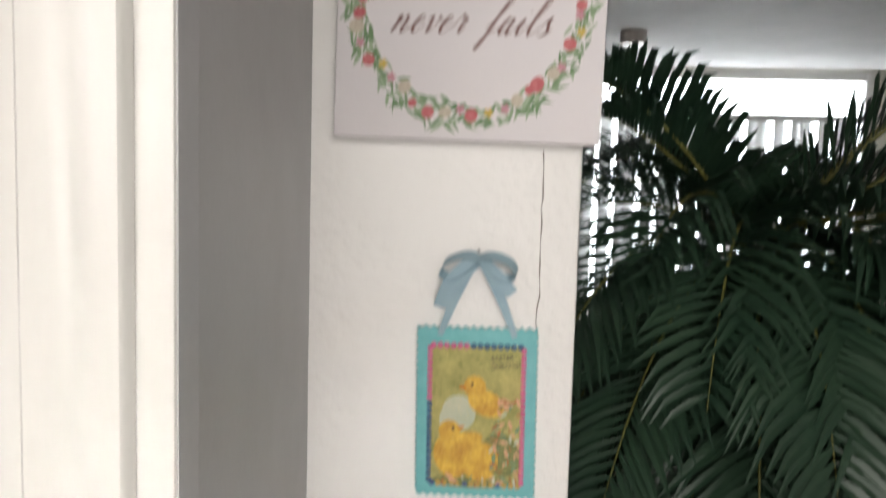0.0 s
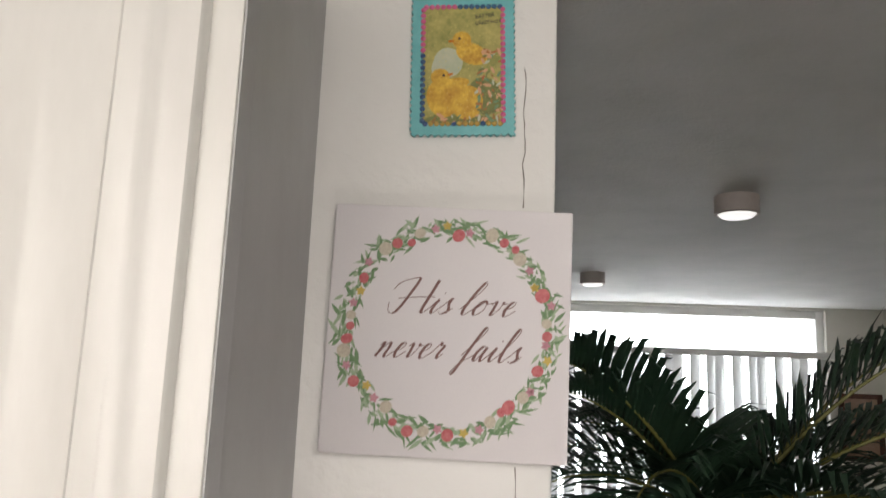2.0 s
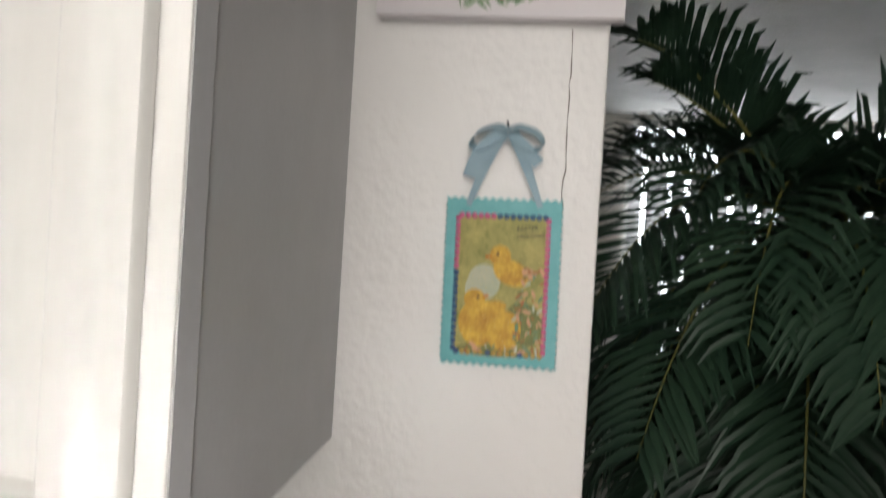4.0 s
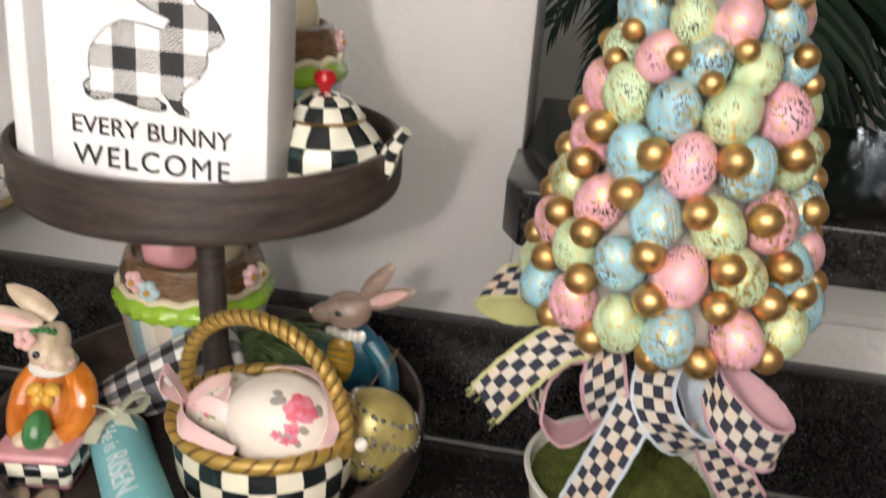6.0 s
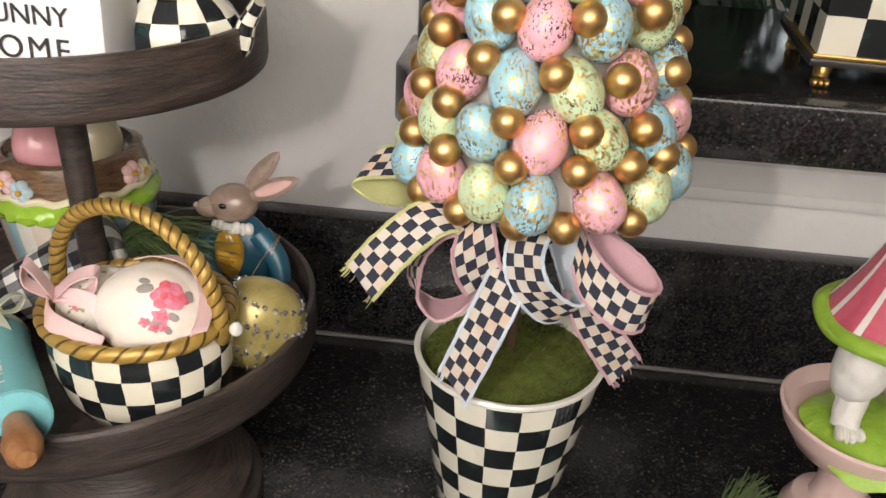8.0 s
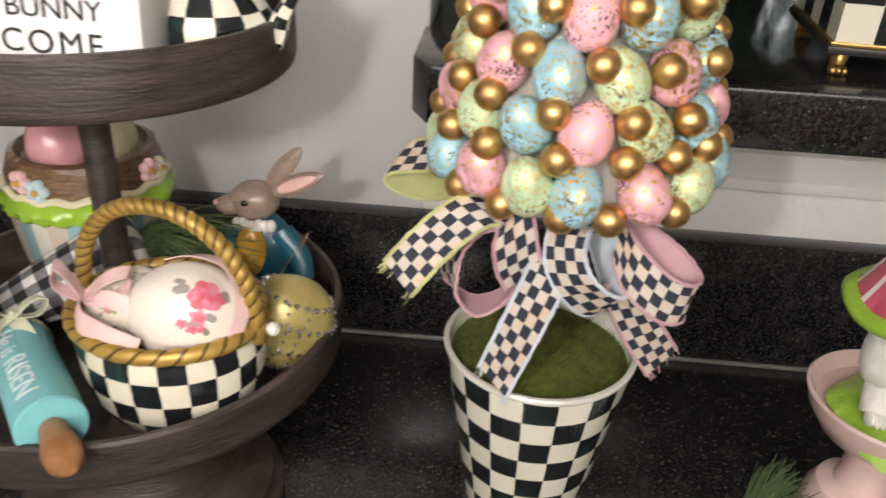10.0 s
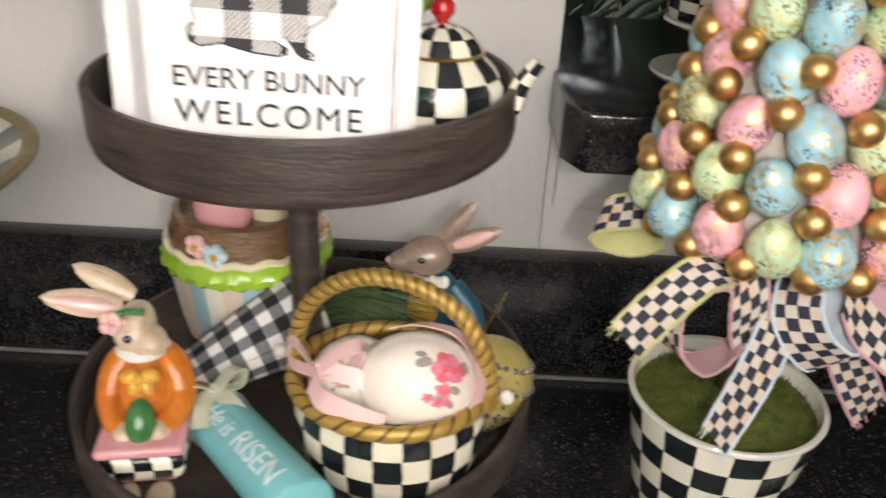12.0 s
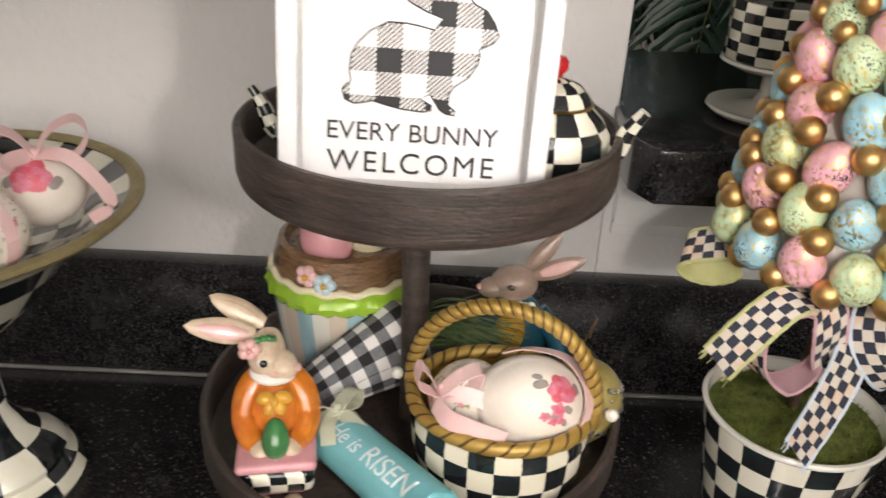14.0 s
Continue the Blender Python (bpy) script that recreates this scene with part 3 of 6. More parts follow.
# the ledge, with a clipped corner where it meets the wall's end
bm = B()
out = [(OPEN - 0.004, WY - 0.002), (OPEN - 0.004, LEDGE_Y + 0.026), (OPEN + 0.009, LEDGE_Y), (1.6, LEDGE_Y), (1.6, 0.905), (OPEN + 0.002, 0.905), (OPEN + 0.002, WY - 0.002)]
lo = [bm.verts.new((x, y, LEDGE_B)) for x, y in out]
hi = [bm.verts.new((x, y, LEDGE_T)) for x, y in out]
bm.faces.new(list(reversed(lo)))
bm.faces.new(hi)
for i in range(len(out)):
    k = (i + 1) % len(out)
    bm.faces.new((lo[i], lo[k], hi[k], hi[i]))
bmesh.ops.recalc_face_normals(bm, faces=bm.faces)
bmesh.ops.bevel(bm, geom=list(bm.edges), offset=0.002, segments=2, affect="EDGES", profile=0.5)
solid("ledge", bm, GRANITE, "raised polished black granite ledge on the half wall", "ledge", kind="structure")
# stepped moulding under the ledge
bm = B()
for y0, z0, z1 in ((WY - 0.030, LEDGE_B - 0.020, LEDGE_B - 0.001), (WY - 0.022, LEDGE_B - 0.034, LEDGE_B - 0.020), (WY - 0.014, LEDGE_B - 0.058, LEDGE_B - 0.034), (WY - 0.008, LEDGE_B - 0.070, LEDGE_B - 0.058)):
    box(bm, (OPEN + 0.006, y0, z0), (1.6, WY - 0.001, z1), 0.002)
solid("trim", bm, TRIMW, "white stepped wooden moulding under the ledge", "trim", kind="structure")
bm = box(B(), (-1.2, 0.14, 0.1), (1.6, WY - 0.03, CZ - 0.036), 0.003)
solid("base_cabinet", bm, CABINET, "white base cabinets carrying the granite counter", "cabinet")

# ---------------------------------------------------------------- wall cabinet
cab = thing("wall_cabinet", "white wall cabinet with raised-panel door, side painted in shade grey", "cabinet", (0, 0, 0))
CB, CT, FX, BX, FY = 1.396, 2.133, -0.058, -0.099, 0.364
bm = B()
low = [(-0.95, WY - 0.001), (-0.95, FY + 0.02), (FX - 0.0035, FY + 0.02), (BX, WY - 0.001)]
a = [bm.verts.new((x, y, CB - (0.010 if y > 0.6 else 0.0))) for x, y in low]
b = [bm.verts.new((x, y, CT)) for x, y in low]
bm.faces.new(list(reversed(a)))
bm.faces.new(b)
for i in range(4):
    bm.faces.new((a[i], a[(i + 1) % 4], b[(i + 1) % 4], b[i]))
bmesh.ops.recalc_face_normals(bm, faces=bm.faces)
part("carcass", bm, CABSHADE, cab, "side panel in painted shade grey")
bm = B()
for p, q in (((FX - 0.040, FY, CB), (FX, FY + 0.0195, CT)), ((-0.95, FY, CB), (FX - 0.040, FY + 0.0195, CB + 0.04)), ((-0.95, FY, CT - 0.04), (FX - 0.040, FY + 0.0195, CT)), ((-0.95, FY, CB + 0.04), (-0.91, FY + 0.0195, CT - 0.04))):
    box(bm, p, q, 0.0015)
part("face_frame", bm, [CABINET], cab)
# added skin that paints shade on the white frame's edge
part("edge_shade", box(B(), (FX + 0.0002, FY + 0.0012, CB), (FX + 0.0010, FY + 0.0195, CT)), CABSHADE, cab, "thin grey skin painting shade on the face frame edge")


def panel_door(x0, x1, z0, z1, y):
    """A raised-panel door: nested frames stepping in and out."""
    bm = B()
    steps = [(0, 0), (0.0, -0.007), (0.0015, -0.009), (0.009, -0.011), (0.014, -0.014), (0.019, -0.0185), (0.021, -0.019), (0.030, -0.019), (0.032, -0.017), (0.034, -0.012), (0.040, -0.011), (0.058, -0.018), (0.062, -0.018)]
    rows = []
    for ins, d in steps:
        rows.append([Vector((x0 + ins, y + d, z0 + ins)), Vector((x1 - ins, y + d, z0 + ins)), Vector((x1 - ins, y + d, z1 - ins)), Vector((x0 + ins, y + d, z1 - ins))])
    vv = grid(bm, rows)
    bm.faces.new(vv[-1])
    bm.faces.new(list(reversed(vv[0])))
    return bm


part("door", panel_door(-0.485, FX - 0.014, CB + 0.020, CT - 0.012, FY - 0.0005), CABINET, cab, "white raised-panel door")
part("door", panel_door(-0.945, -0.490, CB + 0.020, CT - 0.012, FY - 0.0005), CABINET, cab, "white raised-panel door")

# marks on the wall
bm = B()
plate(bm, [(-0.192 + 0.009 * math.cos(a) * (1 + 0.25 * math.sin(3 * a)), 1.309 + 0.012 * math.sin(a)) for a in [i * math.pi / 9 for i in range(18)]], WY - 0.0008, WY - 0.0001)
solid("filler_spot", bm, PLASTER, "tan filler spot on the white wall", "wall mark")
bm = B()
plate(bm, oval(-0.068, 1.329, 0.0012, 0.0035, 10, 20), WY - 0.0005, WY - 0.0001)
solid("nail_hole", bm, INK, "small dark nail hole in the wall", "wall mark")
bm = B()
plate(bm, oval(-0.180, 1.325, 0.0012, 0.0018, 10), WY - 0.0005, WY - 0.0001)
solid("nail_hole", bm, INK, "small dark nail hole in the wall", "wall mark")
bm = B()
blob(bm, (0.084, WY - 0.0002, 1.342), (0.005, 0.001, 0.006), seg=12, rings=8)
solid("paint_blister", bm, WALL, "small raised paint blister on the wall", "wall mark")


def crack(z0, z1, x, seed):
    rnd = random.Random(seed)
    pts, z = [], z0
    while z < z1:
        pts.append((x + rnd.uniform(-0.0012, 0.0012), WY - 0.0003, z))
        z += rnd.uniform(0.006, 0.014)
    return tube(B(), pts, lambda t: 0.00045 * (0.4 + abs(math.sin(t * 17 + seed))), 5)


solid("wall_crack", crack(1.57, 1.73, 0.0805, 3), CRACKM, "thin vertical crack in the white paint", "wall mark")
solid("wall_crack", crack(1.945, 2.075, 0.0825, 5), CRACKM, "thin vertical crack in the white paint", "wall mark")

# ---------------------------------------------------------------- tiered tray
TX, TY = -0.0365, 0.4835
LOW_F, LOW_T, UP_F, UP_T = 1.0465, 1.0710, 1.2075, 1.232
tray = thing("tiered_tray", "dark wooden two-tier round tray with ring handle", "tiered tray", (TX, TY, CZ))


def tier(r, floor, top):
    f, t = floor - CZ, top - CZ
    return [(0.0, f - 0.004), (r - 0.008, f - 0.004), (r - 0.003, f - 0.003), (r - 0.001, f - 0.001), (r, f + 0.003), (r, t - 0.0015), (r - 0.0012, t), (r - 0.0035, t), (r - 0.0045, t - 0.0015), (r - 0.0045, f + 0.002), (r - 0.008, f), (0.0, f)]


part("lower_tier", lathe(B(), tier(0.1205, LOW_F, LOW_T), 96), DARKWOOD, tray)
part("upper_tier", lathe(B(), tier(0.0957, UP_F, UP_T), 96, c=(0.0042, 0.003, 0)), DARKWOOD, tray)
part("base", lathe(B(), [(0.0, 0.0), (0.078, 0.0), (0.081, 0.003), (0.081, 0.012), (0.078, 0.015), (0.074, 0.016), (0.076, 0.019), (0.075, 0.025), (0.060, 0.034), (0.045, 0.060), (0.040, 0.095), (0.046, 0.118), (0.052, LOW_F - CZ - 0.0045)], 64), DARKWOOD, tray)
part("post", lathe(B(), [(0.0075, LOW_F - CZ), (0.0075, UP_F - CZ - 0.004)], 24), DARKWOOD, tray)
part("post", lathe(B(), [(0.0065, UP_F - CZ), (0.0065, 1.272 - CZ)], 24), DARKWOOD, tray)
ringpts = [(0.027 * math.cos(a) * math.cos(radians(12)), 0.027 * math.cos(a) * math.sin(radians(12)), 1.302 - CZ + 0.0275 * math.sin(a)) for a in [2 * math.pi * i / 48 for i in range(49)]]
part("ring_handle", tube(B(), ringpts, 0.0042, 12, cap=False), BLACKMETAL, tray, "black ring handle")

# ---------------------------------------------------------------- framed bunny box on the upper tier
bx0, bx1, bz0, bz1 = -0.0575, 0.0575, 0.0, 0.1195
sign = thing("shadow_box_sign", "white shadow box sign with a plaid bunny and black lettering", "sign", (-0.0376, 0.4222, UP_F + 0.0005), rz=2.0)
sign.matrix_world = sign.matrix_world @ pose(0, 0, 0.0016, -3.0, 1.6, 0)
FW = 0.0085
bm = B()
for p, q in (((bx0, 0, bz0), (bx0 + FW, 0.034, bz1)), ((bx1 - FW, 0, bz0), (bx1, 0.034, bz1)), ((bx0 + FW, 0, bz0), (bx1 - FW, 0.034, bz0 + FW)), ((bx0 + FW, 0, bz1 - FW), (bx1 - FW, 0.034, bz1))):
    box(bm, p, q, 0.0008)
part("frame", bm, WHITEBOX, sign)
part("back_panel", box(B(), (bx0 + FW, 0.0135, bz0 + FW), (bx1 - FW, 0.0260, bz1 - FW)), WHITEBOX, sign, "white printed back panel")


def bunny_shape():
    """The printed bunny: body, head, two ears, tail and paws, in units of its own width."""
    pts = [(-0.500, -0.205), (-0.484, -0.180), (-0.445, -0.150), (-0.456, -0.070), (-0.445, 0.024), (-0.405, 0.100), (-0.326, 0.182), (-0.215, 0.242), (-0.110, 0.243), (-0.010, 0.229), (0.085, 0.210), (0.133, 0.285), (0.030, 0.320), (-0.080, 0.372), (-0.165, 0.450), (-0.150, 0.468), (-0.020, 0.445), (0.095, 0.425), (0.130, 0.415), (0.108, 0.540), (0.110, 0.690), (0.128, 0.700), (0.244, 0.570), (0.290, 0.430), (0.326, 0.388), (0.410, 0.348), (0.465, 0.277), (0.500, 0.198), (0.465, 0.150), (0.378, 0.105), (0.386, 0.070), (0.378, 0.008), (0.323, -0.080), (0.228, -0.150), (0.204, -0.198), (0.200, -0.270), (0.252, -0.310), (0.247, -0.337), (0.190, -0.330), (0.149, -0.305), (0.078, -0.206), (0.010, -0.237), (0.093, -0.280), (0.088, -0.312), (0.038, -0.327), (-0.104, -0.316), (-0.215, -0.293), (-0.300, -0.270), (-0.357, -0.285), (-0.420, -0.296), (-0.484, -0.270)]
    return pts


bm = B()
S, BXC, BZC = 0.0650, 0.0006, 0.0620
outl = [(BXC + S * x, BZC + S * z) for x, z in bunny_shape()]
plate(bm, outl, 0.0129, 0.0133)
lay = uvl(bm)
for f in bm.faces:
    for lp in f.loops:
        lp[lay].uv = (((lp.vert.co.x - BXC) / S + 0.282) / 0.335 + 0.5, ((lp.vert.co.z - BZC) / S + 0.079) / 0.315 + 0.5)
part("bunny_print", bm, PLAID_BUNNY, sign, "black and white buffalo plaid bunny", smooth=False)
bm = B()
tube(bm, [(x, 0.0130, z) for x, z in outl + outl[:1]], 0.00035, 5, cap=False)
part("bunny_outline", bm, INK, sign)
lettering("lettering", "EVERY BUNNY", 0.0116, pose(-0.0010, 0.0127, 0.0304, 90, 0, 0), INK, sign, spacing=1.0, label="black printed words")
lettering("lettering", "WELCOME", 0.0137, pose(-0.0010, 0.0127, 0.0164, 90, 0, 0), INK, sign, spacing=1.20, label="black printed words")


# ---------------------------------------------------------------- teapots
def teapot(loc, rz, size):
    pot = thing("teapot", "black and white checked enamel teapot with a red knob", "teapot", loc, rz, "checked teapots on the upper tier")
    k = size
    body = [(0.0, 0.0), (0.020 * k, 0.0), (0.024 * k, 0.002 * k), (0.030 * k, 0.008 * k), (0.0345 * k, 0.018 * k), (0.0335 * k, 0.027 * k), (0.028 * k, 0.035 * k), (0.0225 * k, 0.040 * k), (0.021 * k, 0.042 * k)]
    part("body", lathe(B(), body, 56), CHK_TEAPOT, pot)
    part("rim", lathe(B(), [(0.0205 * k, 0.0415 * k), (0.0225 * k, 0.0415 * k), (0.0228 * k, 0.0428 * k), (0.0205 * k, 0.0432 * k)], 40), BRASS, pot, "gilt rim")
    lid = part("lid", lathe(B(), [(0.0215 * k, 0.0432 * k), (0.0195 * k, 0.047 * k), (0.014 * k, 0.0525 * k), (0.006 * k, 0.056 * k), (0.0, 0.0565 * k)], 40), CHK_LID, pot)
    part("knob", lathe(B(), [(0.0, 0.056 * k), (0.003 * k, 0.056 * k), (0.0035 * k, 0.058 * k), (0.0062 * k, 0.061 * k), (0.0062 * k, 0.065 * k), (0.004 * k, 0.068 * k), (0.0, 0.0685 * k)], 20), RED, lid, "glossy red knob")
    part("spout", tube(B(), spline([(0.028 * k, 0, 0.012 * k), (0.038 * k, 0, 0.018 * k), (0.043 * k, 0, 0.030 * k), (0.051 * k, 0, 0.042 * k)], 6), lambda t: k * (0.0075 - 0.004 * t), 14), CHK_SPOUT, pot)
    part("handle", tube(B(), spline([(-0.030 * k, 0, 0.010 * k), (-0.046 * k, 0, 0.012 * k), (-0.052 * k, 0, 0.028 * k), (-0.042 * k, 0, 0.040 * k), (-0.028 * k, 0, 0.036 * k)], 6), 0.0032 * k, 10), CHK_SPOUT, pot)
    return pot


teapot((0.028, 0.481, UP_F + 0.0005), -14, 0.86)
teapot((-0.082, 0.486, UP_F + 0.0005), 172, 0.80)


# ---------------------------------------------------------------- nest jars
FLOWERP = surf("pale_pink_petal", (0.76, 0.50, 0.48), (0.70, 0.42, 0.42), 0.14, 60, 200, coat=0.5)
FLOWERB = surf("pale_blue_petal", (0.52, 0.66, 0.70), (0.44, 0.58, 0.64), 0.14, 60, 200, coat=0.5)


def grid_of(rows):
    bm = B()
    grid(bm, rows)
    return bm


def nest_jar(loc, rz, k):
    jar = thing("nest_jar", "glazed ceramic jar with painted nest, grass and pastel eggs", "ceramic jar", loc, rz, "nest jars on the tray")
    part("body", lathe(B(), [(0.0, 0.0), (0.038 * k, 0.0), (0.042 * k, 0.003 * k), (0.0455 * k, 0.020 * k), (0.0485 * k, 0.045 * k), (0.0495 * k, 0.056 * k)], 64), JAR, jar, "pale blue and cream striped body")
    bm = B()
    rows = []
    for i, (r, z) in enumerate(((0.0495, 0.0525), (0.0520, 0.0545), (0.0525, 0.058), (0.050, 0.062), (0.046, 0.066))):
        rows.append([Vector(((r + 0.0012 * math.sin(j * 2.4 + i)) * k * math.cos(2 * math.pi * j / 72), (r + 0.0012 * math.sin(j * 2.4 + i)) * k * math.sin(2 * math.pi * j / 72), (z - (0.0013 * abs(math.sin(j * 1.1)) if i < 2 else 0)) * k)) for j in range(72)])
    grid(bm, rows)
    part("grass_band", bm, LIME, jar, "lime green grass band")
    rows = []
    for r, z in ((0.0478, 0.0640), (0.0500, 0.0652), (0.0505, 0.0672), (0.0490, 0.0688), (0.0460, 0.0690)):
        rows.append([Vector((r * k * math.cos(2 * math.pi * j / 96), r * k * math.sin(2 * math.pi * j / 96), (z + 0.0011 * math.sin(j * 1.05)) * k)) for j in range(96)])
    part("cream_edge", grid_of(rows), CREAMG, jar, "cream scalloped edge above the grass")
    part("nest", lathe(B(), [(0.046 * k, 0.065 * k), (0.0475 * k, 0.068 * k), (0.0465 * k, 0.076 * k), (0.043 * k, 0.086 * k), (0.039 * k, 0.0875 * k), (0.036 * k, 0.082 * k), (0.020 * k, 0.079 * k), (0.0, 0.078 * k)], 64), NEST, jar, "brown twig nest")
    for name, p, r, rot, m in (("egg", (-0.010, -0.012, 0.091), (0.018, 0.018, 0.022), (-10, -8, 0), PINKG), ("egg", (0.018, 0.002, 0.090), (0.017, 0.017, 0.021), (5, 12, 0), CREAMG), ("egg", (-0.004, 0.020, 0.090), (0.016, 0.016, 0.020), (10, 0, 0), BLUEG)):
        part(name, blob(B(), [c * k for c in p], [c * k for c in r], rot, taper=0.12), m, jar)
    for ang, z, m in ((-112, 0.077, FLOWERP), (-98, 0.073, FLOWERB), (-14, 0.076, FLOWERP), (0, 0.073, CREAMG), (60, 0.076, FLOWERP)):
        bm = B()
        a = radians(ang)
        c = Vector((0.047 * k * math.cos(a), 0.047 * k * math.sin(a), z * k))
        for q in range(5):
            w = 2 * math.pi * q / 5
            blob(bm, c + k * Vector((-0.0042 * math.cos(w) * math.sin(a), 0.0042 * math.cos(w) * math.cos(a), 0.0042 * math.sin(w))), (0.0036 * k, 0.0036 * k, 0.0036 * k), seg=10, rings=6)
        blob(bm, c + k * Vector((0.003 * math.cos(a), 0.003 * math.sin(a), 0)), (0.002 * k,) * 3, mi=1, seg=8, rings=6)
        part("flower", bm, [m, YELLOWG], jar)
    return jar


nest_jar((-0.0855, 0.557, LOW_F + 0.0005), 0, 0.965)
nest_jar((-0.022, 0.534, UP_F + 0.0005), 25, 0.82)


# ---------------------------------------------------------------- rabbit figurines (each one plain mesh)
def ear(bm, base, tip, w, mi, mi2, face):
    """A leaf-shaped ear with a paler hollow."""
    b, t = Vector(base), Vector(tip)
    d = (t - b)
    f = Vector(face).normalized()
    s = d.cross(f).normalized()
    for off, ww, m in ((0.0, 1.0, mi), (0.0016, 0.62, mi2)):
        rows = []
        for i in range(11):
            q = i / 10
            wd = w * ww * (math.sin(math.pi * min(1, (0.12 + 0.88 * q) * 0.93)) ** 0.75 * (1.0 - 0.25 * q) if q < 1 else 0.02)
            c = b + d * (q if off == 0 else 0.12 + 0.74 * q)
            rows.append([c + s * wd * math.cos(a) + f * (wd * 0.38 * math.sin(a) + off) for a in [2 * math.pi * j / 14 for j in range(14)]])
        grid(bm, rows, m)


def orange_rabbit(loc, rz):
    bm = B()
    F, W, P, O, Y, G, C, K, E_ = range(9)
    # skirted seat, checks, legs and feet
    box(bm, (-0.021, -0.031, 0.002), (0.021, 0.016, 0.017), 0.005, K, 3)
    lay = uvl(bm)
    for f in bm.faces:
        for lp in f.loops:
            co = lp.vert.co
            lp[lay].uv = ((co.x + co.y * 0.9 + 0.05) / 0.0095 / 22, (co.z - 0.002) / 0.0155)
    box(bm, (-0.0225, -0.032, 0.017), (0.0225, 0.016, 0.023), 0.0029, P, 3)
    for sx in (-1, 1):
        blob(bm, (sx * 0.0085, -0.036, 0.004), (0.0072, 0.011, 0.0045), mi=F, seg=16, rings=10)
        for q in (-1, 0, 1):
            blob(bm, (sx * 0.0085 + q * 0.004, -0.045, 0.0035), (0.0026, 0.004, 0.0032), mi=F, seg=10, rings=8)
        # sleeves and paws
        tube(bm, spline([(sx * 0.0095, 0.002, 0.0505), (sx * 0.0150, 0.000, 0.0430), (sx * 0.0178, -0.003, 0.0320), (sx * 0.0150, -0.011, 0.0255), (sx * 0.0095, -0.0185, 0.0245)], 6), lambda t: 0.0052 + 0.0034 * math.sin(math.pi * min(1.0, 0.15 + 0.8 * t)) - 0.0012 * t, 16, O)
        blob(bm, (sx * 0.0085, -0.019, 0.0235), (0.0062, 0.0060, 0.0045), mi=F, seg=14, rings=10)
    blob(bm, (0, 0.002, 0.036), (0.0170, 0.0155, 0.0225), mi=O, seg=26, rings=16, taper=0.22)
    blob(bm, (0, -0.002, 0.056), (0.0145, 0.0125, 0.0055), mi=W, seg=22, rings=10)
    # green egg and yellow bow
    blob(bm, (0, -0.0205, 0.0295), (0.0082, 0.0078, 0.0098), mi=G, seg=20, rings=14, taper=0.12)
    for sx in (-1, 1):
        blob(bm, (sx * 0.0052, -0.0145, 0.0478), (0.0052, 0.003, 0.0036), (0, sx * 12, 0), Y, 14, 8)
        blob(bm, (sx * 0.0030, -0.0160, 0.0425), (0.0032, 0.0022, 0.0042), (0, sx * -20, 0), Y, 12, 8)
    blob(bm, (0, -0.0165, 0.0470), (0.0026, 0.0026, 0.0028), mi=Y, seg=10, rings=8)
    for i in range(7):
        a = i * 0.9
        blob(bm, (-0.016 + 0.0053 * i, -0.0205, 0.0185 + 0.0015 * math.sin(a * 2)), (0.0024, 0.0016, 0.0016), mi=Y, seg=8, rings=6)
    # head turned aside, muzzle, ears, flower, eye
    hx, hz = -0.0045, -0.0050
    blob(bm, (hx + 0.001, 0.000, hz + 0.0705), (0.0118, 0.0130, 0.0130), (0, 20, 0), F, 26, 16)
    blob(bm, (hx + 0.010, -0.006, hz + 0.0672), (0.0110, 0.0082, 0.0074), (0, 8, -18), F, 20, 12)
    blob(bm, (hx + 0.006, -0.0085, hz + 0.0645), (0.0070, 0.0050, 0.0052), (0, 10, 0), F, 16, 10)
    blob(bm, (hx + 0.0205, -0.0100, hz + 0.0672), (0.0024, 0.0028, 0.0020), mi=C, seg=10, rings=8)
    ear(bm, (hx - 0.006, 0.002, hz + 0.080), (-0.049, -0.004, 0.0860), 0.0078, F, C, (0.25, -1, 0.25))
    ear(bm, (hx - 0.001, 0.008, hz + 0.083), (-0.036, 0.010, 0.0950), 0.0072, F, F, (0.25, -1, 0.25))
    for q in range(5):
        w = 2 * math.pi * q / 5
        blob(bm, (hx - 0.0085 + 0.0036 * math.cos(w), -0.0120, hz + 0.0800 + 0.0036 * math.sin(w)), (0.0032, 0.002, 0.0032), mi=C, seg=10, rings=6)
    blob(bm, (hx - 0.0085, -0.0140, hz + 0.0800), (0.0016, 0.0014, 0.0016), mi=P, seg=8, rings=6)
    for i in range(4):
        blob(bm, (hx - 0.0035 + 0.003 * i, -0.0115 + 0.002 * i, hz + 0.0850 - 0.0004 * i * i), (0.0026, 0.0018, 0.0016), (0, 25 * i, 0), G, 10, 6)
    # eye with a pale rim
    for ex, ey in ((-0.0012, -0.0128),):
        blob(bm, (hx + ex, ey, hz + 0.0722), (0.0033, 0.0012, 0.0026), mi=W, seg=12, rings=8)
        blob(bm, (hx + ex + 0.0003, ey - 0.0006, hz + 0.0722), (0.0024, 0.0012, 0.0022), mi=E_, seg=12, rings=8)
    blob(bm, (hx + 0.0050, -0.0134, hz + 0.0655), (0.0026, 0.0007, 0.0015), mi=C, seg=10, rings=6)
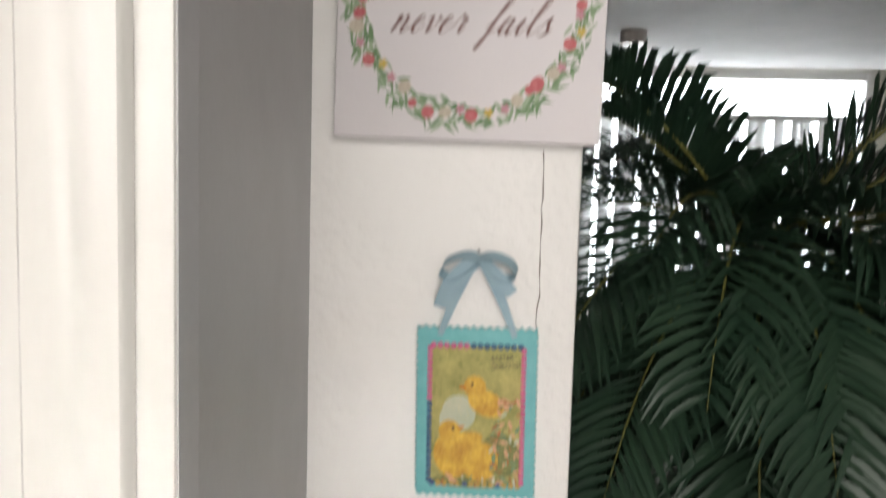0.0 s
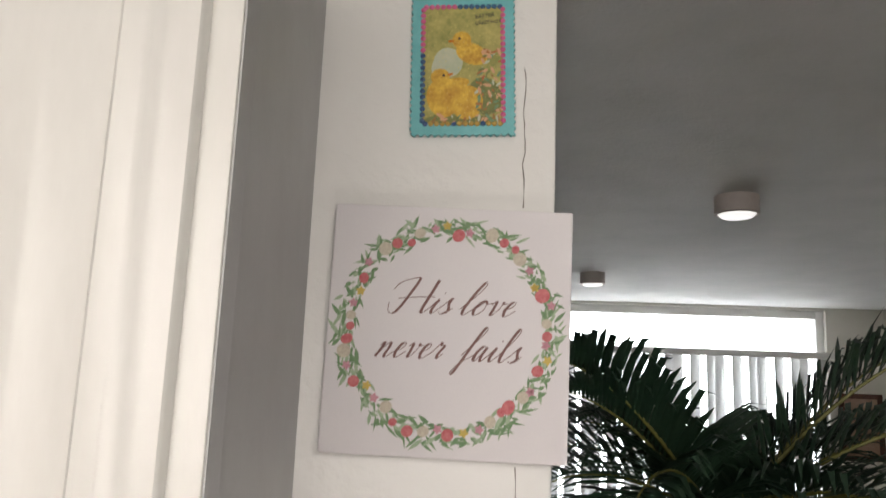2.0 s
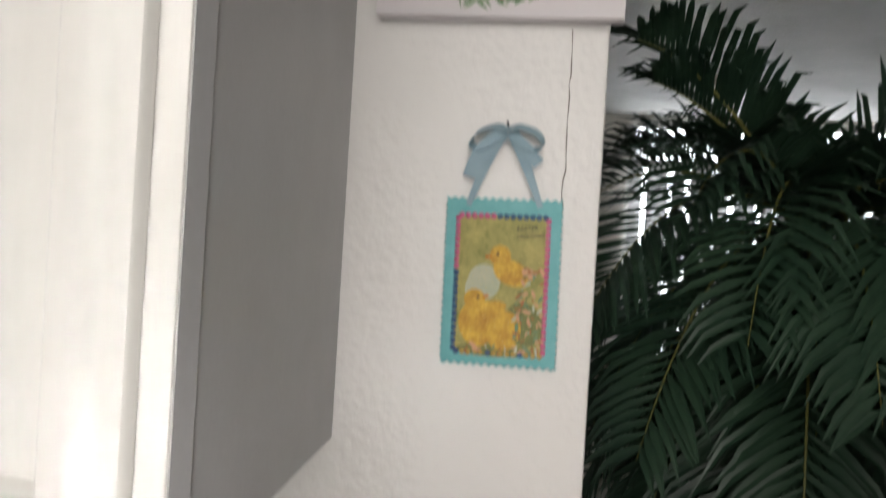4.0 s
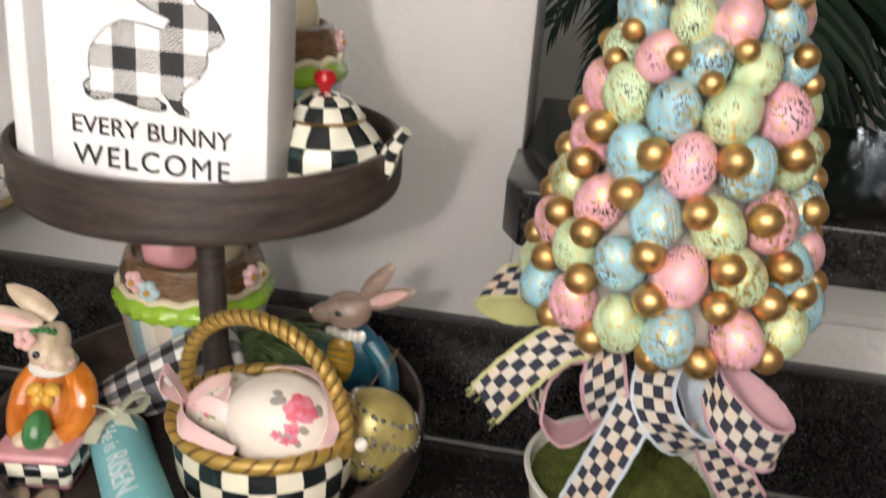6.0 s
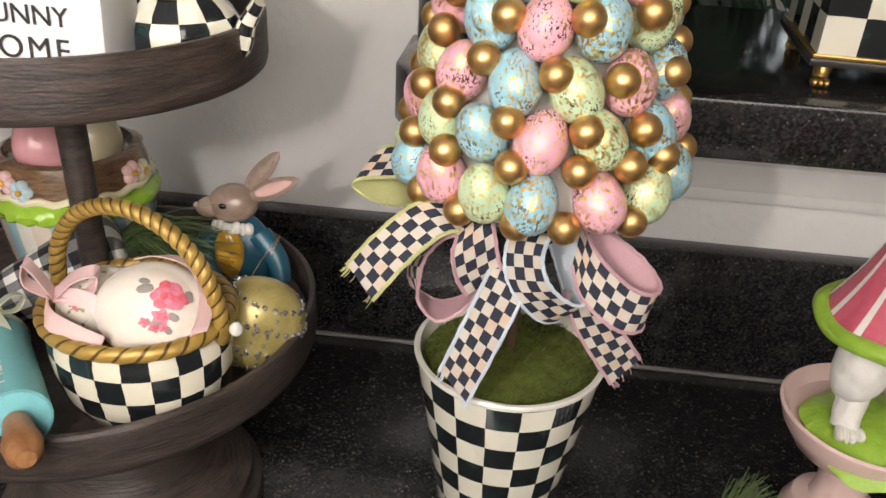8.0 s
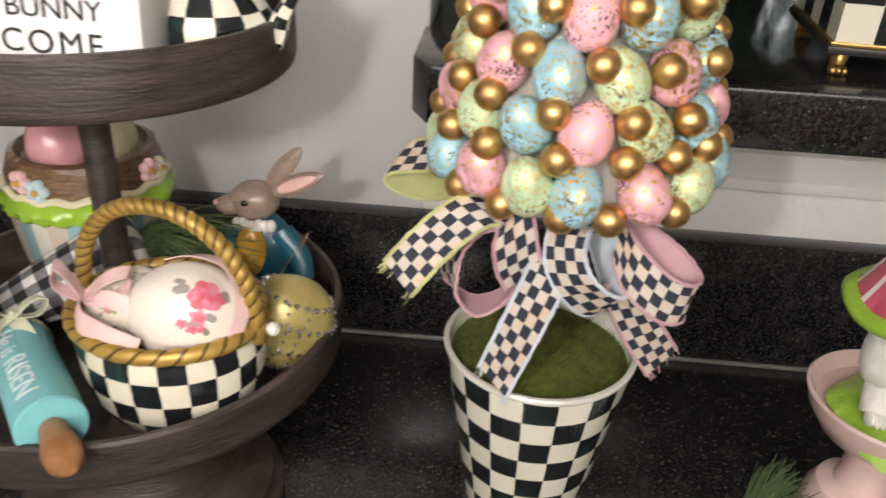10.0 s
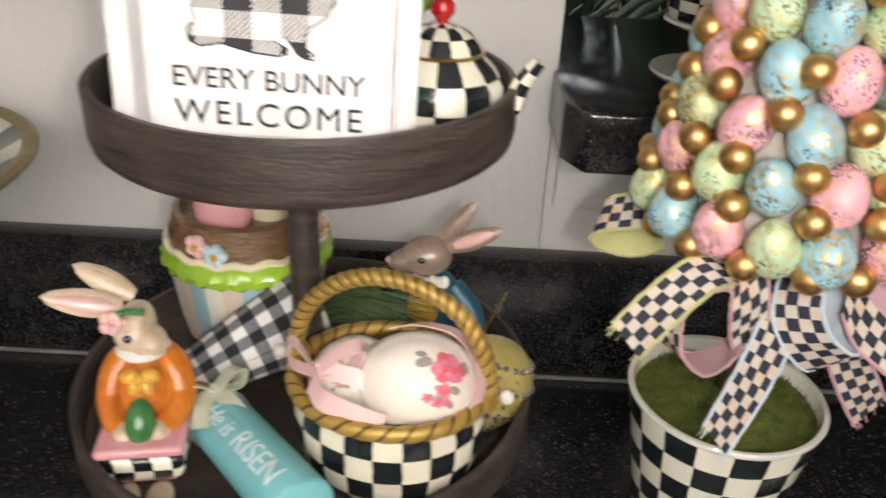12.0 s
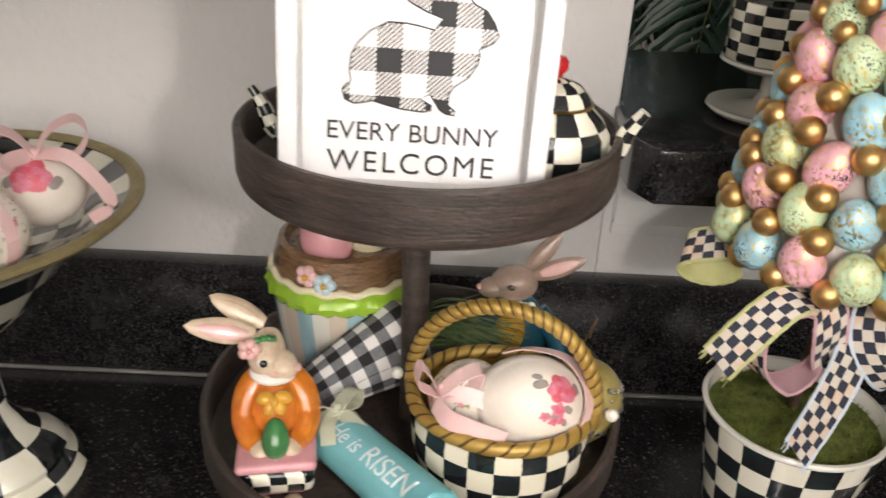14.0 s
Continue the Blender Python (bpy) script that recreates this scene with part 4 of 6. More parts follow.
    # seat raised over the hanging feet, body leaning back
    for v in bm.verts:
        foot = v.co.y < -0.0235 and v.co.z < 0.0092 and any(f.material_index == F for f in v.link_faces)
        if not foot:
            z = v.co.z + 0.006
            v.co.z = z if z < 0.045 else 0.045 + (z - 0.045) * 0.84
            v.co.x *= 1 - 0.2 * min(1.0, max(0.0, v.co.z - 0.05) / 0.02) * (v.co.x > 0)
            v.co.y += 0.35 * max(0.0, v.co.z - 0.03)
    box(bm, (-0.016, -0.022, 0.0), (0.016, 0.014, 0.012), 0.003, P, 2)
    ob = solid("rabbit_figurine", bm, [FUR, CERWHITE, PINKG, ORANGE, YELLOWG, GREENEGG, EARPINK, CHK_SKIRT, EYE], "glazed rabbit figurine in orange coat holding a green egg", "figurine")
    ob.matrix_world = pose(*loc, 0, 0, rz)
    return ob


def teal_rabbit(loc, rz):
    bm = B()
    F, T, Y, C, E_, K, W = range(7)
    blob(bm, (0.004, 0, 0.030), (0.020, 0.016, 0.030), mi=T, seg=26, rings=16, taper=0.22)
    blob(bm, (-0.002, -0.0125, 0.036), (0.0095, 0.0068, 0.019), mi=Y, seg=18, rings=12)
    for i in range(3):
        blob(bm, (0.001, -0.0185, 0.026 + 0.007 * i), (0.0012, 0.001, 0.0012), mi=K, seg=8, rings=6)
    for sx in (-1, 1):
        tube(bm, spline([(sx * 0.014, -0.004, 0.048), (sx * 0.022 + 0.004, -0.010, 0.034), (sx * 0.020 + 0.010, -0.016, 0.020)], 5), lambda t: 0.0075 - 0.0015 * t, 14, T)
        blob(bm, (sx * 0.019 + 0.012, -0.018, 0.014), (0.0062, 0.0060, 0.0068), mi=F, seg=14, rings=10)
    blob(bm, (0.033, -0.020, 0.010), (0.0075, 0.007, 0.009), mi=Y, seg=16, rings=12)
    # scarf and head in profile
    for i in range(7):
        blob(bm, (-0.010 + 0.0033 * i, -0.0125 + 0.001 * abs(i - 3), 0.0545 + 0.0008 * math.sin(i * 2)), (0.0032, 0.0032, 0.0046), mi=W, seg=10, rings=8)
    blob(bm, (-0.001, -0.002, 0.0685), (0.0150, 0.0125, 0.0135), (0, -12, 0), F, 26, 16)
    blob(bm, (-0.014, -0.004, 0.0655), (0.0095, 0.0082, 0.0072), (0, -14, 0), F, 20, 12)
    blob(bm, (-0.0225, -0.0055, 0.0665), (0.0020, 0.0026, 0.0020), mi=C, seg=10, rings=8)
    ear(bm, (0.007, 0.001, 0.078), (0.026, 0.006, 0.105), 0.0068, F, F, (-0.2, -1, 0.2))
    ear(bm, (0.011, -0.004, 0.076), (0.041, -0.006, 0.0925), 0.0072, F, C, (-0.2, -1, 0.4))
    blob(bm, (-0.0035, -0.0135, 0.0715), (0.0026, 0.0012, 0.0021), mi=E_, seg=12, rings=8)
    ob = solid("rabbit_figurine", bm, [FURDARK, TEALCOAT, YELLOWG, EARPINK, EYE, GOLDPAINT, CERWHITE], "glazed rabbit figurine in a teal coat and ochre waistcoat", "figurine")
    ob.matrix_world = pose(*loc, 0, 0, rz)
    return ob


orange_rabbit((-0.1055, 0.4335, LOW_F + 0.0005), 10).scale = (0.90, 0.98, 1.0)
teal_rabbit((0.0245, 0.543, LOW_F + 0.0005), 0).scale = (1.02, 0.98, 0.90)

# ---------------------------------------------------------------- checked basket with eggs
KX, KY, KZ = 0.0112, 0.4360, LOW_F + 0.0005
basket = thing("basket", "checked ceramic basket with gold rope rim and handle", "basket", (KX, KY, KZ), -14)
basket.matrix_world = basket.matrix_world @ Matrix.Diagonal((1, 0.88, 1, 1))
part("bowl", lathe(B(), [(0.034, 0.0), (0.038, 0.002), (0.0435, 0.013), (0.0465, 0.028), (0.0468, 0.042), (0.0450, 0.0515)], 72), CHK_BASKET, basket)
part("lining", lathe(B(), [(0.0, 0.0006), (0.033, 0.0006), (0.036, 0.006), (0.041, 0.020), (0.0435, 0.044), (0.0450, 0.0520)], 72), GOLDPAINT, basket, "gold-painted inside")
bm = B()
n = 240
rows = []
for i in range(n):
    a = 2 * math.pi * i / n
    rows.append([Vector(((0.0460 + (0.0040 + 0.00022 * math.cos(2 * b - 30 * a)) * math.cos(b)) * math.cos(a), (0.0460 + (0.0040 + 0.00022 * math.cos(2 * b - 30 * a)) * math.cos(b)) * math.sin(a), 0.0530 + (0.0040 + 0.00022 * math.cos(2 * b - 30 * a)) * math.sin(b))) for b in [2 * math.pi * j / 18 for j in range(18)]])
rows.append(rows[0])
grid(bm, rows, uv=lambda i, j: (i / 240, j / 18))
bmesh.ops.remove_doubles(bm, verts=bm.verts, dist=1e-6)
part("rope_rim", bm, ROPE_RIM, basket, "twisted gold rope rim")
bm = B()
rows = []
n = 420
for i in range(n + 1):
    q = math.pi * i / n
    cx, cz = 0.0480 * math.cos(q), 0.0535 + 0.053 * math.sin(q) ** 0.9
    nx, nz = math.cos(q), math.sin(q)
    ring = []
    for j in range(18):
        b = 2 * math.pi * j / 18
        r = 0.0040 + 0.00030 * math.cos(2 * b - 58 * q)
        ring.append(Vector((cx + r * math.cos(b) * nx, r * 1.15 * math.sin(b), cz + r * math.cos(b) * nz)))
    rows.append(ring)
grid(bm, rows, uv=lambda i, j: (i / 420, j / 18))
for sx in (1, -1):
    blob(bm, (sx * 0.0480, 0, 0.0515), (0.0044, 0.005, 0.008), seg=16, rings=10)
part("handle", bm, ROPE_HANDLE, basket, "twisted gold rope handle")
for sx in (1, -1):
    part("peg", blob(B(), (sx * 0.0565, 0, 0.0550), (0.0034, 0.0036, 0.0036), seg=14, rings=10), CERWHITE, basket, "white ceramic peg")


def decal(bm, c, r, dirv, size, mi, seed, lobes=5, lift=0.0):
    """A painted patch following an egg's surface, round a direction from its centre."""
    rnd = random.Random(seed)
    d = Vector(dirv).normalized()
    x = d.cross(Vector((0.1, 0.3, 0.9))).normalized()
    y = d.cross(x)
    wob = [1 + 0.20 * math.sin(lobes * 2 * math.pi * j / 26 + seed) + rnd.uniform(-0.07, 0.07) for j in range(26)]

    def on(v, k):
        v = v.normalized()
        return Vector(c) + Vector((v.x * r[0], v.y * r[1], v.z * r[2])) * k

    rings = []
    for q in (0.02, 0.3, 0.6, 0.85, 1.0):
        rings.append([on(d + (x * math.cos(2 * math.pi * j / 26) + y * math.sin(2 * math.pi * j / 26)) * size * wob[j] * q, 1.016 + lift - 0.006 * q ** 6) for j in range(26)])
    grid(bm, rings, mi)


def rose(bm, r, d, size, seed):
    """A painted rose: open outer petals, paler inner ones, a dark heart."""
    d = Vector(d).normalized()
    x = d.cross(Vector((0.1, 0.3, 0.9))).normalized()
    y = d.cross(x)
    for i in range(6):
        a = 2 * math.pi * i / 6 + seed
        decal(bm, (0, 0, 0), r, d + (x * math.cos(a) + y * math.sin(a)) * size * 0.58, size * 0.50, i % 2, seed + i, lobes=2, lift=0.0006 * i)
    for i in range(5):
        a = 2 * math.pi * i / 5 + seed * 1.7
        decal(bm, (0, 0, 0), r, d + (x * math.cos(a) + y * math.sin(a)) * size * 0.30, size * 0.30, (i + 1) % 2, seed + 7 + i, lobes=2, lift=0.006 + 0.0006 * i)
    for k, (q, mi) in enumerate(((0.24, 0), (0.15, 1), (0.08, 0))):
        decal(bm, (0, 0, 0), r, d, size * q, mi, seed + 15 + k, lift=0.011 + 0.003 * k)


egg = thing("rose_egg", "ivory egg with a painted red rose in the basket", "decorated egg", (KX + 0.0135, KY - 0.0085, KZ + 0.057), 0)
ER = (0.0285, 0.0235, 0.0240)
part("shell", blob(B(), (0, 0, 0), ER, seg=40, rings=24), EGGW, egg)
bm = B()
rose(bm, ER, (0.48, -0.48, 0.70), 0.29, 3)
for dx, dz, sz, sd in ((0.42, 0.42, 0.15, 4), (0.30, 0.22, 0.10, 5), (0.16, 0.30, 0.09, 6), (0.44, 0.20, 0.08, 10)):
    decal(bm, (0, 0, 0), ER, (dx, -0.80, dz), sz, 1, sd)
    decal(bm, (0, 0, 0), ER, (dx + 0.01, -0.80, dz + 0.01), sz * 0.5, 0, sd + 20, lift=0.006)
for dx, dy, dz, sz, sd in ((0.10, -0.52, 0.84, 0.12, 7), (0.05, -0.38, 0.92, 0.08, 8), (0.58, -0.70, 0.38, 0.09, 9), (0.72, -0.30, 0.60, 0.10, 11), (0.36, -0.88, 0.32, 0.07, 14), (0.22, -0.90, 0.36, 0.06, 15), (0.50, -0.80, 0.14, 0.07, 16)):
    decal(bm, (0, 0, 0), ER, (dx, dy, dz), sz, 2, sd, lobes=2)
tagged(part("rose_decal", bm, [ROSE, ROSEPINK, LEAFDEC], egg, "painted red rose with buds"), kind="stuff")
part("satin_ribbon", strip(B(), spline([(0.0255, -0.0160, -0.004), (0.0285, -0.0090, 0.008), (0.0262, 0.000, 0.016), (0.017, 0.010, 0.0215), (0.0, 0.016, 0.0215), (-0.014, 0.016, 0.018)], 6), [Vector((0.55, 0.6, -0.2))] * 31, 0.0075), SATINPINK, egg, "pink satin ribbon")
egg2 = thing("floral_egg", "small floral print egg with a pink satin bow", "decorated egg", (KX - 0.018, KY + 0.000, KZ + 0.053), 30)
part("shell", blob(B(), (0, 0, 0), (0.022, 0.018, 0.018), (0, 0, 20), seg=32, rings=20), FLORAL, egg2)
bm = B()
strip(bm, spline([(-0.020, -0.006, 0.012), (-0.026, -0.006, 0.026), (-0.030, -0.004, 0.030), (-0.031, -0.004, 0.020), (-0.021, -0.006, 0.012)], 6), (0.2, 0.95, 0.1), 0.008)
strip(bm, spline([(-0.020, -0.006, 0.012), (-0.010, -0.010, 0.022), (0.000, -0.012, 0.024), (-0.004, -0.012, 0.015), (-0.020, -0.006, 0.012)], 6), (0.2, 0.95, 0.3), 0.008)
part("bow", bm, SATINPINK, egg2, "pink satin bow")
bm = B()
strip(bm, spline([(-0.024, -0.010, 0.010), (-0.023, -0.022, 0.008), (-0.013, -0.034, 0.005), (-0.003, -0.041, 0.001)], 6), (0.25, 0.3, 0.9), 0.0105)
strip(bm, spline([(-0.020, -0.006, 0.012), (-0.008, -0.016, 0.013), (0.002, -0.023, 0.008)], 6), (0.3, 0.5, 0.8), 0.008)
part("ribbon_tail", bm, SATINPINK, egg2)

# ---------------------------------------------------------------- plaid carrot, raffia greens
def fabric_carrot(loc, rz, tilt, size, az, el, long, label):
    c = thing("fabric_carrot", label, "fabric carrot", loc, rz, "stuffed fabric carrots")
    c.matrix_world = c.matrix_world @ pose(0, 0, 0, 0, tilt, 0) @ Matrix.Diagonal((size, size, size, 1))
    ax = [(-0.072, 0, -0.012), (-0.050, 0, -0.006), (-0.020, 0, 0), (0.004, 0, 0.003), (0.018, 0, 0.004)]
    bm = B()
    tube(bm, spline(ax, 8), lambda t: 0.004 + 0.0215 * (t ** 0.75) * (1 if t < 0.82 else math.sqrt(max(0.0, 1 - ((t - 0.82) / 0.185) ** 2))), 28, 0)
    part("body", bm, PLAID_CARROT, c, "plaid fabric body")
    bm = B()
    rnd = random.Random(11)
    for i in range(150):
        a, e = rnd.uniform(*az), rnd.uniform(*el)
        L = rnd.uniform(*long)
        p0 = Vector((0.016, rnd.uniform(-0.008, 0.008), 0.004 + rnd.uniform(-0.006, 0.008)))
        d = Vector((math.cos(a) * math.cos(e), math.sin(a) * math.cos(e), math.sin(e)))
        strip(bm, spline([p0, p0 + d * L * 0.5 + Vector((0, 0, 0.005)), p0 + d * L + Vector((0, 0, -0.008 * rnd.random()))], 4), d.cross(Vector((rnd.random(), rnd.random(), 1))), lambda t: 0.0018 * (1 - 0.8 * t), thick=0.0003)
    tagged(part("raffia_top", bm, GRASS, c, "dark green raffia greens"), kind="stuff")


fabric_carrot((-0.053, 0.508, LOW_F + 0.0275), 32, -8, 1.18, (-1.30, -0.45), (0.0, 0.42), (0.038, 0.062), "black and white plaid stuffed fabric carrot leaning in the tray")
fabric_carrot((0.326, 0.468, CZ + 0.0262), 52, -6, 1.0, (-0.7, 0.2), (0.45, 1.0), (0.026, 0.046), "black and white plaid stuffed fabric carrot lying on the granite")

# ---------------------------------------------------------------- rolling pin
pin = thing("rolling_pin", "small aqua rolling pin with white script and cream bow", "rolling pin", (-0.0490, 0.4105, LOW_F + 0.0215), -51)
pin.matrix_world = pin.matrix_world @ pose(0, 0, 0, 0, -7.4, 0)
R = 0.0152
bm = B()
lathe(bm, [(0.0, -0.047), (R - 0.001, -0.047), (R, -0.046), (R, 0.046), (R - 0.001, 0.047), (0.0, 0.047)], 40)
for v in bm.verts:
    v.co = Vector((v.co.z, v.co.x, v.co.y))
part("barrel", bm, TEAL, pin, "aqua barrel")
for s in (1, -1):
    bm = B()
    lathe(bm, [(0.0, 0.0), (0.0052, 0.0), (0.0060, 0.002), (0.0070, 0.013), (0.0084, 0.021), (0.0074, 0.029), (0.0040, 0.0335), (0.0, 0.034)], 24)
    for v in bm.verts:
        v.co = Vector((s * (v.co.z + 0.0465), v.co.x, v.co.y))
    bmesh.ops.recalc_face_normals(bm, faces=bm.faces)
    part("grip", bm, WOOD, pin, "turned wooden grip")
WPAINT = surf("white_script_ink", (0.72, 0.76, 0.74), (0.66, 0.70, 0.68), 0.6)


def wrapped(words, size, x, shear, tilt, spacing=1.0):
    """Lettering rolled round the barrel."""
    ob = lettering("script", words, size, Matrix.Identity(4), WPAINT, pin, shear, spacing, "white lettering")
    me = ob.data
    fine = B()
    fine.from_mesh(me)
    bmesh.ops.triangulate(fine, faces=fine.faces)
    bmesh.ops.subdivide_edges(fine, edges=fine.edges, cuts=3)
    fine.to_mesh(me)
    fine.free()
    for v in me.vertices:
        a = v.co.y / R + tilt
        rr = R + 0.0003 + v.co.z * 0.5
        v.co = Vector((x + v.co.x, -rr * math.cos(a), rr * math.sin(a)))
    return ob


wrapped("He is", 0.0125, -0.021, 0.35, radians(64))
wrapped("RISEN", 0.0155, 0.0165, 0.12, radians(66), 0.98)
bm = B()
for s, w in ((1, 0.011), (-1, 0.011)):
    strip(bm, spline([(-0.041, 0, R + 0.002), (-0.043, s * 0.010, R + 0.008), (-0.045, s * 0.017, R + 0.006), (-0.042, s * 0.012, R + 0.000), (-0.041, 0, R + 0.002)], 6), (0.95, 0.1, 0.2), w)
    strip(bm, spline([(-0.041, 0, R + 0.002), (-0.032, s * 0.006 - 0.004, R + 0.001), (-0.022, s * 0.010 - 0.006, R - 0.003)], 5), (0.2, 1, 0.1), 0.008)
blob(bm, (-0.041, 0, R + 0.003), (0.0035, 0.0030, 0.0030), seg=12, rings=8)
lathe(bm, [(R + 0.0006, 0), (R + 0.0010, 0.003), (R + 0.0006, 0.006)], 32)
for v in list(bm.verts)[-96:]:
    v.co = Vector((-0.044 + v.co.z, v.co.x, v.co.y))
part("bow", bm, SHEER, pin, "sheer cream organza bow")

# ---------------------------------------------------------------- jewelled egg
jeg = thing("jewelled_egg", "olive gold egg ornament with rhinestone bands", "egg ornament", (0.058, 0.470, LOW_F + 0.0265), 20)
JR = (0.027, 0.020, 0.0275)
part("shell", blob(B(), (0, 0, 0), JR, (0, 25, 0), seg=32, rings=20), JEWEL, jeg)
bm = B()
M = Euler((0, radians(25), 0)).to_matrix()
for lat, num in ((-0.25, 30), (0.28, 30), (0.75, 22), (-0.8, 22)):
    for i in range(num):
        a = 2 * math.pi * i / num
        c = M @ Vector((JR[0] * math.cos(lat) * math.cos(a), JR[1] * math.cos(lat) * math.sin(a), JR[2] * math.sin(lat)))
        blob(bm, c, (0.0017, 0.0017, 0.0017), seg=6, rings=4)
for k in range(10):
    for i in range(9):
        lat = -0.72 + 1.44 * i / 8
        a = 2 * math.pi * (k + 0.30 * math.sin(math.pi * i / 8) * (1 if k % 2 else -1)) / 10
        c = M @ Vector((JR[0] * math.cos(lat) * math.cos(a), JR[1] * math.cos(lat) * math.sin(a), JR[2] * math.sin(lat)))
        blob(bm, c, (0.0011, 0.0011, 0.0011), seg=6, rings=4)
tagged(part("rhinestone_band", bm, RHINE, jeg, "silver rhinestone bands"), kind="stuff")
bm = B()
tube(bm, spline([(-0.004, 0.004, 0.021), (0.006, 0.010, 0.034), (0.016, 0.016, 0.044), (0.010, 0.012, 0.034)], 6), 0.0003, 5)
part("cord", bm, GOLDDARK, jeg, "gold hanging cord")

# ---------------------------------------------------------------- egg tree in a checked pot
PX, PY = 0.197, 0.497
tree = thing("egg_topiary", "cone of speckled pastel eggs and gold beads in a checked pot", "topiary", (PX, PY, CZ))
pot_h = 1.057 - CZ
part("pot", lathe(B(), [(0.0310, 0.0005), (0.0325, 0.004), (0.0536, pot_h - 0.0036)], 72), CHK_POT, tree, "black and white checked ceramic pot")
part("rim", lathe(B(), [(0.0536, pot_h - 0.0036), (0.0545, pot_h - 0.0028), (0.0548, pot_h - 0.001), (0.0540, pot_h), (0.0515, pot_h - 0.0005), (0.0505, pot_h - 0.010), (0.040, pot_h - 0.012)], 72), CERWHITE, tree, "plain white rim")
part("pot_base", lathe(B(), [(0.0, 0.0), (0.0305, 0.0), (0.0310, 0.0008)], 48), CERWHITE, tree)
bm = B()
rnd = random.Random(4)
rows = []
for i in range(9):
    r = 0.0512 * (1 - i / 8) + 1e-4
    rows.append([Vector((r * math.cos(a), r * math.sin(a), pot_h - 0.010 + 0.007 * (1 - (r / 0.0512) ** 2) + 0.0012 * noise.noise((r * 90 * math.cos(a), r * 90 * math.sin(a), 1)))) for a in [2 * math.pi * j / 40 for j in range(40)]])
grid(bm, rows)
for i in range(2600):
    a, r = rnd.uniform(0, 6.283), 0.050 * math.sqrt(rnd.random())
    p = Vector((r * math.cos(a), r * math.sin(a), pot_h - 0.0105 + 0.007 * (1 - (r / 0.0512) ** 2)))
    d = Vector((rnd.uniform(-1, 1), rnd.uniform(-1, 1), rnd.uniform(0.4, 1.3))).normalized() * rnd.uniform(0.003, 0.0065)
    s = d.cross(Vector((rnd.random(), rnd.random(), rnd.random()))).normalized() * 0.00042
    bm.faces.new((bm.verts.new(p - s), bm.verts.new(p + s), bm.verts.new(p + d)))
part("moss", bm, MOSS, tree, "dry green moss")
part("stem", tube(B(), [(0, 0.004, pot_h - 0.01), (0.001, 0.003, pot_h + 0.05), (0.002, 0.002, 0.25)], 0.0035, 10), TRUNK, tree, "brown twig stem")


def cone_r(z):
    return 0.0640 - 0.0480 * (z - 1.172) / 0.21


def cone_axis(z):
    return Vector((0.0045, 0.010 * (z - 1.06) / 0.33, 0))


FOAM = surf("white_foam_cone", (0.60, 0.57, 0.52), (0.50, 0.47, 0.42), 0.9)
bm = B()
rows = []
for i in range(9):
    z = 1.160 + 0.22 * i / 8
    rows.append([cone_axis(z) + Vector(((cone_r(z) - 0.011) * math.cos(a), (cone_r(z) - 0.011) * math.sin(a), z - CZ)) for a in [2 * math.pi * j / 32 for j in range(32)]])
vv = grid(bm, rows)
bm.faces.new(list(reversed(vv[0])))
bm.faces.new(vv[-1])
part("cone", bm, FOAM, tree, "pale foam cone")
egg_mesh = {}
for key, m in (("p", EGG_PINK), ("b", EGG_BLUE), ("g", EGG_GREEN)):
    ob = part("egg", blob(B(), (0, 0, 0), (0.0119, 0.0119, 0.0146), seg=22, rings=14, taper=0.10), m, None)
    egg_mesh[key] = ob.data
    bpy.data.objects.remove(ob)
spots = []
rnd = random.Random(8)


def egg_at(key, deg, z, tip=0.0):
    a = radians(deg)
    r = cone_r(z)
    c = cone_axis(z) + Vector((r * math.sin(a), -r * math.cos(a), z - CZ))
    spots.append(c)
    k = 1.0 if z < 1.28 else 0.84
    m = Matrix.Translation(c) @ Matrix.Diagonal((k, k, k, 1)) @ pose(0, 0, 0, 0, 0, deg) @ pose(0, 0, 0, -14 + rnd.uniform(-22, 16), rnd.uniform(-24, 24), rnd.uniform(0, 360))
    shared("egg", egg_mesh[key], tree, m)


def egg_row(z, front, back):
    """One ring of eggs: those facing the room by colour and angle, the rest spread behind."""
    for key, deg in front:
        egg_at(key, deg, z + rnd.uniform(-0.0015, 0.0015))
    lo, hi = front[-1][1], front[0][1] + 360
    for i in range(back):
        egg_at("pbg"[(i + int(z * 1000)) % 3], lo + (hi - lo) * (i + 1) / (back + 1), z)


egg_row(1.1760, (("g", -96), ("b", -70), ("p", -46), ("g", -23), ("b", -3), ("p", 24), ("g", 49), ("b", 76)), 6)
egg_row(1.2010, (("b", -112), ("p", -82), ("g", -54), ("b", -29), ("p", -2), ("g", 23), ("b", 53), ("p", 80)), 5)
egg_row(1.2230, (("g", -81), ("p", -48), ("b", -17), ("g", 11), ("p", 40), ("b", 73)), 6)
egg_row(1.2460, (("b", -106), ("p", -74), ("b", -37), ("p", -6), ("b", 24), ("g", 62)), 5)
egg_row(1.2680, (("p", -87), ("g", -53), ("b", -20), ("g", 13), ("p", 51)), 5)
egg_row(1.2870, (("g", -78), ("p", -38), ("b", -6), ("g", 26), ("b", 72)), 4)
egg_row(1.3050, (("b", -59), ("g", -21), ("p", 10), ("b", 47)), 5)
egg_row(1.3260, (("g", -95), ("p", -37), ("b", 2), ("g", 40)), 4)
egg_row(1.3475, (("p", -97), ("g", -35), ("b", 17), ("p", 79)), 2)
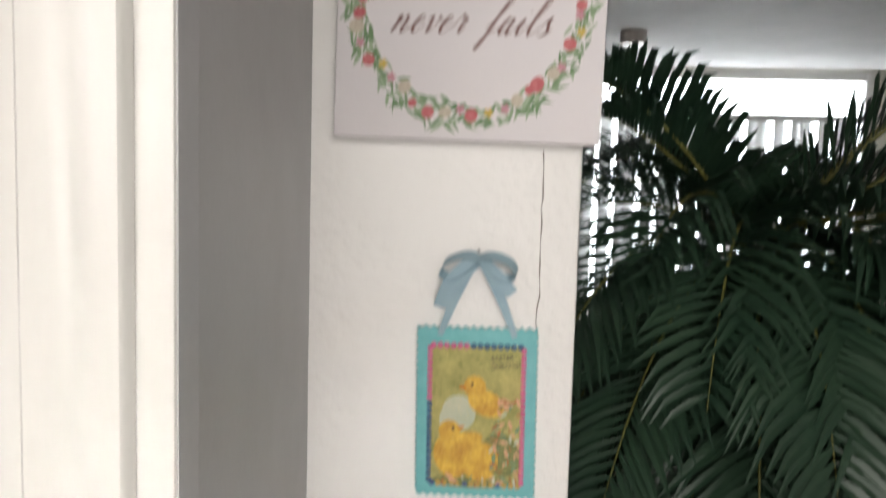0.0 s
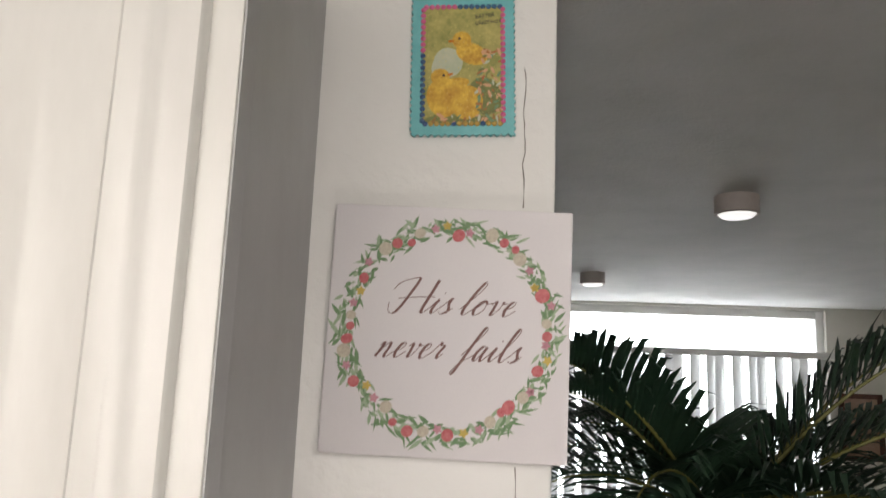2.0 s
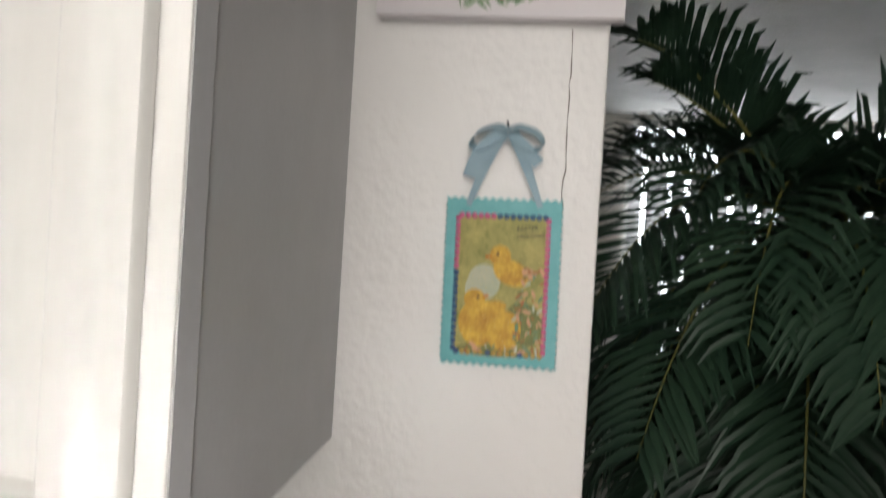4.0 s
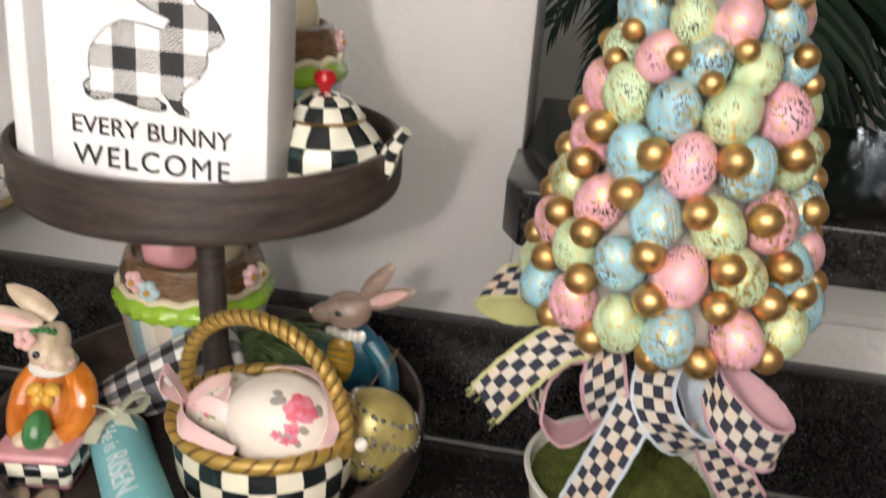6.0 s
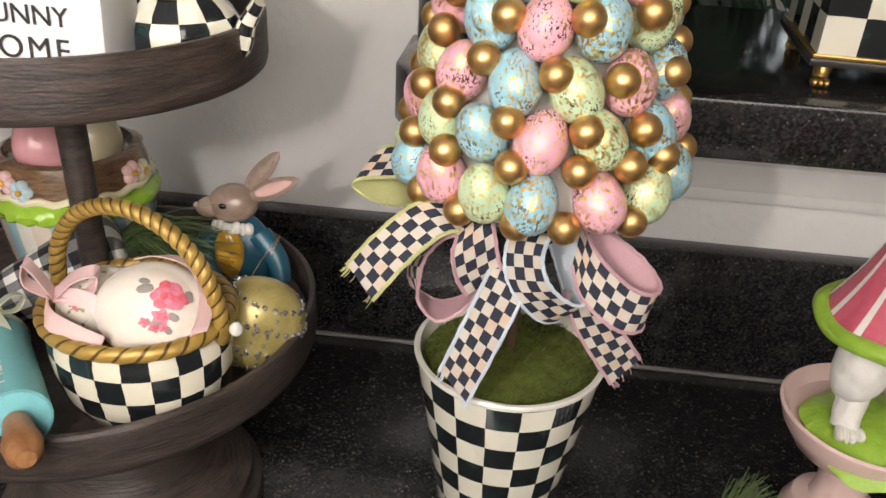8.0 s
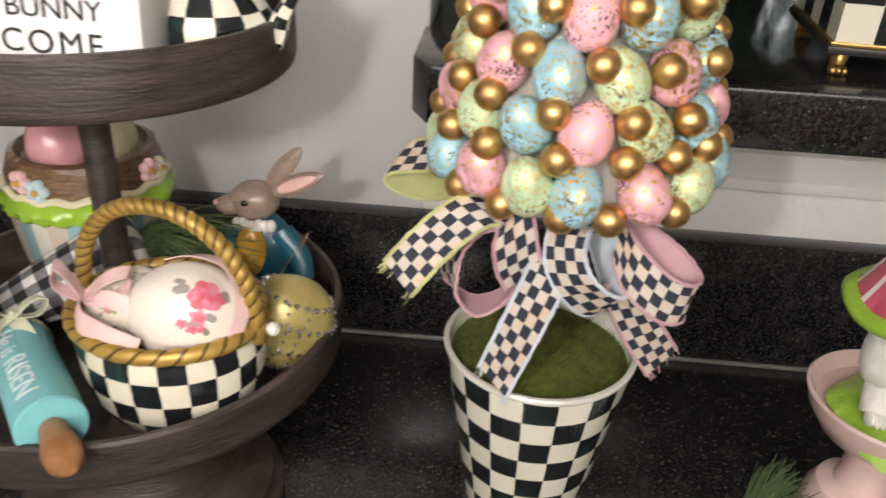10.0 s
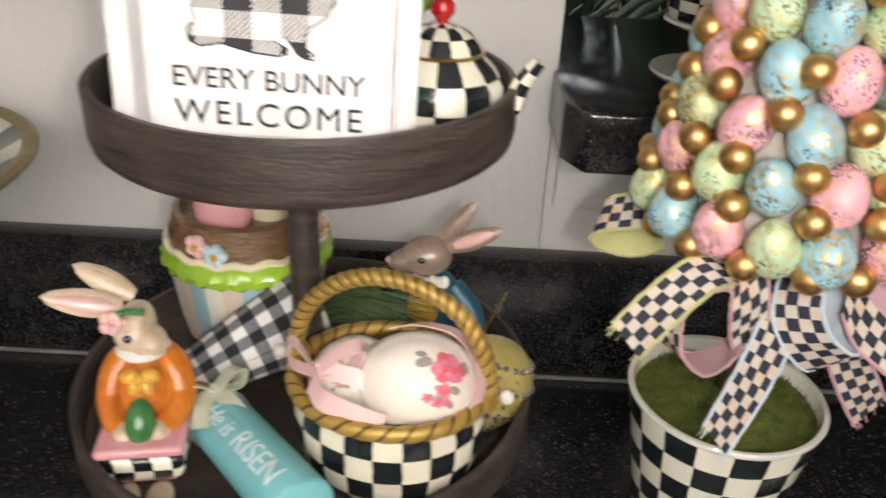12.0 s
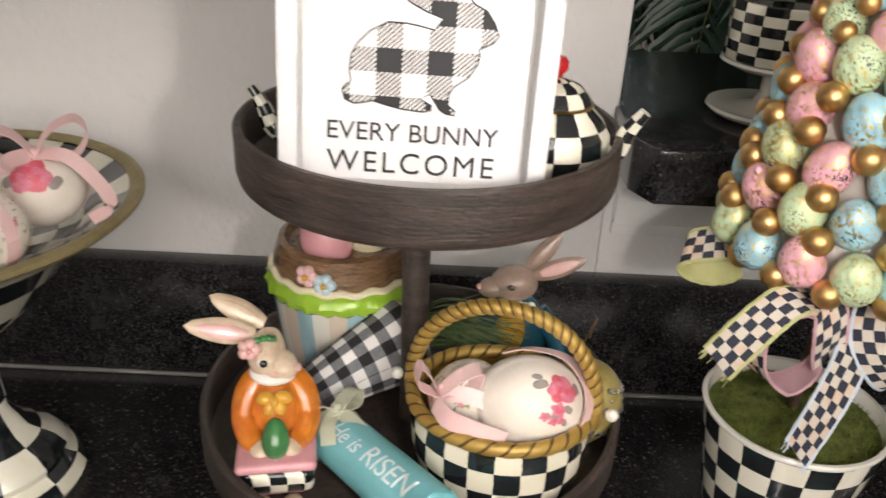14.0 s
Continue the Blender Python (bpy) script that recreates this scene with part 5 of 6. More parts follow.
egg_row(1.3690, (("g", -98), ("b", -42), ("p", 25), ("b", 88)), 1)
top = cone_axis(1.39) + Vector((0, 0, 1.3905 - CZ))
shared("egg", egg_mesh["p"], tree, Matrix.Translation(top) @ Matrix.Diagonal((1.02, 1.02, 1.02, 1)) @ pose(0, 0, 0, 6, 8, 40))
spots.append(top)
bead = part("bead", blob(B(), (0, 0, 0), (0.0075, 0.0075, 0.0075), seg=20, rings=12), GOLDBEAD, None)
bead_me = bead.data
bpy.data.objects.remove(bead)
beads = []


def bead_at(deg, z):
    a, r = radians(deg), cone_r(z) + 0.0065 - (0.006 if z < 1.17 else 0.0)
    k = 1.0 if z < 1.262 else 0.72 if z < 1.345 else 0.62
    c = cone_axis(z) + Vector((r * math.sin(a), -r * math.cos(a), z - CZ))
    beads.append((c, k))
    shared("bead", bead_me, tree, Matrix.Translation(c) @ Matrix.Diagonal((k, k, k, 1)))


def bead_row(z, degs, rise=0.0):
    """Beads between two rings of eggs; rise lifts each further one along the row."""
    for i, deg in enumerate(degs):
        bead_at(deg, z + rise * i)


bead_row(1.1650, (39, 10, -8, -32, -55, -76))
bead_row(1.1925, (53, 34, 13, -12, -41, -65, -95), -0.0006)
bead_row(1.2060, (42, 15, -16, -45, -67, -94), 0.0014)
bead_row(1.2250, (68, 30, 1, -31), 0.0022)
bead_row(1.2370, (-62, -89))
bead_row(1.2180, (-105,))
bead_row(1.2500, (-23, 13, 49, 74), 0.0012)
bead_row(1.2548, (-57, -91))
bead_row(1.2785, (77, -3, -65), 0.0022)
bead_row(1.2890, (-22, 61, 13, -57), 0.0026)
bead_row(1.2880, (-94,))
bead_row(1.3150, (-41, 31, -80, 53))
bead_row(1.3215, (-20,))
bead_row(1.3360, (57, -18, 41, -60), 0.0028)
bead_row(1.3570, (38, -55, -13, 49, -72), 0.0026)
bead_row(1.3800, (43, -6, -44), 0.0012)
# the far side, in the gaps between its eggs
for i in range(3000):
    z = 1.165 + 0.210 * i / 3000
    deg = (i * 137.5) % 360 - 180
    if -112 < deg < 84:
        continue
    k = 1.0 if z < 1.262 else 0.70
    a, r = radians(deg), cone_r(z) + 0.0065
    c = cone_axis(z) + Vector((r * math.sin(a), -r * math.cos(a), z - CZ))
    if min((c - p).length for p in spots) > 0.0150 * k and all((c - p).length > 0.020 * k for p, kk in beads):
        bead_at(deg, z)


# the bow round the stem: each ribbon runs between its two wired edges
def ribbon(key, face, edges, width=0.0215):
    bm = B()
    lay = uvl(bm)
    ea, eb = spline([k[0] for k in edges], 6), spline([k[1] for k in edges], 6)
    rows, L = [], [0.0]
    for a, b in zip(ea, eb):
        c, d = (a + b) / 2, b - a
        w = 0.45 * d.length + 0.55 * width
        d = d.normalized()
        rows.append((c - d * w / 2, c + d * w / 2))
    for (a, b), (c, d) in zip(rows, rows[1:]):
        L.append(L[-1] + ((a + b) / 2 - (c + d) / 2).length)
    n = 6
    for layer in (1, -1):
        vv = []
        for i, (a, b) in enumerate(rows):
            p, q = rows[max(0, i - 1)], rows[min(len(rows) - 1, i + 1)]
            nrm = ((q[0] + q[1]) - (p[0] + p[1])).cross(b - a).normalized()
            vv.append([bm.verts.new(a.lerp(b, j / n) + nrm * (0.0003 * layer * face + 0.0008 * math.sin(3.1 * j / n) * math.sin(i * 0.55))) for j in range(n + 1)])
        for i in range(len(rows) - 1):
            for j in range(n):
                f = bm.faces.new((vv[i][j], vv[i][j + 1], vv[i + 1][j + 1], vv[i + 1][j]))
                f.material_index = 0 if layer == 1 else 1
                for lp, (u, v) in zip(f.loops, ((i, j), (i, j + 1), (i + 1, j + 1), (i + 1, j))):
                    lp[lay].uv = (L[u], v / n)
    for k in (0, 1):
        tube(bm, [r[k] + Vector((0.0002 * math.sin(i * 2.3), 0, 0.0002 * math.cos(i * 1.9))) for i, r in enumerate(rows)], lambda t: 0.00095, 8, 2)
    rnd = random.Random(len(edges) + int(rows[0][0].x * 1e4))
    if len(edges) == 4:
        a, b = rows[-1]
        run = ((a + b) / 2 - (rows[-3][0] + rows[-3][1]) / 2).normalized()
        for i in range(16):
            p = a.lerp(b, rnd.choice((rnd.random(), rnd.random() * 0.15, 1 - rnd.random() * 0.15)))
            q = run * rnd.uniform(0.002, 0.005) + Vector((rnd.uniform(-1, 1), rnd.uniform(-1, 0.3), rnd.uniform(-1, 1))) * 0.0018
            tube(bm, [p, p + q * 0.5 + Vector((0.0004, 0, 0)), p + q], 0.00022, 4, 2)
    for k in (0, 1):
        for i in range(1, len(rows) - 1):
            for h in (0.0, 0.33, 0.66):
                p, o = rows[i][k].lerp(rows[i + 1][k], h), rows[i][1 - k].lerp(rows[i + 1][1 - k], h)
                blob(bm, p + (o - p).normalized() * rnd.uniform(-0.0004, 0.0009), (0.0007, 0.0007, 0.0007), mi=2, seg=5, rings=3)
    front = {"yellow": RIB_YELLOW, "pink": RIB_PINK, "blue": RIB_BLUE}[key]
    return part("ribbon", bm, [front, RIBBACK[key], RIBBACK[key]], tree)


ribbon("yellow", 1, [((-0.034, -0.035, 0.244), (-0.022, -0.04, 0.235)), ((-0.051, -0.042, 0.246), (-0.037, -0.047, 0.236)), ((-0.069, -0.047, 0.231), (-0.054, -0.053, 0.221)), ((-0.083, -0.05, 0.215), (-0.069, -0.056, 0.2))])
ribbon("yellow", -1, [((-0.051, 0.005, 0.239), (-0.049, 0.023, 0.249)), ((-0.062, 0.001, 0.24), (-0.06, 0.021, 0.251)), ((-0.076, -0.003, 0.24), (-0.069, 0.019, 0.252)), ((-0.087, -0.006, 0.239), (-0.077, 0.017, 0.251)), ((-0.09, -0.006, 0.235), (-0.08, 0.017, 0.246)), ((-0.084, -0.006, 0.23), (-0.075, 0.017, 0.24)), ((-0.072, -0.004, 0.226), (-0.064, 0.018, 0.237)), ((-0.06, -0.001, 0.226), (-0.054, 0.019, 0.236)), ((-0.05, 0.003, 0.229), (-0.048, 0.021, 0.238))])
ribbon("pink", -1, [((-0.024, -0.05, 0.205), (-0.009, -0.045, 0.215)), ((-0.03, -0.055, 0.216), (-0.011, -0.047, 0.226)), ((-0.033, -0.056, 0.229), (-0.014, -0.045, 0.241)), ((-0.031, -0.048, 0.235), (-0.019, -0.036, 0.246)), ((-0.038, -0.039, 0.228), (-0.032, -0.023, 0.226)), ((-0.046, -0.041, 0.218), (-0.054, -0.021, 0.207)), ((-0.048, -0.047, 0.206), (-0.056, -0.025, 0.195)), ((-0.047, -0.053, 0.199), (-0.047, -0.031, 0.191)), ((-0.038, -0.057, 0.193), (-0.037, -0.036, 0.191)), ((-0.028, -0.054, 0.197), (-0.025, -0.037, 0.197)), ((-0.019, -0.048, 0.205), (-0.016, -0.037, 0.208))])
ribbon("blue", 1, [((-0.013, -0.045, 0.221), (0.003, -0.045, 0.212)), ((-0.016, -0.051, 0.214), (0.001, -0.051, 0.205)), ((-0.024, -0.058, 0.196), (-0.007, -0.058, 0.183)), ((-0.035, -0.063, 0.169), (-0.019, -0.063, 0.149))])
ribbon("blue", -1, [((0.014, -0.035, 0.243), (0.004, -0.029, 0.242)), ((0.011, -0.047, 0.239), (-0.005, -0.038, 0.237)), ((0.009, -0.055, 0.231), (-0.008, -0.044, 0.225)), ((0.013, -0.061, 0.223), (-0.007, -0.048, 0.215)), ((0.02, -0.063, 0.217), (0.0, -0.05, 0.203)), ((0.029, -0.06, 0.212), (0.011, -0.048, 0.192)), ((0.034, -0.054, 0.213), (0.021, -0.042, 0.191)), ((0.034, -0.045, 0.22), (0.022, -0.034, 0.2)), ((0.029, -0.037, 0.228), (0.018, -0.027, 0.212)), ((0.023, -0.031, 0.235), (0.014, -0.022, 0.222))])
ribbon("pink", -1, [((0.026, -0.041, 0.242), (0.024, -0.045, 0.225)), ((0.033, -0.05, 0.235), (0.028, -0.054, 0.214)), ((0.043, -0.055, 0.226), (0.037, -0.06, 0.207)), ((0.054, -0.056, 0.219), (0.048, -0.06, 0.2)), ((0.063, -0.052, 0.216), (0.058, -0.056, 0.199)), ((0.065, -0.045, 0.218), (0.06, -0.049, 0.201)), ((0.057, -0.037, 0.225), (0.053, -0.041, 0.209)), ((0.044, -0.032, 0.233), (0.04, -0.036, 0.216)), ((0.032, -0.029, 0.241), (0.029, -0.033, 0.223))])
ribbon("pink", 1, [((0.023, -0.039, 0.206), (0.042, -0.039, 0.206)), ((0.029, -0.042, 0.192), (0.045, -0.042, 0.197)), ((0.038, -0.041, 0.176), (0.053, -0.04, 0.185)), ((0.053, -0.038, 0.153), (0.065, -0.036, 0.168))])
part("knot", blob(B(), (-0.012, -0.042, 1.124 - CZ), (0.0065, 0.006, 0.007), seg=16, rings=10), RIB_BLUE, tree)

# ---------------------------------------------------------------- on the ledge: canister and checked box
can = thing("footed_canister", "footed glass canister with checked base, white lid and crystal knob", "canister", (0.2195, 0.694, LEDGE_T))
part("foot", lathe(B(), [(0.0, 0.0), (0.034, 0.0), (0.045, 0.004), (0.0475, 0.007), (0.0465, 0.009), (0.030, 0.007), (0.014, 0.012), (0.010, 0.020), (0.010, 0.030), (0.018, 0.036)], 56), CERWHITE, can, "white saucer-shaped foot")
part("dish", lathe(B(), [(0.018, 0.0355), (0.036, 0.038), (0.043, 0.042), (0.042, 0.044), (0.0, 0.043)], 56), CERWHITE, can)
part("checked_band", lathe(B(), [(0.0405, 0.0445), (0.0415, 0.046), (0.0415, 0.085), (0.0405, 0.086)], 64), CHK_CAN, can, "black and white checked band")
part("jar", lathe(B(), [(0.0395, 0.0445), (0.0400, 0.060), (0.0400, 0.124), (0.0380, 0.124), (0.0375, 0.050), (0.0, 0.048)], 56), GLASS, can, "clear glass")
lid = part("lid", lathe(B(), [(0.0, 0.124), (0.0465, 0.124), (0.049, 0.127), (0.0485, 0.131), (0.040, 0.138), (0.020, 0.144), (0.006, 0.1455), (0.0, 0.1455)], 56), CERWHITE, can, "white domed lid")
bm = B()
lathe(bm, [(0.0, 0.1455), (0.0045, 0.1455), (0.0035, 0.150), (0.0085, 0.157), (0.0110, 0.163), (0.0095, 0.169), (0.005, 0.173), (0.0, 0.174)], 10)
part("knob", bm, GLASS, lid, "faceted crystal knob", smooth=False)

cbox = thing("checked_box", "tall black and white checked box on gold paw feet", "box", (0.370, 0.648, LEDGE_T), -6)
bm = B()
rows = [[Vector((x, y, z)) for x, y in ((0.004, 0.004), (0.122, 0.004), (0.122, 0.122), (0.004, 0.122))] for z in (0.021, 0.215)]
lay = uvl(bm)
vv = grid(bm, rows)
for f, i in zip(bm.faces, range(4)):
    for lp, uv in zip(f.loops, ((0, 0), (1, 0), (1, 1), (0, 1))):
        lp[lay].uv = uv
bm.faces.new(vv[1])
part("body", bm, CHK_BOX, cbox)
bm = box(B(), (0, 0, 0.0135), (0.126, 0.126, 0.0185), 0.001)
part("plinth", bm, BLACKMETAL, cbox, "black plinth")
part("gold_edge", box(B(), (0.0015, 0.0015, 0.0186), (0.1245, 0.1245, 0.021), 0.0006), BRASS, cbox, "gilt edge")
for fx, fy in ((0.012, 0.012), (0.114, 0.012), (0.012, 0.114), (0.114, 0.114)):
    bm = B()
    tube(bm, spline([(fx, fy, 0.0135), (fx - 0.001, fy - 0.002, 0.008), (fx - 0.002, fy - 0.005, 0.004)], 4), lambda t: 0.006 - 0.0015 * t, 12)
    for q in (-1, 0, 1):
        blob(bm, (fx - 0.002 + q * 0.0036, fy - 0.009, 0.0032), (0.0026, 0.0050, 0.0032), mi=0, seg=10, rings=8)
    part("paw_foot", bm, BRASS, cbox, "gold lion paw foot")

# ---------------------------------------------------------------- footed plate with floral eggs
comp = thing("footed_plate", "checked footed plate with gilt rim", "cake stand", (-0.349, 0.552, CZ), 18)
part("foot", lathe(B(), [(0.0, 0.0), (0.060, 0.0), (0.062, 0.004), (0.058, 0.012), (0.049, 0.018), (0.051, 0.024), (0.044, 0.034), (0.028, 0.046), (0.018, 0.066), (0.016, 0.110)], 64), CHK_FOOT, comp, "bold black and white checked foot")
part("underside", lathe(B(), [(0.017, 0.110), (0.030, 0.132), (0.060, 0.160), (0.090, 0.198), (0.122, 0.222)], 64), CHK_FOOT, comp, "checked underside")
part("well", lathe(B(), [(0.122, 0.226), (0.100, 0.216), (0.085, 0.204), (0.060, 0.197), (0.0, 0.195)], 72), CHK_PLATE, comp, "checked plate")
DULLGILT = surf("dull_gilt", (0.34, 0.28, 0.14), (0.24, 0.19, 0.09), 0.5, 60, 250, metal=0.35)
part("rim", lathe(B(), [(0.120, 0.2195), (0.127, 0.2215), (0.1315, 0.2255), (0.1318, 0.2285), (0.1285, 0.2305), (0.1215, 0.2272)], 72), DULLGILT, comp, "dull gilt rim")


def ribbon_egg(loc, rz, material, r, group="eggs on the footed plate"):
    e = thing("ribboned_egg", "floral print egg tied with pink satin ribbon", "decorated egg", loc, rz, group)
    part("shell", blob(B(), (0, 0, 0), r, (0, 10, 0), seg=32, rings=20), material, e)
    bm = B()
    q = [(1.02 * r[0] * math.cos(a), 0, 1.02 * r[2] * math.sin(a)) for a in [2 * math.pi * i / 32 for i in range(33)]]
    strip(bm, q, (0, 1, 0), 0.008)
    for s in (1, -1):
        strip(bm, spline([(0.0, -0.006, r[2]), (s * 0.010, -0.012, r[2] + 0.016), (s * 0.024, -0.014, r[2] + 0.022), (s * 0.030, -0.014, r[2] + 0.012), (s * 0.020, -0.012, r[2] - 0.002), (0, -0.006, r[2])], 6), (0.1, 0.9, 0.3), 0.009)
        strip(bm, spline([(0.0, -0.006, r[2]), (s * 0.016, -0.022, r[2] + 0.002), (s * 0.030, -0.036, r[2] - 0.012), (s * 0.034, -0.044, r[2] - 0.024), (s * 0.022, -0.046, r[2] - 0.030)], 6), (0.5, 0.6, 0.5), 0.009)
    blob(bm, (0.0, -0.006, r[2] + 0.001), (0.005, 0.004, 0.004), seg=12, rings=8)
    part("bow", bm, SATINPINK, e, "pink satin bow")
    return e


rosy = ribbon_egg((-0.272, 0.552, CZ + 0.240), 30, EGGW, (0.026, 0.024, 0.024))
bm = B()
ER2 = (0.026, 0.024, 0.024)
rose(bm, ER2, (-0.20, -0.72, 0.62), 0.46, 23)
decal(bm, (0, 0, 0), ER2, (0.30, -0.85, 0.40), 0.16, 2, 25, lobes=2)
decal(bm, (0, 0, 0), ER2, (-0.62, -0.60, 0.50), 0.18, 2, 26, lobes=2)
part("rose_decal", bm, [ROSE, ROSEPINK, LEAFDEC], rosy, "painted red rose")
ribbon_egg((-0.286, 0.503, CZ + 0.2345), -25, FLORAL, (0.029, 0.026, 0.026))
ribbon_egg((-0.349, 0.541, CZ + 0.224), 60, FLORAL, (0.028, 0.026, 0.026))
ribbon_egg((-0.344, 0.596, CZ + 0.226), 10, EGGW, (0.026, 0.024, 0.024))

# ---------------------------------------------------------------- pink stand with the skirted figurine
stand = thing("pink_stand", "blush pink glazed pedestal dish with green icing", "pedestal dish", (0.404, 0.502, CZ))
part("base", lathe(B(), [(0.0, 0.0), (0.026, 0.0), (0.030, 0.006), (0.0315, 0.020), (0.030, 0.040), (0.025, 0.050), (0.0165, 0.054)], 48), PINKPOT, stand)
part("stem", lathe(B(), [(0.0165, 0.054), (0.0145, 0.062), (0.0150, 0.078), (0.024, 0.090)], 40), PINKPOT, stand)
part("dish", lathe(B(), [(0.022, 0.089), (0.037, 0.096), (0.0450, 0.109), (0.0480, 0.1185), (0.0465, 0.1200), (0.041, 0.111), (0.0, 0.102)], 56), PINKPOT, stand)
bm = B()
rows = []
for i in range(10):
    r = 0.042 * (1 - i / 9) + 1e-4
    rows.append([Vector((r * math.cos(a) * (1 + 0.05 * math.sin(5 * a)), r * math.sin(a) * (1 + 0.05 * math.sin(5 * a)), 0.109 + 0.013 * (1 - (r / 0.046) ** 3) + 0.002 * noise.noise((r * 120 * math.cos(a), r * 120 * math.sin(a), 3)))) for a in [2 * math.pi * j / 40 for j in range(40)]])
grid(bm, rows)
for v in bm.verts:
    v.co += Vector((0.006, -0.008, 0.000 - 0.010 * max(0.0, (v.co - Vector((0, 0, v.co.z))).length - 0.034) / 0.01 * (v.co.y < 0)))
part("icing", bm, FROST, stand, "green icing-like grass")
bm = B()
W_, P_, G_ = 0, 1, 2
for sx in (-1, 1):
    blob(bm, (sx * 0.019, -0.011, 0.041), (0.0145, 0.0155, 0.0225), (0, sx * -6, 0), W_, 24, 16)
    tube(bm, spline([(sx * 0.018, -0.011, 0.026), (sx * 0.0185, -0.012, 0.014), (sx * 0.0190, -0.015, 0.003)], 5), lambda t: 0.0088 - 0.0016 * t, 16, W_)
    for q in (-1.5, -0.5, 0.5, 1.5):
        blob(bm, (sx * 0.019 + q * 0.0036, -0.0225, 0.0032), (0.0023, 0.0055, 0.0034), mi=W_, seg=10, rings=8)
blob(bm, (0, 0, 0.062), (0.024, 0.022, 0.020), mi=W_, seg=26, rings=16)
for v in bm.verts:
    v.co += Vector((0.4, 0.4, 0.3)) * 0.004 * noise.noise(v.co * 160)
# flared striped skirt with a green hem, and a rounded sleeve
rows = []
for i in range(12):
    q = i / 11
    r, z = 0.0165 + 0.0245 * (1 - q) ** 1.7, 0.0635 + 0.068 * q
    rows.append([Vector((r * math.cos(a), r * math.sin(a), z)) for a in [2 * math.pi * j / 60 for j in range(60)]])
vv = grid(bm, rows, lambda i, j: W_ if j % 5 == 0 else P_)
bm.faces.new(vv[-1])
tube(bm, [(0.0412 * math.cos(a), 0.0412 * math.sin(a), 0.0625 + 0.0012 * math.sin(5 * a)) for a in [2 * math.pi * i / 60 for i in range(61)]], 0.0048, 12, G_, cap=False)
blob(bm, (-0.006, -0.0205, 0.112), (0.0150, 0.0090, 0.0220), (0, -14, 0), P_, 24, 14)
tube(bm, [(-0.006 + 0.0128 * math.cos(a), -0.0285 + 0.002 * abs(math.cos(a)), 0.111 + 0.0185 * math.sin(a)) for a in [2 * math.pi * i / 40 for i in range(41)]], 0.0015, 8, W_, cap=False)
fig = solid("skirted_figurine", bm, [WHITEFIG, STRIPEPINK, FROST], "white-legged figurine in a pink striped skirt with green hem", "figurine")
fig.matrix_world = pose(0.4035, 0.501, CZ + 0.1180, 0, 0, 0)

# ---------------------------------------------------------------- canvas on the wall
wreath = thing("canvas_sign", "square canvas with floral wreath and maroon script", "wall sign", (0.0228, 0.710, 1.837))
wreath.matrix_world = wreath.matrix_world @ pose(0, 0, 0, 0, 0.9, 0)
H = 0.1020
part("canvas", box(B(), (0.0030 - H, -0.018, -H), (H - 0.0030, -0.0005, H), 0.0015), CANVAS, wreath, "stretched lilac-white canvas")
LEAFA = surf("sage_leaf_paint", (0.24, 0.35, 0.20), (0.38, 0.44, 0.33), 0.7, 300, 700)
LEAFB = surf("deep_leaf_paint", (0.11, 0.20, 0.10), (0.19, 0.29, 0.15), 0.7, 300, 700)
BUDR = surf("red_flower_paint", (0.40, 0.06, 0.08), (0.56, 0.20, 0.20), 0.7, 300, 700)
BUDW = surf("cream_flower_paint", (0.58, 0.53, 0.42), (0.42, 0.36, 0.30), 0.7, 400, 900)
BUDP = surf("pink_flower_paint", (0.60, 0.32, 0.36), (0.44, 0.18, 0.24), 0.7, 400, 900)
BUDY = surf("yellow_flower_paint", (0.62, 0.46, 0.10), (0.55, 0.40, 0.12), 0.7, 400, 900)
rnd = random.Random(5)


def leaf(bm, x, z, ang, L, w, y, mi):
    n = 6
    pts = []
    for i in range(n + 1):
        q = i / n
        pts.append((q * L, w * math.sin(math.pi * q ** 0.8)))
    for i in range(n - 1, 0, -1):
        q = i / n
        pts.append((q * L, -w * math.sin(math.pi * q ** 0.8)))
    c, s = math.cos(ang), math.sin(ang)
    f = bm.faces.new([bm.verts.new((x + u * c - v * s, y, z + u * s + v * c)) for u, v in pts])
    f.material_index = mi
    f.normal_update()
    if f.normal.y > 0:
        f.normal_flip()


bm = B()
lay_n = 0
for i in range(560):
    a = 2 * math.pi * i / 560 + rnd.uniform(-0.02, 0.02)
    clump = 0.55 + 0.45 * math.sin(6 * a + 0.7)
    R0 = 0.0850 + rnd.uniform(-0.009, 0.006)
    lay_n += 1
    leaf(bm, R0 * math.cos(a), R0 * math.sin(a), a + rnd.choice((1, 1, -1)) * rnd.uniform(0.5, 1.5) * rnd.choice((1, 1.6)), rnd.uniform(0.005, 0.0150) * (0.7 + 0.5 * clump), rnd.uniform(0.0007, 0.0018), -0.0182 - 0.000002 * (lay_n % 150), rnd.choice((0, 0, 1, 1, 1)))
tagged(part("leaves", bm, [LEAFA, LEAFB], wreath, "painted green leaves", smooth=False), kind="stuff")
bm = B()
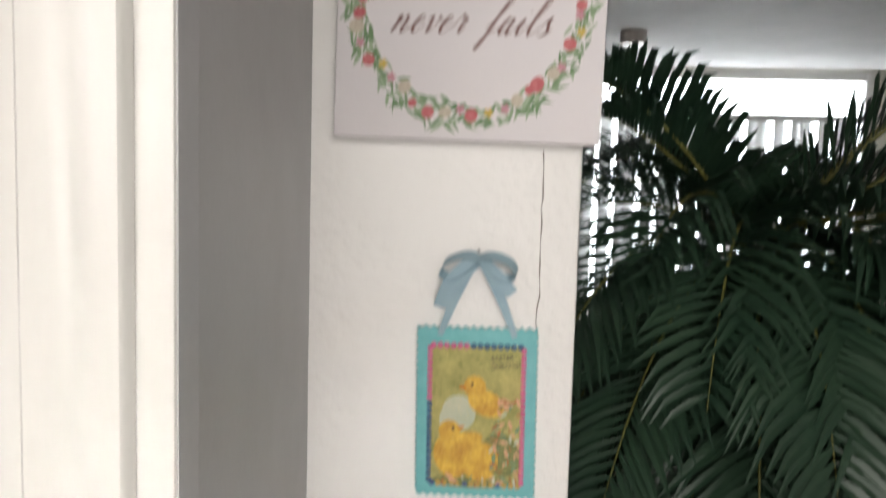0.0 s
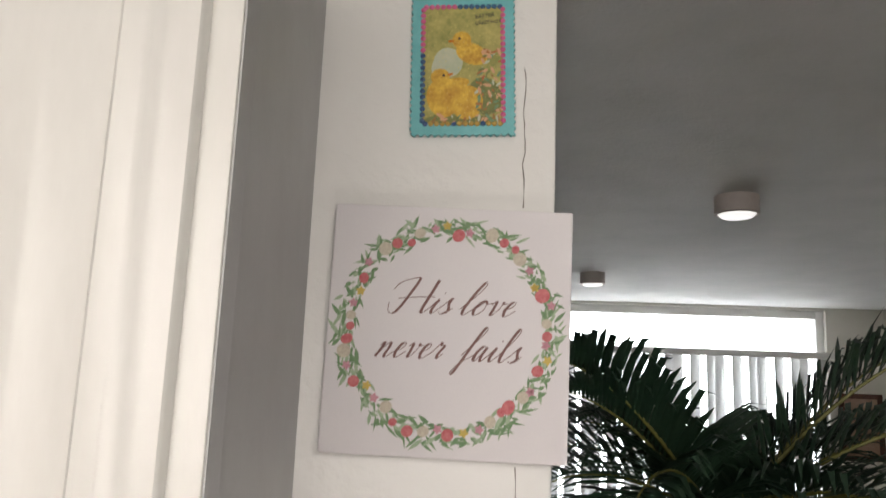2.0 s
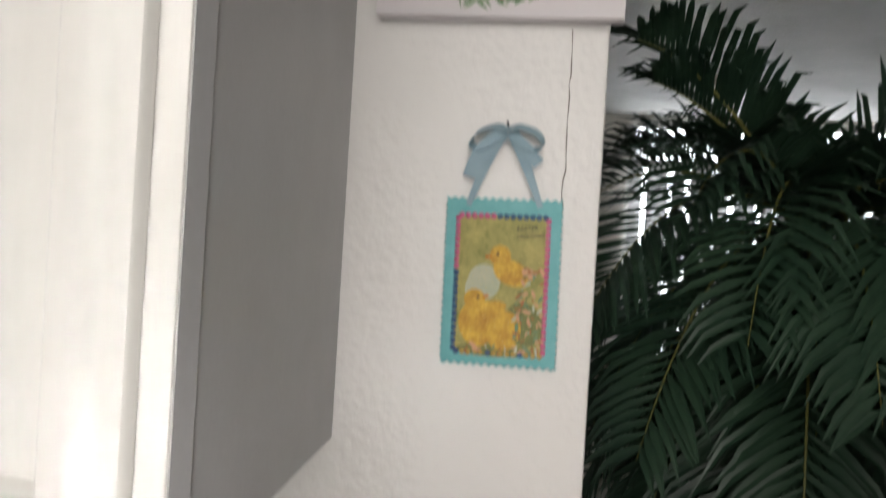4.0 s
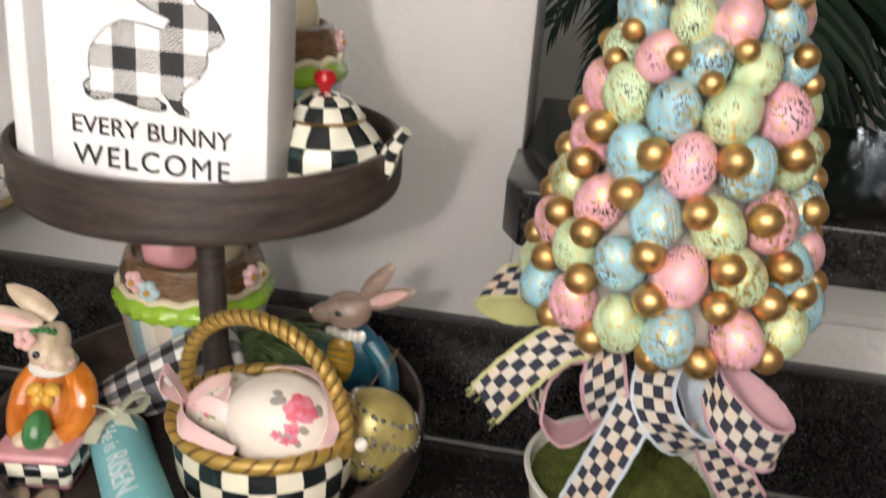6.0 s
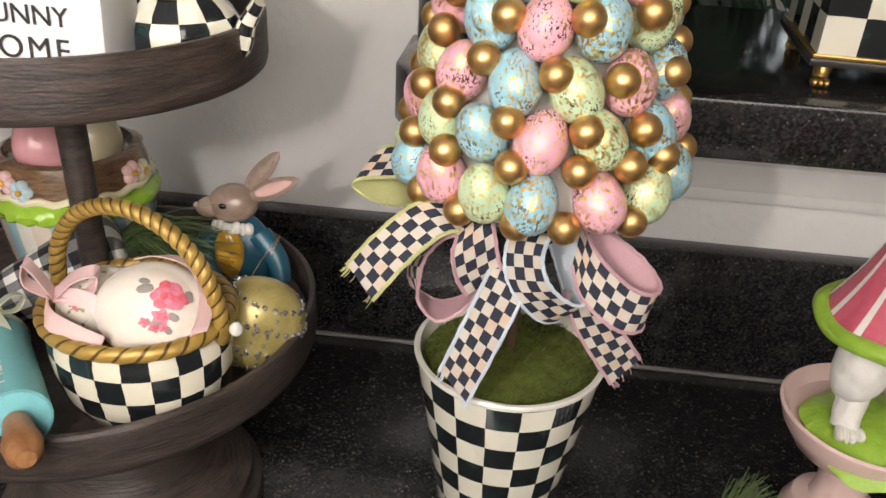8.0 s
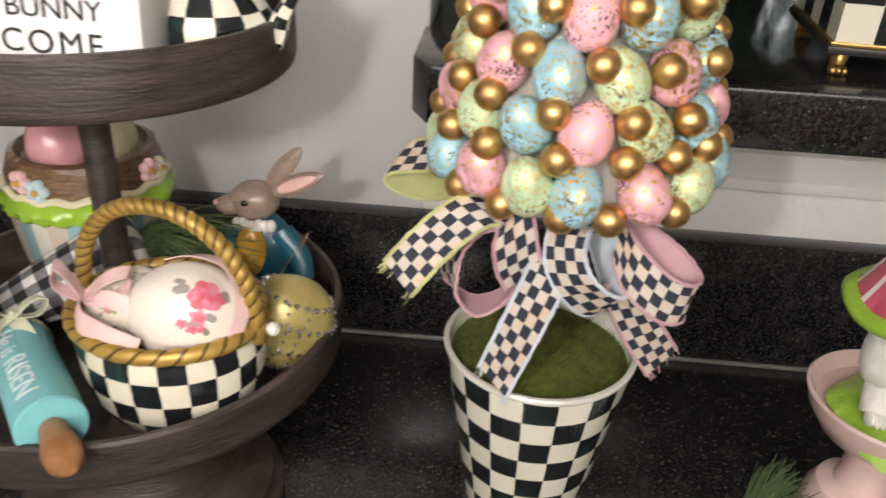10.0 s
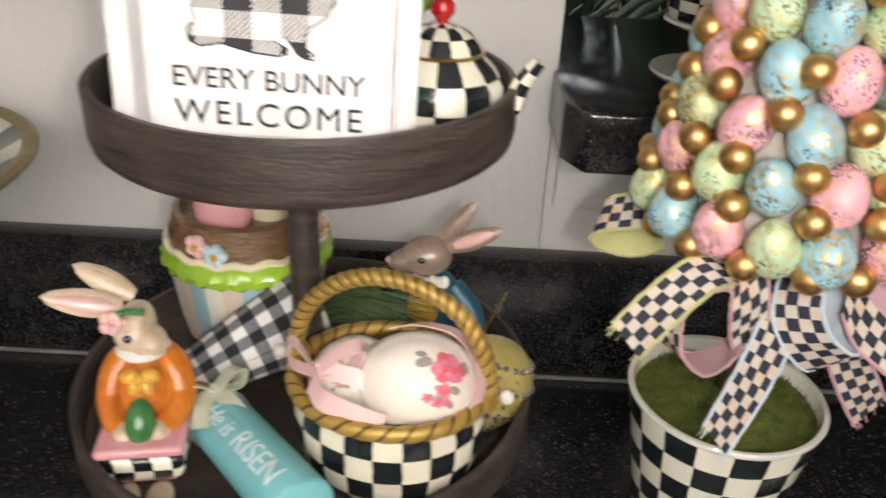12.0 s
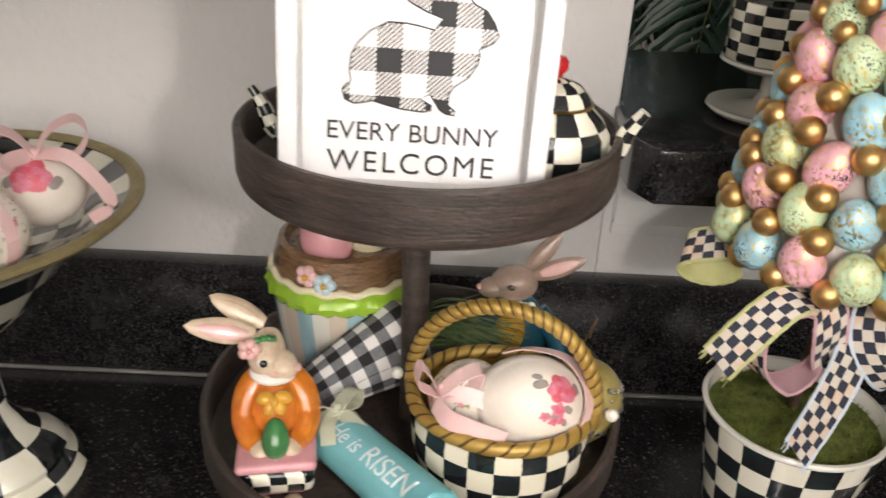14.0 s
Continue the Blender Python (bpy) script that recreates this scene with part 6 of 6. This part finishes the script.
for i in range(46):
    a = 2 * math.pi * i / 46 + rnd.uniform(-0.05, 0.05)
    R0 = 0.0830 + rnd.uniform(-0.005, 0.004)
    kind = ("r", "w", "p", "r", "y", "p", "w", "s")[i % 8]
    x, z = R0 * math.cos(a), R0 * math.sin(a)
    y = -0.01855 - 0.000004 * i
    if kind in "rws":
        rr = rnd.uniform(0.0040, 0.0062) if kind != "s" else 0.0036
        f = bm.faces.new([bm.verts.new((px, y, pz)) for px, pz in reversed(oval(x, z, rr, rr * rnd.uniform(0.8, 1.0), 18, rnd.uniform(0, 90)))])
        f.material_index = 1 if kind == "w" else 0
    else:
        for q in range(5):
            w = 2 * math.pi * q / 5 + a
            leaf(bm, x, z, w, 0.0042, 0.0014, y, 2 if kind == "p" else 3)
for f in bm.faces:
    f.normal_update()
    if f.normal.y > 0:
        f.normal_flip()
part("flower_print", bm, [BUDR, BUDW, BUDP, BUDY], wreath, "painted red, pink and cream flowers", smooth=False)


# script letters drawn as pen strokes in a slanted hand: x to the right, y up, 1 = height of a small letter
def glyphs():
    return {
        "H": (2.40, [[(-0.4, 1.5), (-0.2, 1.95), (0.3, 2.2), (0.79, 2.25), (0.74, 1.2), (0.62, 0.3), (0.42, -0.1), (0.05, 0.05), (-0.2, 0.6)], [(2.0, 2.2), (2.0, 1.2), (2.0, 0.3), (2.12, 0.0), (2.45, 0.4)], [(0.2, 0.9), (1.2, 1.02), (2.35, 1.1)]]),
        "i": (0.62, [[(0.0, 0.35), (0.30, 0.95), (0.20, 0.35), (0.32, 0.0), (0.62, 0.4)], [(0.42, 1.32), (0.46, 1.40)]]),
        "s": (0.75, [[(0.0, 0.35), (0.42, 1.05), (0.40, 0.7), (0.58, 0.25), (0.30, 0.0), (0.05, 0.12)], [(0.38, 0.02), (0.55, 0.08), (0.78, 0.4)]]),
        "l": (0.72, [[(0.0, 0.35), (0.45, 1.3), (0.62, 2.0), (0.45, 2.15), (0.28, 1.3), (0.22, 0.35), (0.38, 0.0), (0.72, 0.4)]]),
        "o": (0.85, [[(0.15, 0.5), (0.45, 0.98), (0.22, 0.85), (0.08, 0.35), (0.28, 0.0), (0.58, 0.35), (0.55, 0.85), (0.45, 0.98), (0.62, 0.78), (0.88, 0.85)]]),
        "v": (0.82, [[(0.0, 0.75), (0.18, 0.98), (0.25, 0.5), (0.30, 0.02), (0.55, 0.45), (0.60, 0.95), (0.62, 0.80), (0.85, 0.85)]]),
        "e": (0.68, [[(0.0, 0.38), (0.38, 0.65), (0.42, 0.95), (0.22, 0.92), (0.10, 0.40), (0.28, 0.0), (0.68, 0.42)]]),
        "n": (1.0, [[(0.0, 0.75), (0.15, 0.98), (0.15, 0.5), (0.08, 0.0), (0.25, 0.6), (0.50, 0.98), (0.58, 0.6), (0.55, 0.15), (0.68, 0.0), (1.0, 0.4)]]),
        "r": (0.72, [[(0.0, 0.35), (0.28, 1.10), (0.34, 0.92), (0.56, 0.90), (0.45, 0.4), (0.52, 0.05), (0.72, 0.4)]]),
        "f": (0.78, [[(0.0, 0.35), (0.50, 1.3), (0.75, 2.0), (0.58, 2.15), (0.38, 1.2), (0.20, -0.2), (0.05, -0.85), (-0.08, -0.75), (0.12, -0.2), (0.42, 0.1), (0.78, 0.4)]]),
        "a": (0.88, [[(0.55, 0.85), (0.32, 0.98), (0.10, 0.55), (0.12, 0.08), (0.32, 0.12), (0.58, 0.95), (0.50, 0.35), (0.62, 0.0), (0.88, 0.4)]]),
    }


def script(word, x0, x1, z0, unit, y):
    """A word in slanted pen script, between two ends of its line."""
    bm = B()
    x, lines = 0.0, []
    table = glyphs()
    for ch in word:
        w, strokes = table[ch]
        lines += [[(x + px + 0.52 * pz, pz) for px, pz in st] for st in strokes]
        x += w
    lo, hi = min(p[0] for st in lines for p in st), max(p[0] for st in lines for p in st)
    for st in lines:
        pts = spline([(x0 + (x1 - x0) * (px - lo) / (hi - lo), y, z0 + unit * pz) for px, pz in st], 6)
        dirs = [(pts[min(i + 1, len(pts) - 1)] - pts[max(i - 1, 0)]) for i in range(len(pts))]
        k = [0.045 + 0.12 * max(0.0, -d.z / max(d.length, 1e-9)) for d in dirs]
        tube(bm, pts, lambda t, k=k: unit * k[min(len(k) - 1, int(t * (len(k) - 1) + 0.5))] * 0.62, 6)
    for v in bm.verts:
        v.co.y = y + (v.co.y - y) * 0.15
    return part("script", bm, MAROON, wreath, "maroon painted script")


U = 0.0126
script("His", -0.0497, 0.0030, 0.0128, U, -0.0183)
script("love", 0.0087, 0.0545, 0.0128, U, -0.0183)
script("never", -0.0580, -0.0015, -0.0242, U, -0.0183)
script("fails", 0.0035, 0.0600, -0.0242, U, -0.0183)


# ---------------------------------------------------------------- scalloped picture cards
CARDMOSS = surf("olive_print", (0.20, 0.22, 0.06), (0.12, 0.13, 0.04), 0.6, 160, 500)
CARDPEACH = surf("peach_print", (0.62, 0.36, 0.20), (0.52, 0.26, 0.14), 0.6, 160, 500)


def card(loc, tilt, w, h):
    c = thing("easter_card", "aqua scalloped glitter card with a yellow chick picture", "wall card", loc, 0, "picture cards on the wall")
    c.matrix_world = c.matrix_world @ pose(0, 0, 0, 0, tilt, 0)
    n_w, n_h = 15, 22
    outl = []
    for i in range(n_w * 4):
        x = -w / 2 + w * i / (n_w * 4)
        outl.append((x, -h / 2 + 0.0011 * math.cos(2 * math.pi * i / 4)))
    for i in range(n_h * 4):
        outl.append((w / 2 + 0.0011 * math.cos(2 * math.pi * i / 4), -h / 2 + h * i / (n_h * 4)))
    for i in range(n_w * 4):
        outl.append((w / 2 - w * i / (n_w * 4), h / 2 + 0.0011 * math.cos(2 * math.pi * i / 4)))
    for i in range(n_h * 4):
        outl.append((-w / 2 - 0.0011 * math.cos(2 * math.pi * i / 4), h / 2 - h * i / (n_h * 4)))
    part("backing", plate(B(), outl, -0.0045, -0.0008), CARDTEAL, c, smooth=False)
    iw, ih = w * 0.78, h * 0.82
    part("picture", plate(B(), [(-iw / 2, -ih / 2 - 0.002), (iw / 2, -ih / 2 - 0.002), (iw / 2, ih / 2 - 0.002), (-iw / 2, ih / 2 - 0.002)], -0.0050, -0.0046), CARDGREEN, c, "mossy green picture ground", smooth=False)
    bm = B()
    P, Nn = 0, 1
    for side in range(4):
        num = 20 if side % 2 else 14
        for i in range(num):
            q = (i + 0.5) / num - 0.5
            p = ((q * iw, -ih / 2 - 0.002), (iw / 2, q * ih - 0.002), (q * iw, ih / 2 - 0.002), (-iw / 2, q * ih - 0.002))[side]
            col = (Nn if i % 5 == 0 else 2) if side == 0 else (P if side == 1 else (P if q < -0.05 else Nn) if side == 2 else (P if q > 0.1 else Nn))
            blob(bm, (p[0], -0.0052, p[1]), (0.0024, 0.0010, 0.0024), mi=col, seg=10, rings=6)
    tagged(part("braid", bm, [CARDPINK, CARDNAVY, GOLDPAINT], c, "pink and navy braid border"), kind="stuff")
    k = iw / 0.0715
    bm = B()
    y = -0.0054
    layers = [  # centre, radii, tilt, colour
        (0.020, -0.028, 0.015, 0.018, 20, 7), (-0.002, -0.050, 0.032, 0.005, 0, 7),
        (-0.013, 0.004, 0.013, 0.014, 10, 1), (-0.020, -0.002, 0.008, 0.012, 0, 1),
        (0.008, 0.012, 0.015, 0.010, -25, 0), (-0.001, 0.025, 0.0085, 0.0085, 0, 0), (0.022, 0.012, 0.006, 0.004, -30, 8),
        (-0.018, -0.030, 0.014, 0.018, 15, 0), (0.004, -0.034, 0.014, 0.016, -10, 0), (-0.020, -0.010, 0.0085, 0.0080, 0, 0), (-0.008, -0.017, 0.014, 0.006, 12, 0),
        (-0.0105, 0.024, 0.0028, 0.0012, 0, 5), (-0.011, -0.0075, 0.0026, 0.0012, 20, 5), (-0.0030, 0.0265, 0.0013, 0.0013, 0, 6), (-0.0170, -0.0085, 0.0013, 0.0013, 0, 6)]
    for i, (cx, cz, rx, rz, tl, mi) in enumerate(layers):
        f = bm.faces.new([bm.verts.new((px * k, y - 0.00001 * i, (pz - 0.004) * k)) for px, pz in reversed(oval(cx, cz, rx, rz, 22, tl))])
        f.material_index = mi
        f.normal_update()
        if f.normal.y > 0:
            f.normal_flip()
    rnd = random.Random(9)
    for i in range(190):
        px, pz = rnd.uniform(-0.030, 0.034), rnd.uniform(-0.053, 0.016)
        if pz > -0.046 and px < 0.010 + 0.16 * max(0.0, pz + 0.03):
            continue
        a, L = rnd.uniform(0, 3.14), rnd.uniform(0.0016, 0.0042)
        f = bm.faces.new([bm.verts.new((x * k, y - 0.0003 - 0.000002 * i, (z - 0.004) * k)) for x, z in reversed(oval(px, pz, L, L * 0.38, 8, math.degrees(a)))])
        f.material_index = rnd.choice((3, 3, 4, 7, 8, 8, 1))
        f.normal_update()
        if f.normal.y > 0:
            f.normal_flip()
    part("print", bm, [CHICK, SHELLP, CARDPINK, CARDRED, LEAFB, ORANGE, INK, CARDMOSS, CARDPEACH], c, "yellow, cream and russet printed picture", smooth=False)
    bm = B()
    rnd = random.Random(int(loc[2] * 100))
    for i in range(420):
        x, z = rnd.uniform(-iw / 2, iw / 2), rnd.uniform(-ih / 2, ih / 2)
        f = bm.faces.new([bm.verts.new(p) for p in ((x, -0.0058, z), (x + 0.0007, -0.0060, z + 0.0001), (x + 0.0003, -0.0059, z + 0.0007))])
        f.normal_update()
        if f.normal.y > 0:
            f.normal_flip()
    tagged(part("glitter", bm, GOLDGLIT, c, "gold glitter", smooth=False), kind="stuff")
    lettering("lettering", "EASTER", 0.0052, pose(iw * 0.27, -0.0052, ih * 0.40, 90, -6, 0), INK, c, 0.1, label="tiny black words")
    lettering("lettering", "GREETINGS", 0.0044, pose(iw * 0.31, -0.0052, ih * 0.345, 90, -6, 0), INK, c, 0.1, label="tiny black words")
    # hanging ribbon with a bow over the nail
    bm = B()
    zt = h / 2 + 0.058
    for s in (1, -1):
        strip(bm, spline([(s * 0.029, -0.0055, h / 2 - 0.006), (s * 0.017, -0.007, h / 2 + 0.025), (s * 0.004, -0.008, zt - 0.004)], 6), (1, 0.2, 0.3), lambda t: 0.0045 + 0.006 * t, thick=0.0004)
        strip(bm, spline([(0.0, -0.009, zt - 0.003), (s * 0.010, -0.011, zt - 0.001), (s * 0.024, -0.009, zt - 0.006), (s * 0.028, -0.008, zt - 0.015), (s * 0.018, -0.008, zt - 0.018), (0, -0.008, zt - 0.006)], 6), (0.2, 0.75, 0.55), 0.010, thick=0.0004)
    strip(bm, spline([(-0.004, -0.009, zt - 0.006), (-0.020, -0.010, zt - 0.022), (-0.028, -0.009, zt - 0.042)], 5), (0.9, 0.1, 0.4), 0.013, thick=0.0004)
    strip(bm, spline([(0.004, -0.009, zt - 0.006), (0.016, -0.010, zt - 0.018), (0.026, -0.009, zt - 0.030)], 5), (0.9, 0.1, -0.4), 0.010, thick=0.0004)
    part("ribbon", bm, SHEERBLUE, c, "sheer grey-blue ribbon bow")
    part("nail", tube(B(), [(0.0, 0.0, zt + 0.001), (0.0, -0.011, zt + 0.003)], 0.0008, 8), BLACKMETAL, c)
    return c


card((0.0270, WY - 0.001, 2.0740), -1.6, 0.0905, 0.1335)
card((0.0355, WY - 0.001, 1.5255), -0.6, 0.0930, 0.1340)

# ---------------------------------------------------------------- palm in the living room
palm = thing("palm_tree", "large dark green artificial palm behind the ledge", "palm", (0.42, 1.32, 0))
CRZ = 1.60
part("trunk", lathe(B(), [(0.050, 0.30), (0.046, 0.8), (0.040, 1.3), (0.036, CRZ - 0.03), (0.010, CRZ + 0.02)], 20), TRUNK, palm, "fibrous brown trunk")
part("planter", lathe(B(), [(0.0, 0.0), (0.13, 0.0), (0.17, 0.30), (0.175, 0.33), (0.16, 0.33), (0.15, 0.29), (0.0, 0.29)], 40), WOOD, palm, "round brown planter")


def frond(az, el, L, sag, leafl, seed):
    """A feather leaf: arching midrib, two rows of narrow folded leaflets."""
    rnd = random.Random(seed)
    a, e = radians(az), radians(el)
    out = Vector((math.sin(a), -math.cos(a), 0))
    bm = B()
    pts = []
    n = 26
    for i in range(n + 1):
        q = i / n
        pts.append(Vector((0, 0, CRZ)) + out * (L * q * math.cos(e) * (1 - 0.22 * q * sag)) + Vector((0, 0, L * (q * math.sin(e) - sag * q * q * 0.75))))
    tube(bm, pts, lambda t: 0.0042 * (1.1 - t), 6, 1)
    side = out.cross(Vector((0, 0, 1))).normalized()
    num = 36 if el > 30 else 42
    for i in range(4, num):
        q = i / num
        k = min(n - 1, int(q * n))
        p = pts[k].lerp(pts[k + 1], q * n - k)
        t = (pts[k + 1] - pts[k]).normalized()
        up = side.cross(t).normalized()
        ll = 1.12 * leafl * (math.sin(math.pi * min(1.0, 0.16 + 0.80 * q)) ** 0.6) * rnd.uniform(0.85, 1.1)
        for s in (1, -1):
            d = (t * rnd.uniform(0.70, 0.84) + side * s * rnd.uniform(0.78, 0.92) + up * (rnd.uniform(0.35, 0.60) if el > 30 else rnd.uniform(0.10, 0.35))).normalized()
            w = (0.0056 if el > 30 else 0.0068) * rnd.uniform(0.85, 1.12)
            wv = d.cross(up).normalized()
            c = [p, p + d * ll * 0.35, p + d * ll * 0.72 - Vector((0, 0, 0.06 * ll)), p + d * ll - Vector((0, 0, 0.26 * ll * rnd.uniform(0.5, 1.3)))]
            ws = (0.25 * w, w, 0.8 * w, 0.05 * w)
            prev = None
            for cc, ww in zip(c, ws):
                row = [bm.verts.new(cc - wv * ww + up * ww * 0.35), bm.verts.new(cc), bm.verts.new(cc + wv * ww + up * ww * 0.35)]
                if prev:
                    bm.faces.new((prev[0], prev[1], row[1], row[0]))
                    bm.faces.new((prev[1], prev[2], row[2], row[1]))
                prev = row
    return part("frond", bm, [PALM, RACHIS], palm)


FRONDS = ((-66, 50, 0.46, 0.45, 0.15), (56, 54, 0.74, 0.55, 0.16), (-22, 34, 0.60, 1.05, 0.15), (8, 26, 0.62, 1.15, 0.16), (-58, 52, 0.58, 0.50, 0.15), (-76, 36, 0.52, 0.75, 0.15), (34, 36, 0.64, 0.95, 0.16), (62, 42, 0.70, 0.55, 0.16),
          (92, 40, 0.66, 0.55, 0.16), (-98, 44, 0.50, 0.7, 0.15), (130, 40, 0.60, 0.65, 0.15), (168, 42, 0.58, 0.6, 0.15), (-140, 44, 0.56, 0.6, 0.15), (-38, 10, 0.52, 0.95, 0.15),
          (22, 6, 0.56, 1.0, 0.16), (48, 10, 0.60, 0.90, 0.16), (-62, 5, 0.44, 1.0, 0.14), (76, 8, 0.58, 0.95, 0.15), (-12, -12, 0.48, 0.9, 0.15), (32, -18, 0.50, 0.9, 0.15),
          (58, -12, 0.55, 0.9, 0.15), (86, -10, 0.52, 0.9, 0.15), (112, 15, 0.55, 0.8, 0.15), (-112, 8, 0.42, 0.9, 0.14), (-84, -14, 0.40, 0.9, 0.14), (76, 56, 0.66, 0.50, 0.15), (104, -16, 0.5, 0.9, 0.15),
          (-50, -55, 0.50, 0.3, 0.15), (-85, -52, 0.46, 0.3, 0.15), (-20, -60, 0.50, 0.3, 0.15), (-112, -48, 0.42, 0.3, 0.15), (-68, -26, 0.44, 0.6, 0.15), (-30, -38, 0.46, 0.55, 0.15), (5, -42, 0.50, 0.5, 0.15), (38, -44, 0.50, 0.5, 0.15), (-60, -44, 0.42, 0.5, 0.14), (70, -40, 0.5, 0.5, 0.15), (-8, -30, 0.42, 0.8, 0.15), (24, -30, 0.46, 0.8, 0.15), (-36, 42, 0.56, 0.85, 0.15), (20, 40, 0.50, 1.0, 0.16), (48, 32, 0.62, 0.8, 0.16), (-46, 26, 0.60, 0.85, 0.16), (30, 24, 0.60, 0.90, 0.16), (-4, 22, 0.58, 0.95, 0.16))
for i, (az, el, L, sag, ll) in enumerate(FRONDS):
    frond(az, el, L, sag, ll, i)


# ---------------------------------------------------------------- living room ceiling lamps, picture
def ceiling_light(x, y, r, group="ceiling lights of the living room"):
    t = thing("ceiling_light", "small round surface-mounted ceiling light with brown collar", "ceiling light", (x, y, ZC), 0, group)
    part("collar", lathe(B(), [(0.0, -0.0005), (r, -0.0005), (r, -0.055), (r - 0.008, -0.058), (r - 0.010, -0.050)], 40), LIGHTCAP, t, "brown collar")
    part("diffuser", lathe(B(), [(r - 0.009, -0.052), (r * 0.7, -0.064), (0.0, -0.068)], 40), LEDGLOW, t, "white diffuser")
    return t


ceiling_light(0.82, 2.44, 0.066)
ceiling_light(0.60, 3.98, 0.062)
pic = thing("framed_picture", "brown wooden framed picture on the far wall", "picture", (2.38, YF - 0.001, 1.70))
bm = B()
for p, q in (((-0.13, -0.02, -0.20), (-0.10, -0.001, 0.20)), ((0.10, -0.02, -0.20), (0.13, -0.001, 0.20)), ((-0.10, -0.02, -0.20), (0.10, -0.001, -0.17)), ((-0.10, -0.02, 0.17), (0.10, -0.001, 0.20))):
    box(bm, p, q, 0.003)
part("frame", bm, BROWNFRAME, pic)
part("sheet", box(B(), (-0.10, -0.010, -0.17), (0.10, -0.002, 0.17)), surf("aged_print", (0.42, 0.30, 0.22), (0.30, 0.20, 0.14), 0.6, 12, 60), pic)
